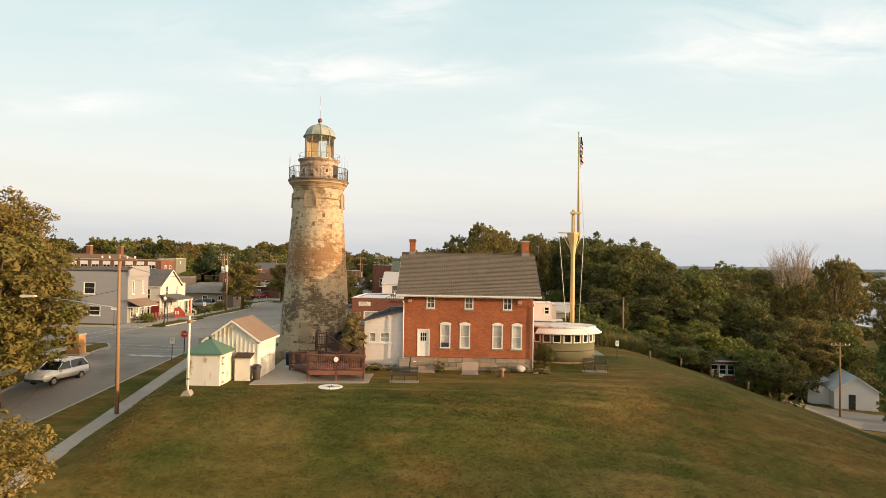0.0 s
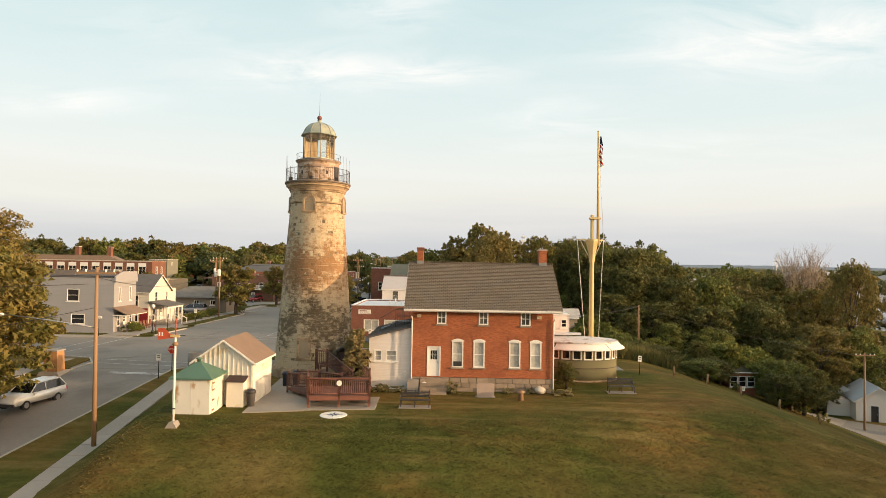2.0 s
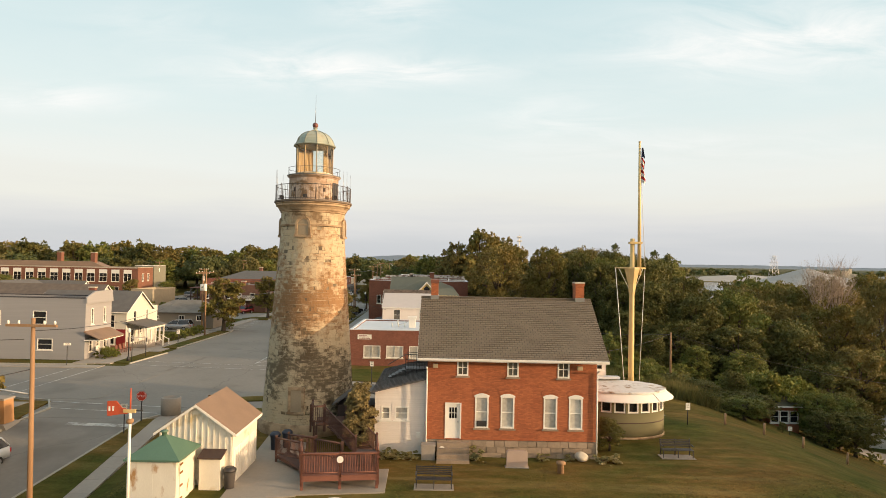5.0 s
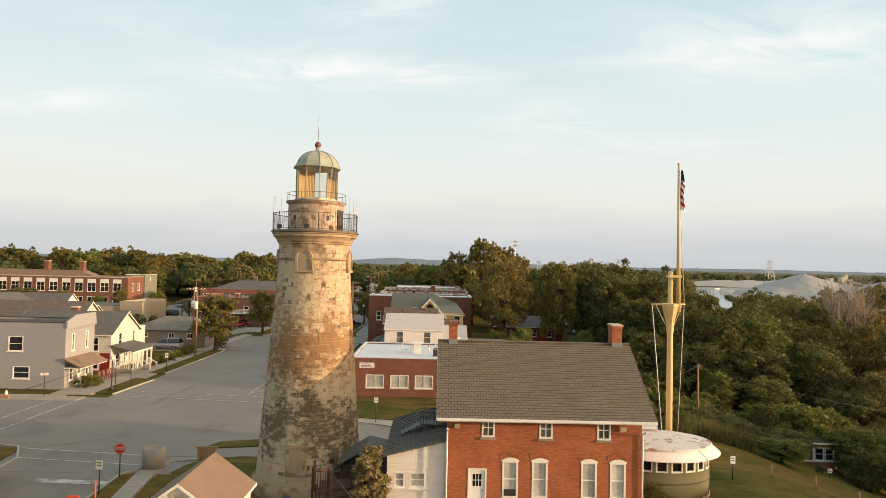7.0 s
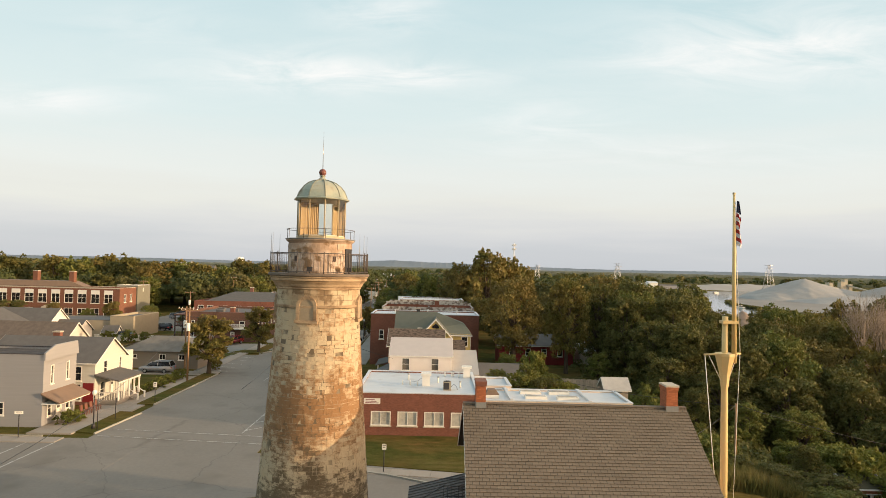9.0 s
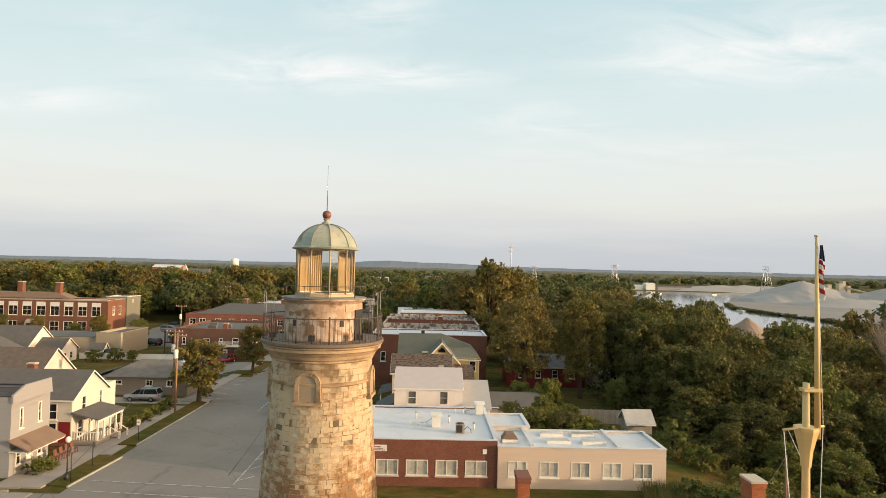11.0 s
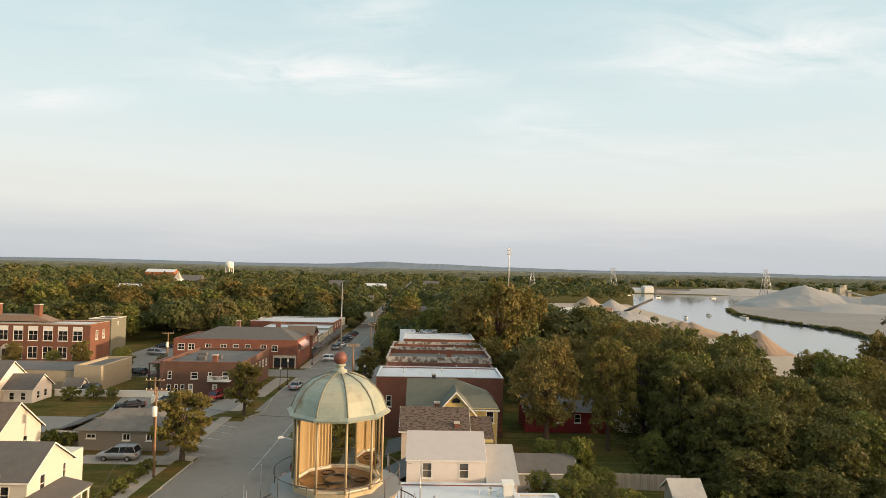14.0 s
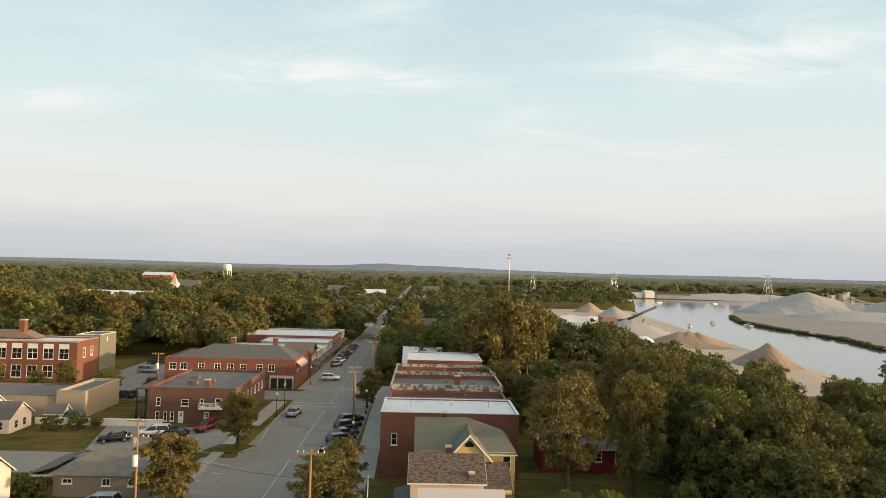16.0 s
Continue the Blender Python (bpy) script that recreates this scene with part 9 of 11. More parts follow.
part("lip", B(-4.4, -4.4, 38.5, 4.4, 4.4, 40.3), GREY_SIDING, tallst)
si = thing("storage_silo", (100, 290, -11.2), "small white storage tank with yellow frame", "silo", "silos at the works")
part("drum", L([(5, 0), (5, 6), (2, 8), (0, 8.2)], 20), WHITE, si)
part("frame", B(-9, -2, 0, -6, 2, 10), TAN_WALL, si)
hp = thing("hopper_building", (92, 322, -11.2), "brown steel hopper building with a pale band", "hopper")
part("body", B(-4, -4, 0, 4, 4, 15), M("rusty_steel", (0.24, 0.16, 0.11), rough=0.8), hp)
part("band", B(-4.1, -4.1, 9, 4.1, 4.1, 10.5), TAN_WALL, hp)
cv = thing("conveyor", (152, 455, -11.2), "dark inclined loading conveyor by the dock", "conveyor")
part("boom", T((-9, 0, 2), (20, 6, 14), 1.1, 0.9, 6), IRON, cv)
part("base", B(-12, -3, 0, -3, 3, 4.5), IRON, cv)
for x in (-4, 6):
    part("leg", T((x, 0, 0), (x + 3, 1, 5), 0.4), IRON, cv)
for x0_, y0_, w_, h_, c_ in ((350, 1045, 22, 6, WHITE), (376, 1040, 16, 10, WHITE), (400, 1048, 60, 5, GREY_SIDING), (300, 1080, 26, 5, WHITE), (480, 1085, 50, 5, GREY_SIDING), (640, 1060, 40, 5, WHITE), (330, 1060, 18, 4, GREY_SIDING)):
    f_ = thing("warehouse", (x0_, y0_, -11), "pale warehouse across the river", "warehouse", "warehouses across the river")
    part("wall", B(0, 0, 0, w_, 20, h_), c_, f_)
    part("roof", PR([(0, h_), (20, h_), (10, h_ + 2.5)], "x", -0.5, w_ + 0.5), ROOF_WHITE if w_ < 30 else ROOF_GREY, f_)


def boat(x, y, turn, s=1.0):
    b = thing("motor_boat", (x, y, -12.0), "small white motor boat on the river", "boat", "boats on the river", turn=turn)
    part("hull", PR([(-3 * s, 0.1), (2.2 * s, 0.1), (3.4 * s, 1.0 * s), (-3 * s, 0.9 * s)], "y", -1.0 * s, 1.0 * s), WHITE, b)
    part("cabin", PR([(-0.8 * s, 0.9 * s), (1.2 * s, 0.9 * s), (0.6 * s, 1.7 * s), (-0.6 * s, 1.7 * s)], "y", -0.7 * s, 0.7 * s), CAR_GLASS, b)
    part("canopy", B(-1.2 * s, -0.8 * s, 1.72 * s, 0.8 * s, 0.8 * s, 1.8 * s), WHITE, b)


boat(255, 480, 100, 1.3), boat(235, 500, 80, 1.2), boat(200, 465, 60, 1.1), boat(330, 860, 20, 1.5), boat(420, 880, 200, 1.5), boat(300, 900, 40, 1.5)


def pylon(x, y, z, h, w, label):
    p = thing("pylon", (x, y, z), label, "pylon", "pylons in the distance")
    tops = [(-w * 0.1, -w * 0.1), (w * 0.1, -w * 0.1), (w * 0.1, w * 0.1), (-w * 0.1, w * 0.1)]
    feet = [(-w / 2, -w / 2), (w / 2, -w / 2), (w / 2, w / 2), (-w / 2, w / 2)]
    for a, b in zip(feet, tops):
        part("leg", T((*a, 0), (*b, h), 0.35, 0.25, 4), CHROME, p)
    for k in range(6):
        t0, t1 = k / 6, (k + 1) / 6
        for i in range(4):
            a, b, c, d = Vector(feet[i]), Vector(tops[i]), Vector(feet[(i + 1) % 4]), Vector(tops[(i + 1) % 4])
            part("brace", T((*a.lerp(b, t0), h * t0), (*c.lerp(d, t1), h * t1), 0.2, n=4), CHROME, p)
    for zz in (0.75, 0.88, 0.98):
        part("arm", T((-w * 0.5, 0, h * zz), (w * 0.5, 0, h * zz), 0.25, n=4), CHROME, p)


pylon(308, 1000, -10, 41, 14, "grey lattice power pylon")
pylon(511, 900, -10, 43, 14, "grey lattice power pylon")
pylon(165, 960, -5, 30, 10, "grey lattice power pylon")
ct = thing("cell_tower", (118.7, 900, -5), "slender pale cell tower with an antenna head", "cell tower")
part("mast", T((0, 0, 0), (0, 0, 61), 0.9, 0.6, 8), WHITE, ct)
for zz in (52, 58):
    part("antenna_ring", L([(3.2, zz), (3.2, zz + 0.5), (0.5, zz + 0.5)], 6), CHROME, ct)
    for k in range(6):
        a = k * math.pi / 3
        part("panel_antenna", B(3.1 * math.cos(a) - 0.3, 3.1 * math.sin(a) - 0.3, zz - 1, 3.1 * math.cos(a) + 0.3, 3.1 * math.sin(a) + 0.3, zz + 2), WHITE, ct)
part("spike", T((0, 0, 61), (0, 0, 64), 0.2, 0.05), CHROME, ct)
wt_ = thing("water_tower", (-361, 1100, -3), "white legged water tower above the woods", "water tower")
part("tank", L([(0, 17.5), (6, 18), (7.5, 20), (7.5, 27), (6, 29.5), (0, 31)], 20), WHITE, wt_)
for k in range(5):
    a = 2 * math.pi * k / 5
    part("leg", T((7.5 * math.cos(a), 7.5 * math.sin(a), 0), (6.8 * math.cos(a), 6.8 * math.sin(a), 19), 0.7), WHITE, wt_)
part("riser", T((0, 0, 0), (0, 0, 18), 1.2), WHITE, wt_)
chh = thing("church", (-208, 500, -2), "distant white church with a pointed steeple", "church")
part("nave", B(-6, -8, 0, 16, 12, 9), WHITE, chh)
part("roof", PR([(-8.5, 9), (12.5, 9), (2, 15)], "x", -6.5, 16.5), ROOF_GREY, chh)
part("tower", B(-3, -11, 0, 3, -5, 12), WHITE, chh)
part("spire", L([(3.4, 12), (0.1, 18.5), (0, 18.6)], 4, smooth=False, phase=math.pi / 4), BEIGE_STONE, chh).location = (0, -8, 0)
# far wooded hills on the horizon
def ridge_line(x0, x1, y, base, top, seed):
    bm = bmesh.new()
    n = 900
    lo, hi, bk = [], [], []
    for i in range(n + 1):
        x = x0 + (x1 - x0) * i / n
        h = base + top * (0.5 + 0.5 * noise.noise(Vector((x * 0.0011, seed, 0)))) + 2.0 * noise.noise(Vector((x * 0.012, seed, 3)))
        h += 22 * math.exp(-((x + 330) / 230) ** 2) + 16 * math.exp(-((x - 60) / 300) ** 2) if seed == 1 else 0
        h += (2.6 * noise.noise(Vector((x * 0.045, seed, 9))) + 1.6 * noise.noise(Vector((x * 0.13, seed, 4)))) * (0.5 if seed == 1 else 1)
        lo.append(bm.verts.new((x, y - (350 if seed == 1 else 45), -7))), hi.append(bm.verts.new((x, y, h))), bk.append(bm.verts.new((x, y + 200, -6)))
    for i in range(n):
        bm.faces.new((lo[i], lo[i + 1], hi[i + 1], hi[i])), bm.faces.new((hi[i], hi[i + 1], bk[i + 1], bk[i]))
    return bm


# distance haze is put into the base colours: each farther band paler and bluer
HAZED_TONES = ((1450, (0.098, 0.100, 0.062)), (1650, (0.104, 0.106, 0.070)), (1900, (0.112, 0.115, 0.080)), (2200, (0.120, 0.125, 0.092)), (2600, (0.134, 0.142, 0.112)), (3050, (0.148, 0.160, 0.134)), (3600, (0.165, 0.182, 0.165)))
for k, (y_, tone_) in enumerate(HAZED_TONES):
    tagged(part("backdrop_woods", ridge_line(-y_ * 1.25, y_ * 1.15, y_, 4.0 + 1.9 * k, 6, 5 + k), M("haze_toned_woods", tone_, rough=1, var=0.45, scale=0.02, fine=0.11, bump=0, spec=0, stretch=(1, 0.3, 2.5))), "band of distant woods below the hills in haze-pale tones", "woods", kind="structure")
tagged(part("backdrop_hills", ridge_line(-4300, 3600, 4350, 31, 16, 1), HAZED_HILL), "low wooded hills on the horizon tinted blue-grey by haze", "hills", kind="structure")


# ---------------------------------------------------------------- trees
def leaf_cloud(name, centres, radii, count, size, material, seed, flat=0.8):
    """Many small bent leaf sprays scattered over the shells of clumps."""
    g = np.random.default_rng(seed)
    centres, radii = np.asarray(centres, float), np.asarray(radii, float)
    w = radii ** 1.7
    idx = g.choice(len(centres), count, p=w / w.sum())
    d = g.normal(size=(count, 3))
    d /= np.linalg.norm(d, axis=1)[:, None]
    d[:, 2] = np.where(d[:, 2] < -0.35, -d[:, 2] * 0.5, d[:, 2])
    rad = radii[idx] * (0.30 + 0.78 * g.random(count) ** 0.6)
    p = centres[idx] + d * rad[:, None] * np.array([1, 1, flat])
    nrm = d * 0.55 + g.normal(size=(count, 3)) * 0.6 + np.array([0, 0, 0.35])
    nrm /= np.linalg.norm(nrm, axis=1)[:, None]
    t = np.cross(nrm, g.normal(size=(count, 3)))
    t /= np.linalg.norm(t, axis=1)[:, None]
    b = np.cross(nrm, t)
    s = size * (0.6 + 0.9 * g.random(count))[:, None]
    k = (0.45 + 0.35 * g.random(count))[:, None]
    verts = np.stack([p - t * s - b * s * k * 0.5, p + t * s - b * s * k * 0.3, p + b * s * k * 1.1 + t * s * (k - 0.6)], 1).reshape(-1, 3)
    me = bpy.data.meshes.new(name)
    me.vertices.add(count * 3)
    me.vertices.foreach_set("co", verts.ravel())
    me.loops.add(count * 3)
    me.loops.foreach_set("vertex_index", np.arange(count * 3, dtype=np.int32))
    me.polygons.add(count)
    me.polygons.foreach_set("loop_start", np.arange(0, count * 3, 3, dtype=np.int32))
    me.update(calc_edges=True)
    me.materials.append(material)
    return me


def make_tree(name, label, h, r, trunk_h, leaf, seed, count=3600, size=0.30, upright=1.0, clumps=44, category="tree"):
    """A tree at the origin: tapered trunk with limbs, and a crown of leaf clumps with gaps."""
    g = random.Random(seed)
    ob = thing(name, (0, 0, 0), label, category)
    bm = bmesh.new()
    tr = 0.028 * h + 0.05
    tube(bm, (0, 0, -0.4), (0.1 * g.uniform(-1, 1), 0.1 * g.uniform(-1, 1), trunk_h), tr * 1.3, tr * 0.85, 9)
    centres, radii = [], []
    lobes = [(g.uniform(0, 6.28), g.uniform(0.2, 0.95), g.uniform(-0.30, 0.22)) for _ in range(7)]
    for i in range(clumps):
        t = (i + 0.5) / clumps
        zz = trunk_h * 0.75 + (h - trunk_h * 0.75) * (0.08 + 0.92 * t)
        f = (zz - trunk_h * 0.75) / (h - trunk_h * 0.75)
        env = r * (math.sin(math.pi * min(1, 0.16 + 0.84 * f ** upright)) ** 0.6 if category == "shrub" else math.sqrt(1 - ((f - 0.4) / 0.63) ** 2) if f > 0.4 else 0.62 + 0.38 * (f / 0.4) ** upright)
        a = i * 2.39996 + g.uniform(-0.4, 0.4)
        env *= 1 + sum(d * math.exp(-((math.remainder(a - p, 6.283) / 0.7) ** 2 + ((f - q) / 0.22) ** 2)) for p, q, d in lobes)
        rr = env * g.uniform(0.30, 0.97)
        cr = r * g.uniform(0.13, 0.30)
        c = Vector((rr * math.cos(a), rr * math.sin(a), min(zz, h - cr * 0.5) + g.uniform(-0.35, 0.35)))
        centres.append(tuple(c))
        radii.append(cr)
        for _ in range(4):   # smaller sprays that stand out from each clump
            d = Vector((g.gauss(0, 1) + 0.6 * math.cos(a), g.gauss(0, 1) + 0.6 * math.sin(a), g.gauss(0.15, 0.8))).normalized()
            centres.append(tuple(c + d * cr * g.uniform(0.75, 1.2)))
            radii.append(cr * g.uniform(0.28, 0.55))
        if i % 3 == 0:
            base = Vector((0, 0, trunk_h * (0.7 + 0.3 * g.random()) + 0.35 * (zz - trunk_h) * (zz > trunk_h)))
            mid = base.lerp(c, 0.55) + Vector((0, 0, 0.25 * r * g.random()))
            tube(bm, base, mid, tr * 0.42, tr * 0.25, 5)
            tube(bm, mid, c, tr * 0.25, tr * 0.08, 5)
    tube(bm, (0, 0, trunk_h), (0.2 * g.uniform(-1, 1), 0.2, h * 0.8), tr * 0.85, tr * 0.15, 7)
    part("trunk", bm, BARK, ob)
    cr_ = new("crown", leaf_cloud("crown", centres, radii, count, size, leaf, seed))
    cr_.parent = ob
    return ob


def spot(x, y, z, s=1.0, turn=0.0, sz=None):
    return Matrix.LocRotScale((x, y, z), Euler((0, 0, radians(turn))), (s, s, sz or s))


# one of each kind, planted where it grows; the rest are copies
trees = {
    "oak": make_tree("broadleaf_tree", "full broadleaf tree with olive green leaves", 12, 5.2, 3.2, LEAF_A, 1, 14000, 0.20, clumps=70),
    "maple": make_tree("broadleaf_tree", "rounded green tree on the bluff", 11, 4.8, 2.4, LEAF_B, 2, 13500, 0.19, clumps=66),
    "dark": make_tree("broadleaf_tree", "dense dark green tree on the bluff", 11, 5.0, 1.8, LEAF_C, 3, 14000, 0.19, clumps=70),
    "turn": make_tree("broadleaf_tree", "broadleaf tree turning brown at the tips", 12, 5.2, 3.0, LEAF_D, 4, 15000, 0.18, clumps=70),
    "street": make_tree("street_tree", "young street tree in a grass strip", 6.5, 2.8, 1.7, LEAF_A, 5, 9000, 0.15, clumps=40),
    "bright": make_tree("broadleaf_tree", "low sumac with bright green leaves", 5, 3.6, 0.8, LEAF_BRIGHT, 6, 9000, 0.19, clumps=44),
    "shrub": make_tree("shrub", "low leafy green shrub", 1.7, 1.5, 0.2, LEAF_B, 7, 2600, 0.12, clumps=22, category="shrub"),
}
twins = {
    "oak": make_tree("broadleaf_tree", "full broadleaf tree with olive green leaves", 12, 5.2, 3.6, LEAF_A, 71, 14000, 0.19, upright=0.85, clumps=62),
    "maple": make_tree("broadleaf_tree", "rounded green tree on the bluff", 11, 4.8, 2.2, LEAF_B, 72, 13500, 0.19, upright=1.15, clumps=74),
    "dark": make_tree("broadleaf_tree", "dense dark green tree on the bluff", 11, 5.0, 2.4, LEAF_C, 73, 14000, 0.18, upright=0.9, clumps=60),
    "turn": make_tree("broadleaf_tree", "broadleaf tree turning brown at the tips", 12, 5.2, 3.4, LEAF_D, 74, 15000, 0.17, upright=0.8, clumps=60),
}
far_trees = {
    "oak": make_tree("broadleaf_tree", "full broadleaf tree in the woods", 12, 5.2, 3.2, LEAF_A, 61, 5200, 0.34, clumps=60),
    "maple": make_tree("broadleaf_tree", "rounded green tree in the woods", 11, 4.8, 2.4, LEAF_B, 62, 5000, 0.33, clumps=60),
    "dark": make_tree("broadleaf_tree", "dense dark green tree in the woods", 11, 5.0, 1.8, LEAF_C, 63, 5200, 0.34, clumps=60),
    "turn": make_tree("broadleaf_tree", "broadleaf tree turning brown in the woods", 12, 5.2, 3.0, LEAF_D, 64, 5400, 0.33, clumps=60),
}
used = {}


def plant(kind, x, y, top=None, s=1.0, label="", z=None, group="", turn=None, wide=1.0, spread=0.0):
    base = {"oak": 12, "maple": 11, "dark": 11, "turn": 12, "street": 6.5, "bright": 5, "shrub": 1.7}[kind]
    z = ground_level(x, y) if z is None else z
    if top is not None:
        s = (top - z) / base / 1.04
    g = random.Random(round(x * 13 + y * 7))
    across = wide * (s if s < 1 else s ** 0.5) * g.uniform(0.92, 1.08)
    if spread:
        across = spread / 1.12 / {"oak": 5.2, "maple": 4.8, "dark": 5.0, "turn": 5.2, "street": 2.8, "bright": 3.6, "shrub": 1.5}[kind]
    m = spot(x, y, z, across, g.uniform(0, 360) if turn is None else turn, s)
    stock = far_trees if y > 136 and kind in far_trees else twins if kind in twins and g.random() < 0.5 else trees
    first = (stock is trees, stock is twins, kind)
    if first in used:
        ob = copy_thing(stock[kind], m @ Matrix.Diagonal((*(1 / v for v in stock[kind].scale), 1)))
    else:
        ob = stock[kind]
        ob.matrix_basis = m
        used[first] = True
    tagged(ob, label, group=group)
    return ob


# big trees at the foot of the street and by the hill
big_left = make_tree("broadleaf_tree", "large golden olive tree overhanging the downhill street", 14, 6.4, 5.2, LEAF_GOLD, 33, 46000, 0.13, clumps=100)
big_left.matrix_basis = spot(-31.2, -3.5, ground_level(-31.2, -3.5), 1.0, 20)
plant("oak", -39.0, -8.0, 12.0)
plant("oak", -27.8, -6.5, 9.0)
plant("turn", -40.0, 5.5, 10.5)
plant("oak", -47.0, -2.0, 11.0)
near_tree = make_tree("broadleaf_tree", "treetop rising from the slope below the hill", 13, 4.6, 5.0, LEAF_GOLD, 31, 64000, 0.075, clumps=90)
near_tree.matrix_basis = spot(-11.6, -31.2, -10.2, 1.0, 40)
# out-of-view trees added at the foot of the hill to keep the low sun off the lawn
for k in range(14):
    plant(("oak", "turn", "maple")[k % 3], 66 + 3 * (k % 2), -44 + k * 4.6, 5.0 - 0.4 * (k % 3), group="trees on the bluff", spread=6.0)
# a nearer out-of-view row, added to shade the slope from sun and afterglow
for k, (x, y, top) in enumerate(((43, -15, 2.0), (45, -9, 3.2), (46, -3, 3.6), (45.5, 3, 3.4), (47, 8.5, 3.0))):
    plant(("dark", "maple", "oak")[k % 3], x, y, top, group="trees on the bluff", spread=4.2)
# street trees
plant("street", -35.4, 64.6, 7.2, spread=4.2, label="street tree beside the pole")
plant("street", -34.8, 88.2, 7.0, spread=3.5)
plant("dark", -106, 124, 5.0, spread=5), plant("maple", -118, 126, 5.5, spread=5), plant("turn", -129, 122, 5.0, spread=5)
plant("street", -16.6, 69.5, 5.6)
plant("oak", -17.6, 63.5, 5.6, label="broad tree at the street's edge", spread=4.6)
plant("street", -17.9, 124.0, 5.2, spread=3.0), plant("street", -18.2, 117.0, 4.6, spread=2.6)
for k, (y_, top) in enumerate(((143, 5.5), (150, 6.5), (157, 6.0), (165, 7.0), (173, 6.5), (182, 7.0), (192, 6.0), (204, 6.5))):
    plant(("dark", "maple", "oak")[k % 3], -16.4 - 0.015 * (y_ - 140), y_, top, spread=3.6, group="street trees past the shops", label="full green street tree past the shops")
plant("oak", -19.0, 190.0, 8.0), plant("maple", -17.5, 178.0, 8.0), plant("maple", -16.0, 160.0, 6.0)
plant("maple", -71.0, 122.0, 4.6), plant("street", -84.0, 130.0, 4.6), plant("turn", -98.0, 128.0, 4.2), plant("maple", -88.0, 126.0, 3.0)
plant("dark", -63.0, 123.0, 2.6), plant("maple", -60.5, 97.5, 0.9), plant("shrub", -64, 98.0, s=1.3), plant("shrub", -67.5, 97.0, s=1.2)
plant("street", -100, 100, 4.5), plant("maple", -104, 92, 6.0), plant("turn", -115, 110, 6.0)
plant("maple", -48, 225, 8.0), plant("oak", -60, 232, 9.0), plant("oak", -40, 255, 8.0), plant("street", -33, 245, 5.0)
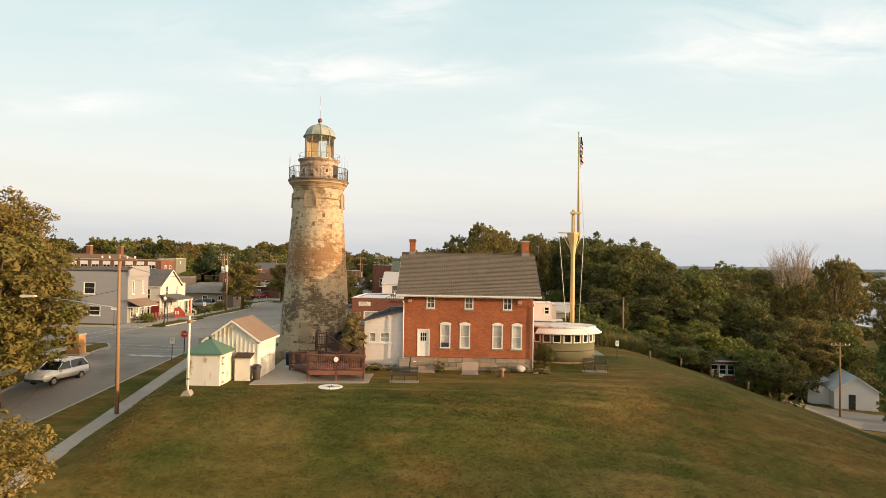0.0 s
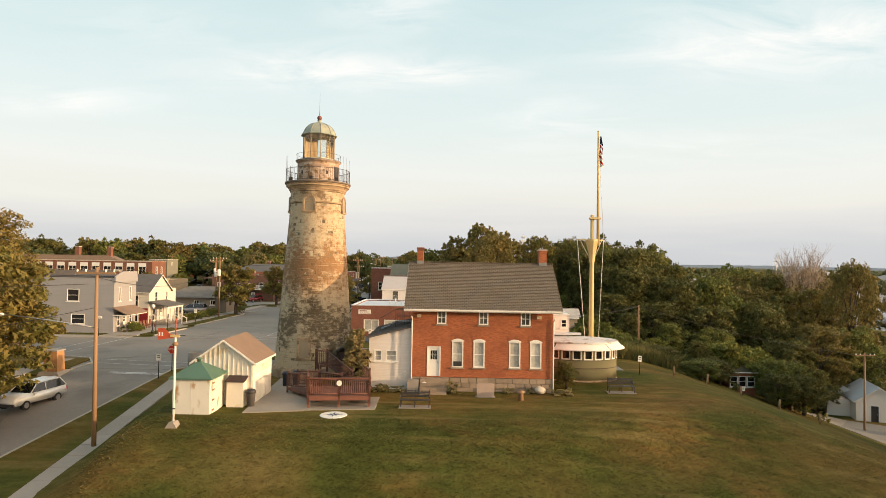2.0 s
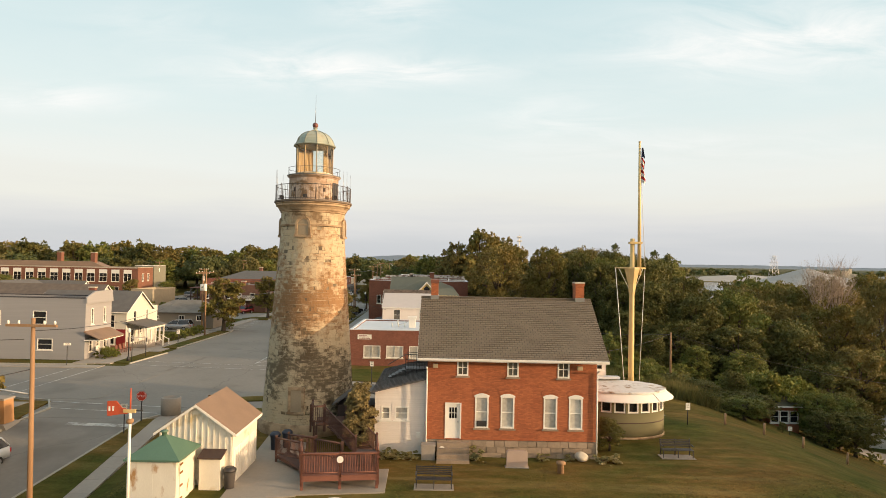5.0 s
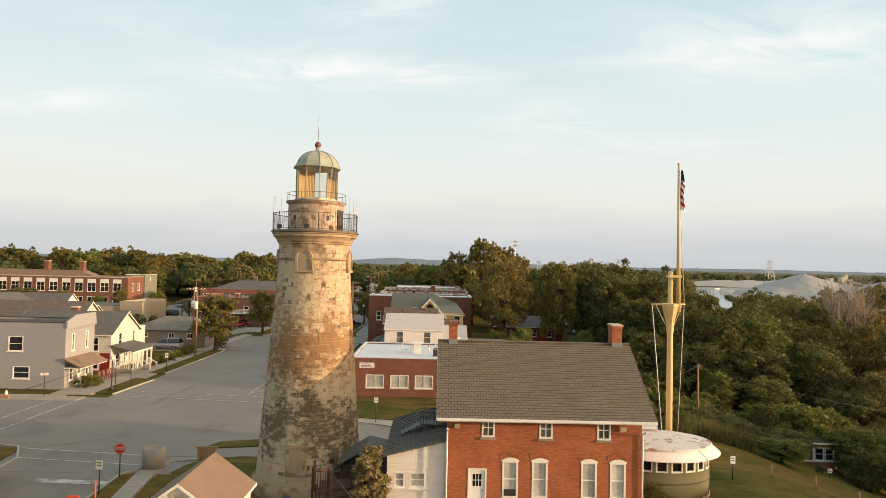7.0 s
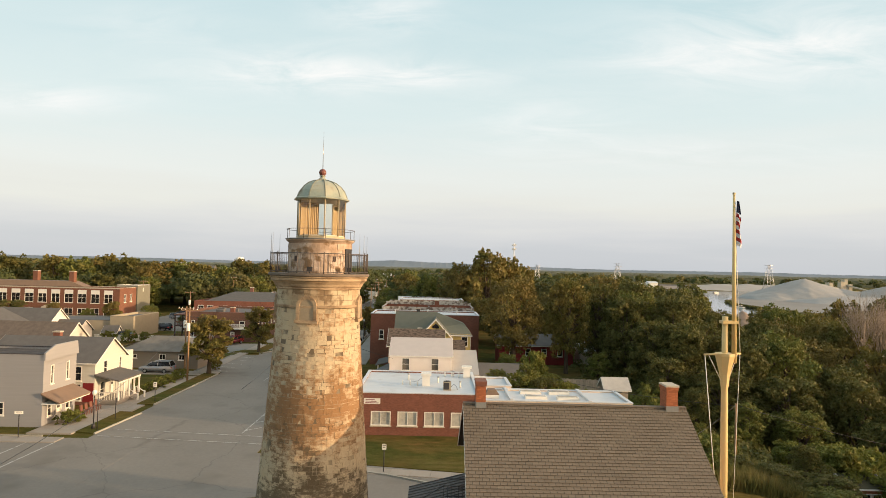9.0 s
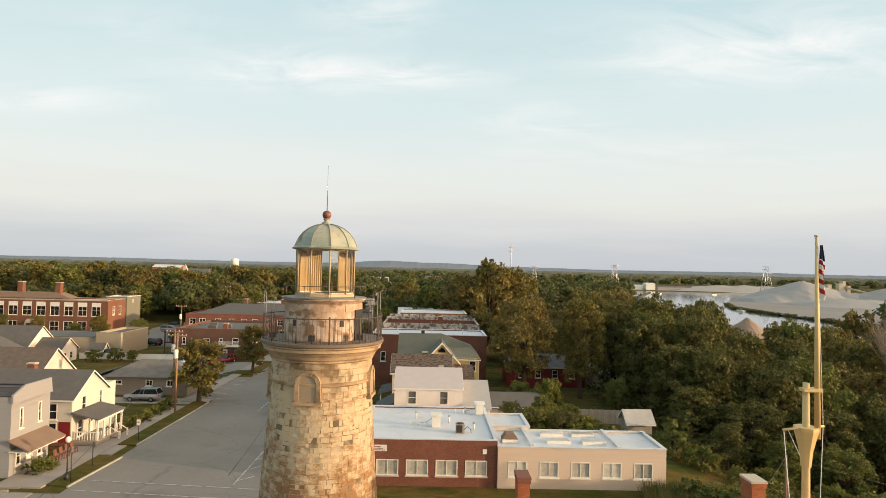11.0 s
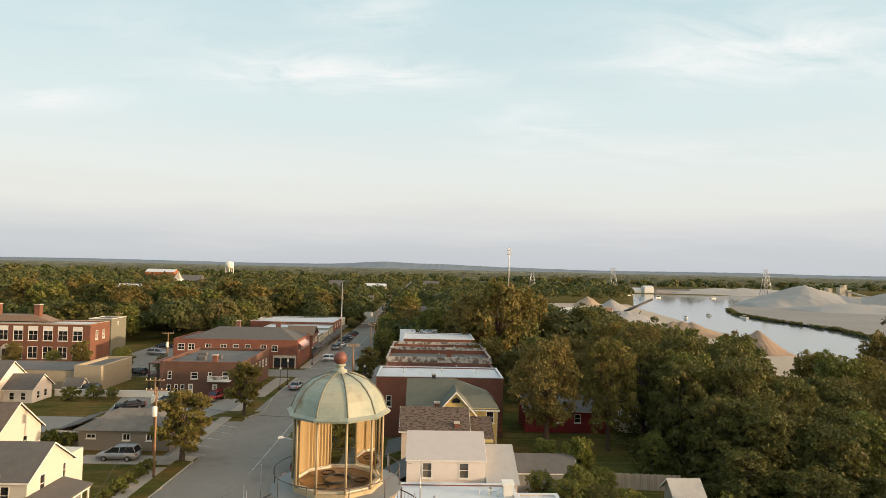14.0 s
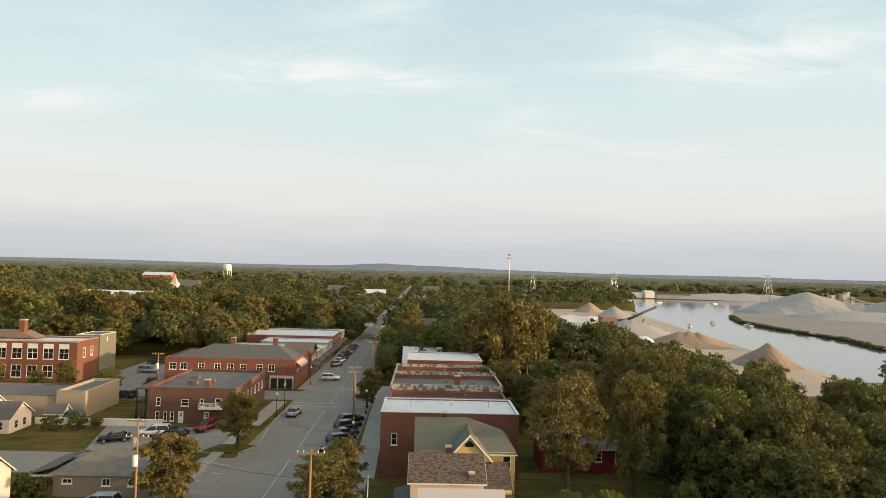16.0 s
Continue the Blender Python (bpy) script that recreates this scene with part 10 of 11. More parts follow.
# the wooded bluff
for kind, x, y, top, spread in (
        ("turn", 10.8, 71, 13.9, 5.8), ("oak", 19.5, 72, 13.8, 4.4), ("oak", 12, 138, 20.5, 7.5), ("oak", 18.5, 147, 18.5, 6.5), ("turn", 4, 141, 16.5, 6), ("oak", 24, 157, 17.0, 5.6),
        ("maple", -4, 152, 12.5, 5.5), ("turn", -9, 166, 11, 5.5), ("oak", 2, 168, 13, 6), ("maple", 14, 172, 14, 6), ("dark", 38, 157, 13.2, 6.5), ("dark", 37, 110, 13.2, 6.5),
        ("oak", 29, 103, 13.8, 6), ("turn", 30, 90, 14.4, 5.5), ("dark", 26, 77, 13.6, 5), ("dark", 36, 96, 13.6, 6), ("maple", 44, 105, 12.6, 6), ("turn", 50.5, 98, 12.0, 5),
        ("dark", 58, 112, 8.2, 6), ("maple", 47, 92, 12.2, 6), ("dark", 33, 80, 13.6, 5.5), ("dark", 41, 82, 12.4, 6), ("dark", 28, 68, 11.5, 5), ("dark", 35, 67, 11.8, 5.5),
        ("dark", 43, 69, 9.4, 5), ("dark", 50, 80, 4.8, 6), ("dark", 33, 57, 7.5, 5), ("dark", 40, 56, 6.4, 5.5), ("maple", 47, 58, 7.0, 5.5), ("maple", 70, 98, 8.8, 6.5),
        ("turn", 62, 92, 4.1, 6), ("oak", 78, 104, 7.6, 6.5), ("turn", 82, 92, 7.6, 6.5), ("turn", 59, 80, 7.2, 6), ("oak", 67, 76, 7.4, 6), ("turn", 76, 76, 6.6, 6),
        ("turn", 57, 67, 5.0, 6), ("oak", 66, 64, 5.0, 6), ("dark", 54, 57, 3.0, 5.5), ("oak", 130, 149, 10.1, 8), ("turn", 118, 150, 8.5, 7), ("oak", 95, 128, 3.5, 7),
        ("turn", 92, 76, 6.0, 6.5), ("turn", 69, 57, 9.6, 5),
        ("dark", 39, 74, 11.5, 6.5), ("dark", 45.5, 76, 9.2, 5.5), ("dark", 37, 88, 13.0, 6.5), ("maple", 31, 73, 12.0, 5.5), ("dark", 44, 88, 12.0, 6.5), ("dark", 52, 88, 4.3, 6), ("turn", 57, 104, 7.2, 5.5), ("dark", 50, 70, 5.5, 6), ("dark", 55, 74, 7.0, 6.5),
        ("dark", 35, 60, 8.5, 5.5), ("dark", 41, 63, 5.9, 5.5), ("dark", 48, 64, 5.9, 6), ("dark", 30, 61, 8.5, 5), ("maple", 32, 96, 13.4, 6), ("dark", 62, 100, 3.6, 6), ("oak", 71, 86, 7.4, 6.5), ("dark", 60, 86, 7.0, 6.5), ("dark", 64, 110, 2.9, 6), ("oak", 73, 110, 7.8, 6.5), ("dark", 29, 54, 4.0, 4.5), ("dark", 35, 51, 3.0, 5), ("dark", 43, 50, 2.6, 5.5), ("dark", 52, 50, 2.4, 5.5),
        ("turn", 14, 101, 6.5, 5), ("oak", 8, 117, 8.5, 5), ("maple", 18, 116, 9.0, 5), ("dark", 12, 109, 7.0, 4.5), ("turn", 20, 98, 8.5, 5), ("turn", 24, 112, 9.5, 5.5),
        ("dark", 34.5, 27.4, -2.7, 2.2), ("maple", 40.6, 27.2, -2.2, 2.7), ("bright", 37.4, 31.0, -1.0, 3.6), ("maple", 8.6, 48.6, 2.4, 2.2), ("dark", 11.6, 48.2, 2.0, 2.4), ("bright", 14.2, 48.6, 1.4, 2.2), ("maple", 9.8, 50.4, 3.4, 1.7),
        ("bright", 31.0, 40.0, -1.6, 0), ("bright", 36.0, 38.0, -2.6, 0),
        ("bright", 41.0, 37.5, -3.4, 0), ("bright", 46.5, 36.5, -4.6, 0), ("maple", 35.0, 44.5, 0.2, 0), ("maple", 41.0, 44.0, -0.4, 0), ("dark", 51.0, 43.0, -1.4, 0), ("turn", 56.5, 44.5, 0.4, 0), ("maple", 62.0, 46.0, -0.2, 0), ("dark", 29.5, 46.0, 1.6, 0),
        ("dark", 33.0, 30.0, -0.6, 0), ("maple", 42.5, 27.0, -2.6, 0), ("dark", 43.0, 28.5, -2.4, 0), ("dark", 30.0, 25.0, -2.6, 0), ("dark", 34.0, 22.5, -4.2, 0), ("bright", 39.5, 23.5, -5.0, 0), ("bright", 45.0, 30.5, -5.0, 0), ("dark", 47.0, 39.0, -4.0, 0),
        ("dark", 53.0, 39.5, -5.2, 0), ("bright", 36.2, 32.9, -1.4, 3.6), ("dark", 26.5, 23.0, -0.4, 2.6), ("maple", 29.5, 20.8, -1.5, 2.4), ("dark", 23.6, 24.8, 0.0, 2.2), ("dark", 32.4, 25.8, -2.0, 2.8), ("dark", 39.2, 23.5, -3.2, 2.4), ("dark", 42.5, 24.5, -3.6, 2.8), ("bright", 40.6, 33.0, -1.8, 3.6), ("maple", 26.5, 38.0, -0.6, 0), ("bright", 26.5, 34.5, -1.0, 0), ("dark", 70.0, 40.0, -3.6, 0), ("maple", 76.0, 42.0, -3.0, 0),
        ("maple", 22.5, 63.5, 3.2, 0), ("shrub", 24.0, 47.5, 1.2, 0), ("shrub", 23.0, 44.0, 0.8, 0), ("shrub", 24.5, 41.0, 0.2, 0), ("bright", 12.3, 58.8, 3.6, 2.4), ("maple", 8.6, 60.2, 3.2, 2.2), ("maple", 14.0, 56.0, 1.2, 2),
        ("maple", 6.2, 51.0, 2.4, 0), ("maple", 11.0, 52.0, 2.0, 0), ("shrub", 15.0, 50.0, 0.8, 0), ("shrub", 17.0, 47.0, 0.6, 0), ("shrub", 12.5, 47.0, 0.8, 0)):
    plant(kind, x, y, top, group="trees on the bluff", spread=spread)
# the tall woods behind the school and the shops
for kind, x, y, top, spread in (("oak", -175, 205, 17, 8), ("dark", -158, 196, 17.5, 8), ("oak", -143, 200, 18, 8), ("maple", -128, 190, 17, 8), ("dark", -117, 205, 18, 8), ("turn", -104, 194, 16.5, 7), ("oak", -92, 208, 16.5, 8), ("maple", -80, 200, 15, 7),
                                ("oak", -69, 214, 17.5, 8), ("dark", -58, 222, 17, 7), ("turn", -47, 228, 14.5, 7), ("oak", -40, 240, 14.5, 6), ("maple", -98, 178, 11, 6), ("dark", -112, 176, 12, 7), ("maple", -66, 192, 12, 6), ("oak", -150, 178, 12, 7),
                                ("oak", -195, 215, 17, 8), ("dark", -215, 200, 17, 9), ("oak", -12, 196, 14.5, 7), ("maple", -13, 224, 15, 7), ("oak", -136, 224, 19, 9), ("oak", -84, 232, 18.5, 9), ("dark", -125, 210, 16.5, 9), ("oak", -110, 226, 17.5, 9), ("maple", -100, 214, 16, 8), ("dark", -74, 226, 17, 8), ("oak", -63, 238, 16.5, 8), ("maple", -52, 246, 16, 8), ("dark", -166, 214, 17, 9), ("oak", -150, 214, 17.5, 9), ("turn", -183, 226, 18, 9), ("oak", -205, 230, 18, 9), ("oak", -232, 222, 17, 9)):
    plant(kind, x, y, top - 1.5, group="trees behind the school", spread=spread)
# garden shrubs
for x, y, s in ((-38.7, 35.3, 0.72), (-38.5, 36.4, 0.6), (-38.0, 54.0, 0.7), (-38.0, 56.5, 0.7), (-38.0, 59.0, 0.7), (-38.0, 61.0, 0.7), (-38.2, 51.8, 0.6), (-36, 68.5, 0.6), (-56, 68, 1.4), (-53.5, 69, 1.3), (-51.5, 68.5, 1.2)):
    plant("shrub", x, y, s=s, group="garden shrubs", label="low leafy garden shrub")
hosta = make_tree("hosta_clump", "pale green hosta clump beside the house wall", 0.75, 0.55, 0.05, LEAF_HOSTA, 51, 1500, 0.075, clumps=16, category="plant")
for k, (x, y, s) in enumerate(((2.9, -0.75, 1.25), (6.9, -0.6, 0.95), (8.5, -0.5, 0.8), (10.35, -0.75, 1.0), (11.1, -0.7, 1.1), (-2.4, -0.75, 1.0), (-1.6, -0.8, 1.05), (-0.8, -0.75, 1.0), (-2.0, -0.2, 1.0))):
    m_ = spot(x, y, -1.05, s * 0.85, k * 67, s * 0.6)
    if k:
        tagged(copy_thing(hosta, m_), group="hostas by the house")
    else:
        hosta.matrix_basis = m_
        tagged(hosta, group="hostas by the house")
plant("dark", 11.5, 1.7, 1.0, spread=1.1, label="evergreen bush at the house corner")
for k in range(14):
    a = random.Random(k)
    plant("shrub", 17.5 + a.random() * 8.5, 20.5 + a.random() * 11, s=0.8 + 0.5 * a.random(), group="rough growth behind the hut", label="tall rough green growth")
# clipped evergreen by the annex
yw = make_tree("conical_yew", "clipped conical evergreen beside the deck", 4.1, 1.12, 0.9, M("yew_needles", (0.200, 0.150, 0.052), rough=0.7, var=0.25, island=0.35, bump=0), 21, 26000, 0.072, upright=0.8, clumps=80, category="shrub")
yw.matrix_basis = spot(-3.95, -0.7, -1.0)
# two bare trees on the bluff
def bare_tree(x, y, z, h, seed):
    g = random.Random(seed)
    ob = thing("bare_tree", (x, y, z), "leafless pale dead tree on the bluff", "tree", "bare trees on the bluff")
    stems, twigs = bmesh.new(), bmesh.new()

    def grow(p, d, ln, r, depth):
        q = p + d * ln
        tube(stems if depth < 2 else twigs, p, q, r, r * 0.65, 5 if depth < 2 else 4)
        if depth < 5:
            for k in range(3 if depth < 3 else 2):
                nd = (d + Vector((g.uniform(-0.42, 0.42), g.uniform(-0.42, 0.42), g.uniform(0.1, 0.4)))).normalized()
                grow(p + d * ln * g.uniform(0.6, 1.0), nd, ln * g.uniform(0.62, 0.82), r * 0.58, depth + 1)

    for k in range(4):
        grow(Vector((0.3 * k, 0.2 * k, 0)), Vector((g.uniform(-0.25, 0.25), g.uniform(-0.2, 0.2), 1)).normalized(), h * 0.36, 0.16, 0)
    part("trunk", stems, BARE, ob)
    part("branches", twigs, BARE, ob)


bare_tree(69.5, 72.0, -9.5, 23.5, 3)
bare_tree(72.0, 74.0, -9.5, 22.5, 9)


DISTANT = ((-70, 262, 26, 12, 6, GREY_SIDING, ROOF_GREY), (-46, 285, 14, 12, 7, WHITE, ROOF_GREY), (-90, 245, 12, 10, 6, PALE_SIDING, ROOF_GREY), (-52, 400, 12, 12, 7, WHITE, ROOF_WHITE), (-190, 320, 40, 14, 9, BRICK_RED, ROOF_WHITE),
           (-13, 210, 10, 10, 7, TEAL, ROOF_GREY), (-12, 300, 14, 12, 8, WHITE, ROOF_GREY), (-150, 200, 12, 10, 7, GREY_SIDING, ROOF_GREY), (-12, 145, 9, 8, 5, WHITE, ROOF_WHITE), (20, 170, 12, 10, 5, WHITE, ROOF_GREY),
           (-66, 310, 14, 10, 6, PALE_SIDING, ROOF_GREY), (-56, 335, 13, 10, 6.5, WHITE, ROOF_GREY), (-54, 475, 16, 12, 8, WHITE, ROOF_WHITE), (-12, 385, 12, 12, 7, PALE_SIDING, ROOF_GREY), (-96, 560, 18, 12, 8, GREY_SIDING, ROOF_GREY), (-345, 735, 34, 16, 13, BRICK_RED, ROOF_WHITE), (-8, 620, 16, 12, 8, WHITE, ROOF_GREY))
CLEARINGS = [(x, y, w) for x, y, w, d, h, wm, rm in DISTANT if y > 190]
for x, y, w, d, h, wm, rm in DISTANT:
    plain_house("distant_house", "distant house among the trees", x, y, x + w, y + d, h - 1.4, h + 1.8, wm, rm, True, front=3 if w < 20 else 5, right=2, group="distant houses")


def far_woods():
    """The tree cover that fills the town and the country beyond."""
    g = np.random.default_rng(11)
    vs, n = [], 0
    cent, rads, sizes = [], [], []
    y_ = 0
    for _ in range(24000):
        r = 150 * math.exp(g.random() * math.log(13))
        a = math.radians(g.uniform(-44, 44))
        x, y = -5 + r * math.sin(a), -5 + r * math.cos(a)
        if (-38 if y < 230 else -34.6 + g.uniform(-1, 2)) < x < (-14 if y < 230 else -17.5) and y < 1500 or in_river(x, y) > -14 and y < 1100:
            continue
        if -150 < x < -34 and y < 176 or -15 < x < 60 and y < 145 or -64 < x < -34 and y < 216:
            continue
        if x > (56 if y > 350 else 44) and 215 < y < 640 and x < 220 or x > 56 and y < 216 and x < 220 or x > 270 and 280 < y < 830 or x > 330 and 1000 < y < 1095 or 60 < x < 110 and y < 150:
            continue
        if y < 640 and x > 20 and x < 60 and y > 200 and g.random() < 0.3 or any(hx - 9 < x < hx + hw + 5 and hy - 16 < y < hy + 16 for hx, hy, hw in CLEARINGS):
            continue
        cent.append((x, y, r))
    kept, grid = [], {}
    for x, y, r in cent:
        sp = 10.5 if r < 300 else r * 0.020 + 4.5
        key = (round(x / sp), round(y / sp), round(math.log(r) * 3))
        if key in grid:
            continue
        grid[key] = 1
        kept.append((x, y, r))
    P, S, NRM, TONE = [], [], [], []
    for x, y, r in kept:
        z = ground_level(x, y) if y < 1100 else -6
        h = g.uniform(9.0, 16.0) * (1.0 if r < 1200 else 1.15) + (z < -8) * 3
        w = h * g.uniform(0.46, 0.62) * (1 if r < 800 else 1.5)
        m = int(1500 if r < 300 else 620 if r < 550 else 170 if r < 1000 else 60)
        TONE.append(np.full(m * 4, min(1.0, max(0.0, g.normal(0.34, 0.21)))))
        d = g.normal(size=(m, 3))
        d /= np.linalg.norm(d, axis=1)[:, None]
        d[:, 2] = np.abs(d[:, 2]) * 1.2 - 0.35
        lump = 0.82 + 0.19 * np.sin(d[:, 0] * 5 + x) * np.cos(d[:, 1] * 6 + y) + 0.09 * np.sin(d[:, 2] * 11 + x + d[:, 0] * 9) + 0.06 * g.normal(size=m)
        p = np.array([x, y, z + h * 0.55]) + d * lump[:, None] * np.array([w, w, h * 0.45])
        P.append(p), NRM.append(d), S.append(np.full(m, (0.31 if r < 300 else 0.45 if r < 550 else 0.80 if r < 1000 else 1.5) * w / 5.5))
    P, NRM, S = np.concatenate(P), np.concatenate(NRM), np.concatenate(S)
    c = len(P)
    nr = NRM * 0.8 + g.normal(size=(c, 3)) * 0.36
    nr /= np.linalg.norm(nr, axis=1)[:, None]
    t = np.cross(nr, g.normal(size=(c, 3)))
    t /= np.linalg.norm(t, axis=1)[:, None]
    b = np.cross(nr, t)
    s = (S * (0.7 + 0.7 * g.random(c)))[:, None]
    verts = np.stack([P - t * s, P - b * s * 0.7, P + t * s, P + b * s * 0.7], 1).reshape(-1, 3)
    me = bpy.data.meshes.new("far_woods")
    me.vertices.add(c * 4)
    me.vertices.foreach_set("co", verts.ravel())
    me.loops.add(c * 4)
    me.loops.foreach_set("vertex_index", np.arange(c * 4, dtype=np.int32))
    me.polygons.add(c)
    me.polygons.foreach_set("loop_start", np.arange(0, c * 4, 4, dtype=np.int32))
    me.update(calc_edges=True)
    me.attributes.new("tone", "FLOAT", "POINT").data.foreach_set("value", np.concatenate(TONE).astype(np.float32))
    me.materials.append(LEAF_FAR)
    tagged(new("far_woods", me), "dense olive woods spreading over the town to the horizon", "woods", kind="stuff")


far_woods()


def tall_grass():
    """Rough grass that stands waist high behind the pilot house."""
    g = np.random.default_rng(14)
    n = 26000
    x, y = g.uniform(15, 27, n), g.uniform(20.2, 32, n)
    z = np.array([ground_level(a, b) for a, b in zip(x, y)]) - 0.05
    h, a = g.uniform(0.7, 1.9, n), g.uniform(0, 6.28, n)
    dx, dy = np.cos(a) * 0.05, np.sin(a) * 0.05
    lean = g.normal(size=(n, 2)) * 0.25 * h[:, None]
    verts = np.stack([np.stack([x - dx, y - dy, z], 1), np.stack([x + dx, y + dy, z], 1), np.stack([x + lean[:, 0], y + lean[:, 1], z + h], 1)], 1).reshape(-1, 3)
    me = bpy.data.meshes.new("tall_grass")
    me.from_pydata(verts.tolist(), [], np.arange(n * 3).reshape(-1, 3).tolist())
    me.materials.append(LEAF_GRASS)
    tagged(new("tall_grass", me), "tall rough grass on the bluff edge", "grass", kind="stuff")


tall_grass()


def lawn_grass():
    """Short tufts over the mown hill, which give the lawn its grain."""
    g = np.random.default_rng(16)
    n = 170000
    x, y = g.uniform(-19, 38, n), -1.0 - 33 * g.random(n) ** 0.8
    keep = ~((x > -10.6) & (x < -1.4) & (y > -7.7)) & ~((x < -13.8 - 0.05 * y) & (y < 4) & (x < -17.6)) & ~((x > -14.5) & (x < -10) & (y > -8.6))
    keep &= ~((np.hypot(x + 4.2, y + 7.6) < 0.9) | (np.hypot((x - 0.55) / 1.6, y + 5.2) < 0.7) | (np.hypot((x - 15.3) / 1.6, y - 0.6) < 0.7))
    x, y = x[keep], y[keep]
    n = len(x)
    z = np.array([ground_level(a, b) for a, b in zip(x, y)]) - 0.01
    h, a = g.uniform(0.02, 0.05, n), g.uniform(0, 6.28, n)
    w = g.uniform(0.02, 0.05, n)
    dx, dy = np.cos(a) * w, np.sin(a) * w
    reach = g.uniform(0.08, 0.2, n)
    lean = np.stack([-np.sin(a) * reach, np.cos(a) * reach], 1)
    verts = np.stack([np.stack([x - dx, y - dy, z], 1), np.stack([x + dx, y + dy, z], 1), np.stack([x + lean[:, 0], y + lean[:, 1], z + h], 1)], 1).reshape(-1, 3)
    me = bpy.data.meshes.new("lawn_grass")
    me.vertices.add(n * 3)
    me.vertices.foreach_set("co", verts.ravel())
    me.loops.add(n * 3)
    me.loops.foreach_set("vertex_index", np.arange(n * 3, dtype=np.int32))
    me.polygons.add(n)
    me.polygons.foreach_set("loop_start", np.arange(0, n * 3, 3, dtype=np.int32))
    me.update(calc_edges=True)
    me.materials.append(lawn_pattern(M("lawn_tufts", (0.086, 0.086, 0.021), rough=0.9, var=0.36, scale=0.16, fine=1.2, bump=0, island=0.40, tint=(0.150, 0.106, 0.032), spec=0.05)))
    tagged(new("lawn_grass", me), "short mown grass with dry brown patches", "grass", kind="stuff")


lawn_grass()


def bank_scrub():
    """Low bushes along the far bank of the river."""
    g = np.random.default_rng(15)
    cs, rs = [], []
    for k in range(260):
        y = g.uniform(330, 600)
        cs.append((along(RIVER_R, y) + g.uniform(-1, 4), y, -11.2))
        rs.append(g.uniform(0.8, 2.2))
    tagged(new("bank_scrub", leaf_cloud("bank_scrub", cs, rs, 16000, 0.5, LEAF_C, 78)), "dark scrub along the far river bank", "scrub", kind="stuff")


bank_scrub()


def undergrowth():
    """Brambles and saplings that cover the floor of the wooded bluff."""
    g = np.random.default_rng(4)
    cs, rs = [], []
    while len(cs) < 1500:
        x, y = g.uniform(20, 100), g.uniform(26, 118)
        if x < 25.5 + 0.22 * max(0, y - 45) + 2 * math.sin(y) - (y > 62) * 9 or x > 47 and y < 45 or 43 < x < 51 and 40 < y < 47 or 34 < x < 40.5 and 22 < y < 32.5:
            continue
        r = g.uniform(0.8, 1.9)
        cs.append((x, y, ground_level(x, y) + r * 0.35))
        rs.append(r)
    me = leaf_cloud("undergrowth", cs, rs, 66000, 0.28, LEAF_C, 77)
    tagged(new("undergrowth", me), "tangled dark undergrowth covering the bluff", "undergrowth", kind="stuff")


undergrowth()
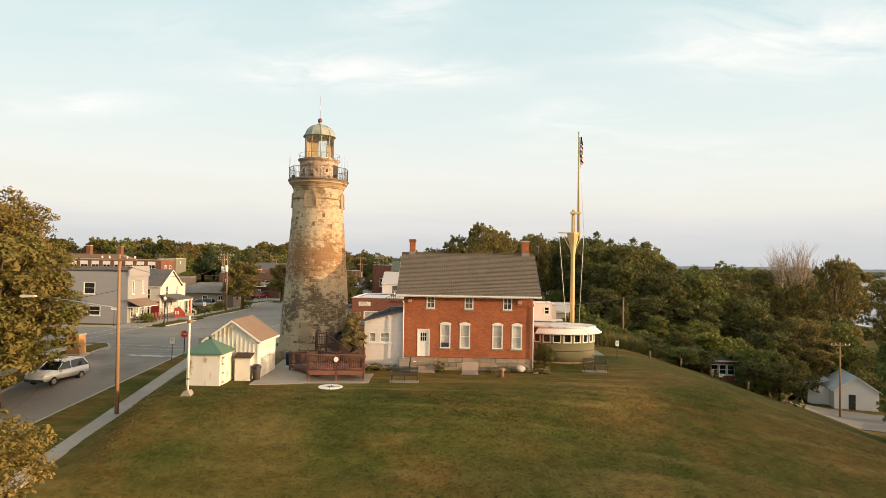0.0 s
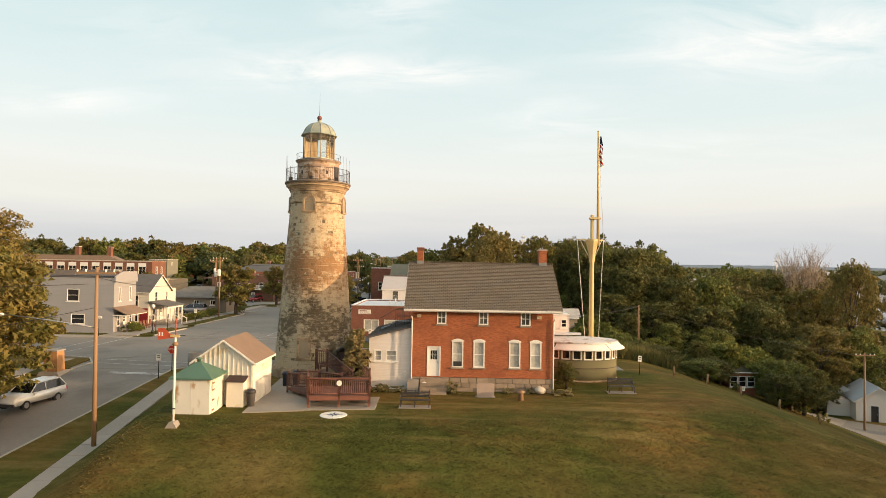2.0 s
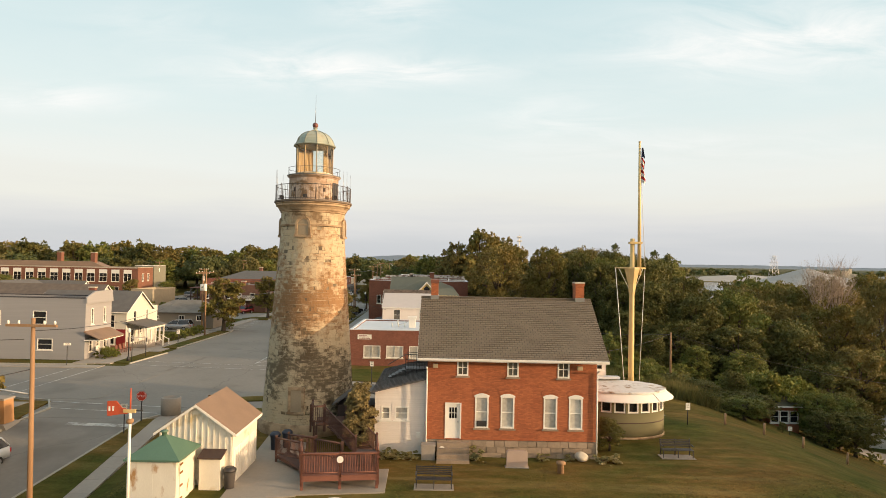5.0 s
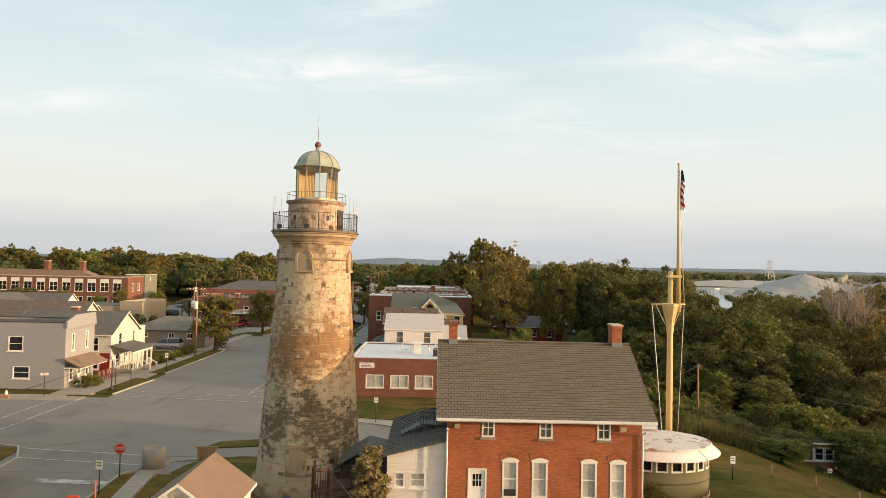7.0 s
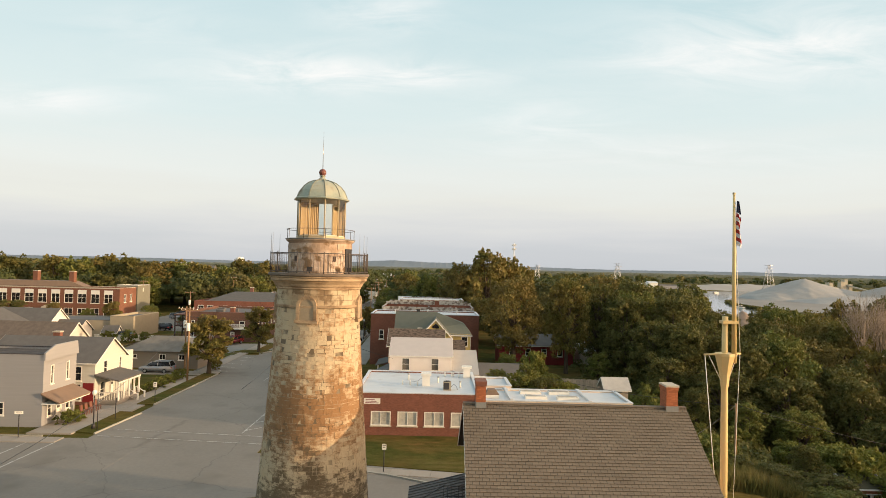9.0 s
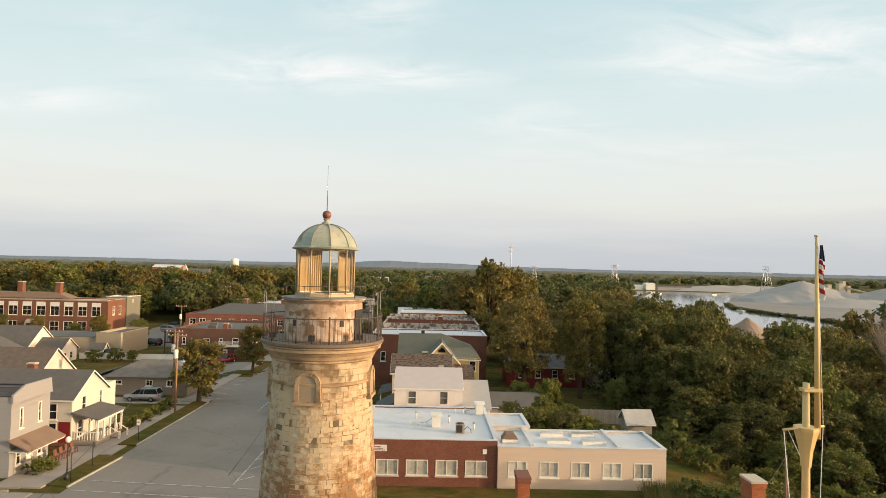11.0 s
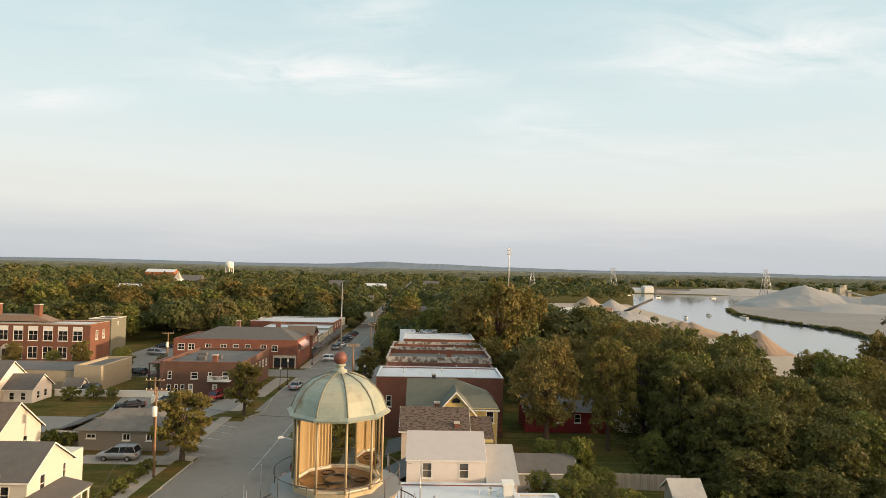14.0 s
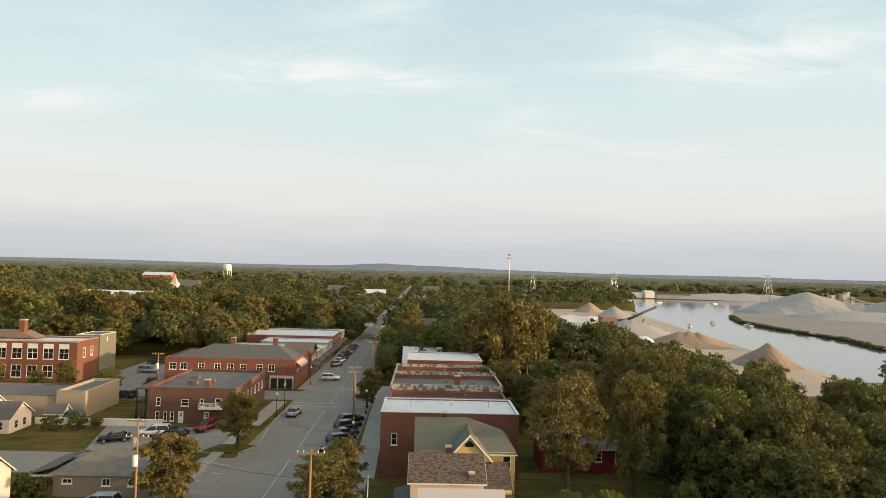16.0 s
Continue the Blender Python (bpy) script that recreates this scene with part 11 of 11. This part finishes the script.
# ---------------------------------------------------------------- vehicles
def car(x, y, turn, colour, label, kind="sedan", z=-1.38):
    c = thing("parked_car", (x, y, z), label, "car", "parked cars", turn=turn)
    m = bpy.data.materials.get("car_paint_" + colour[0]) or M("car_paint_" + colour[0], colour[1], rough=0.25, var=0.03, spec=0.6, metal=0.2)
    if kind == "sedan":
        low = [(-2.25, 0.35), (2.25, 0.35), (2.3, 0.6), (2.2, 0.82), (1.0, 0.95), (-1.5, 0.98), (-2.2, 0.92), (-2.3, 0.6)]
        top = [(0.95, 0.95), (0.3, 1.40), (-0.9, 1.43), (-1.65, 0.98)]
    elif kind == "van":
        low = [(-2.4, 0.35), (2.3, 0.35), (2.4, 0.6), (2.3, 0.88), (1.35, 1.05), (-2.35, 1.08), (-2.45, 0.6)]
        top = [(1.4, 1.05), (0.5, 1.68), (-2.0, 1.74), (-2.35, 1.08)]
    else:
        low = [(-2.3, 0.4), (2.25, 0.4), (2.35, 0.65), (2.2, 1.0), (1.0, 1.08), (-2.25, 1.1), (-2.35, 0.6)]
        top = [(1.0, 1.08), (0.35, 1.64), (-1.8, 1.68), (-2.25, 1.1)]
    bm = bmesh.new()
    prism(bm, low, "y", -0.9, 0.9)
    bmesh.ops.bevel(bm, geom=[e for e in bm.edges if abs(e.verts[0].co.y - e.verts[1].co.y) < 0.01], offset=0.08, segments=2, affect="EDGES")
    for f in bm.faces:
        f.smooth = True
    body = part("body", bm, m, c)
    bm = bmesh.new()
    lo = [[bm.verts.new((p[0], s * (0.84 if i in (0, 3) else 0.68), p[1])) for i, p in enumerate(top)] for s in (-1, 1)]
    bm.faces.new(lo[0]), bm.faces.new(lo[1][::-1])
    for i in range(4):
        bm.faces.new((lo[0][i], lo[1][i], lo[1][(i + 1) % 4], lo[0][(i + 1) % 4]))
    bmesh.ops.recalc_face_normals(bm, faces=bm.faces)
    part("glasshouse", bm, CAR_GLASS, c)
    rt = [(top[1][0] - 0.05, top[1][1] - 0.02), (top[2][0] - 0.05, top[2][1] - 0.02), (top[2][0] - 0.05, top[2][1] + 0.04), (top[1][0] - 0.15, top[1][1] + 0.04)]
    part("roof", PR(rt, "y", -0.69, 0.69), m, c)
    for p, q in ((top[0], top[1]), (top[3], top[2])):
        for s in (-1, 1):
            part("pillar", T((p[0], s * 0.84, p[1]), (q[0], s * 0.68, q[1]), 0.05, n=4), m, c)
    for s in (-1, 1):
        part("pillar", T((-0.35, s * 0.83, top[0][1]), (-0.4, s * 0.69, top[1][1]), 0.05, n=4), m, c)
        for wx in (-1.4, 1.42):
            w_ = part("wheel", T((wx, s * 0.72, 0.33), (wx, s * 0.92, 0.33), 0.33, n=18), RUBBER, c)
            part("rim", T((wx, s * 0.925, 0.33), (wx, s * 0.935, 0.33), 0.2, n=14), CHROME, w_)
        part("headlight", B(2.16, s * 0.62 - 0.18, 0.62, 2.31, s * 0.62 + 0.18, 0.78), LAMP_CLEAR, c)
        part("tail_light", B(-2.42, s * 0.7 - 0.12, 0.7, -2.28, s * 0.7 + 0.12, 0.95), LAMP_RED, c)
        part("mirror", B(0.75, s * 0.98 - 0.1, 0.95, 0.9, s * 0.98 + 0.1, 1.08), m, c)
    part("bumper", B(2.22, -0.8, 0.38, 2.4, 0.8, 0.56), IRON, c)
    return c


SILVER, BLACK, REDC, WHITEC, BLUEC = ("silver", (0.36, 0.36, 0.37)), ("black", (0.02, 0.02, 0.024)), ("red", (0.22, 0.02, 0.025)), ("white", (0.85, 0.85, 0.83)), ("slate", (0.09, 0.10, 0.12))
car(-43.2, 65.0, 180, SILVER, "silver minivan parked on a driveway", "van")
car(-43.0, 98.6, 250, REDC, "dark red car parked by the flats", "suv")
car(-54.4, 91.2, 205, BLACK, "black saloon on the gravel lot", "sedan")
car(-49.8, 94.6, 190, WHITEC, "white van on the gravel lot", "van")
car(-46.8, 94.6, 170, BLACK, "black saloon on the gravel lot", "sedan")
car(-31.0, 110.0, 84, SILVER, "silver saloon parked at the kerb", "sedan")
car(-29.8, 146.0, 8, WHITEC, "white estate car crossing the street", "suv")
for k, (y_, cc, kk) in enumerate(((84.5, SILVER, "suv"), (88.4, BLUEC, "sedan"), (92.3, BLACK, "suv"), (96.4, BLUEC, "sedan"), (100.8, BLACK, "suv"), (105.2, BLACK, "suv"))):
    car(-19.9, y_, 38, cc, "dark car nosed in at an angle to the kerb" if cc is not SILVER else "grey car nosed in at an angle to the kerb", kk)
for k, (cc, kk) in enumerate(((SILVER, "suv"), (WHITEC, "sedan"), (BLUEC, "suv"), (BLACK, "suv"), (SILVER, "sedan"), (REDC, "sedan"), (BLACK, "sedan"))):
    car(-31.4 + 0.05 * k, 168 + k * 6.4, 70, cc, "car in the row parked along the shops", kk)
car(-26.5, 240, 0, WHITEC, "white car on the far street", "sedan"), car(-27.5, 330, 90, BLACK, "dark car on the far street", "sedan")
car(-67.5, 121.5, 160, BLACK, "black car in the lot behind the flats", "suv"), car(-76, 151, 0, SILVER, "silver van in the far lot", "van"), car(-80, 165, 10, BLACK, "dark car in the far lot", "sedan"), car(-74, 167, 5, WHITEC, "white car in the far lot", "sedan")
car(-68, 103.0, 185, BLUEC, "dark pickup by the tan building", "suv"), car(-68.0, 169, 0, REDC, "red truck in the far lot", "van")
car(61, 27.6, 160, BLACK, "black saloon on the lower road", "sedan", z=-11.1)
car(-20.3, 62.5, 88, BLACK, "black car parked under the street tree", "suv")
car(-20.5, 56.5, 88, REDC, "dark red car parked under the street tree", "sedan")
car(-27.2, -0.6, 262, WHITEC, "white car on the street that drops down the hill", "suv", z=road_level(-0.6) + 0.03)
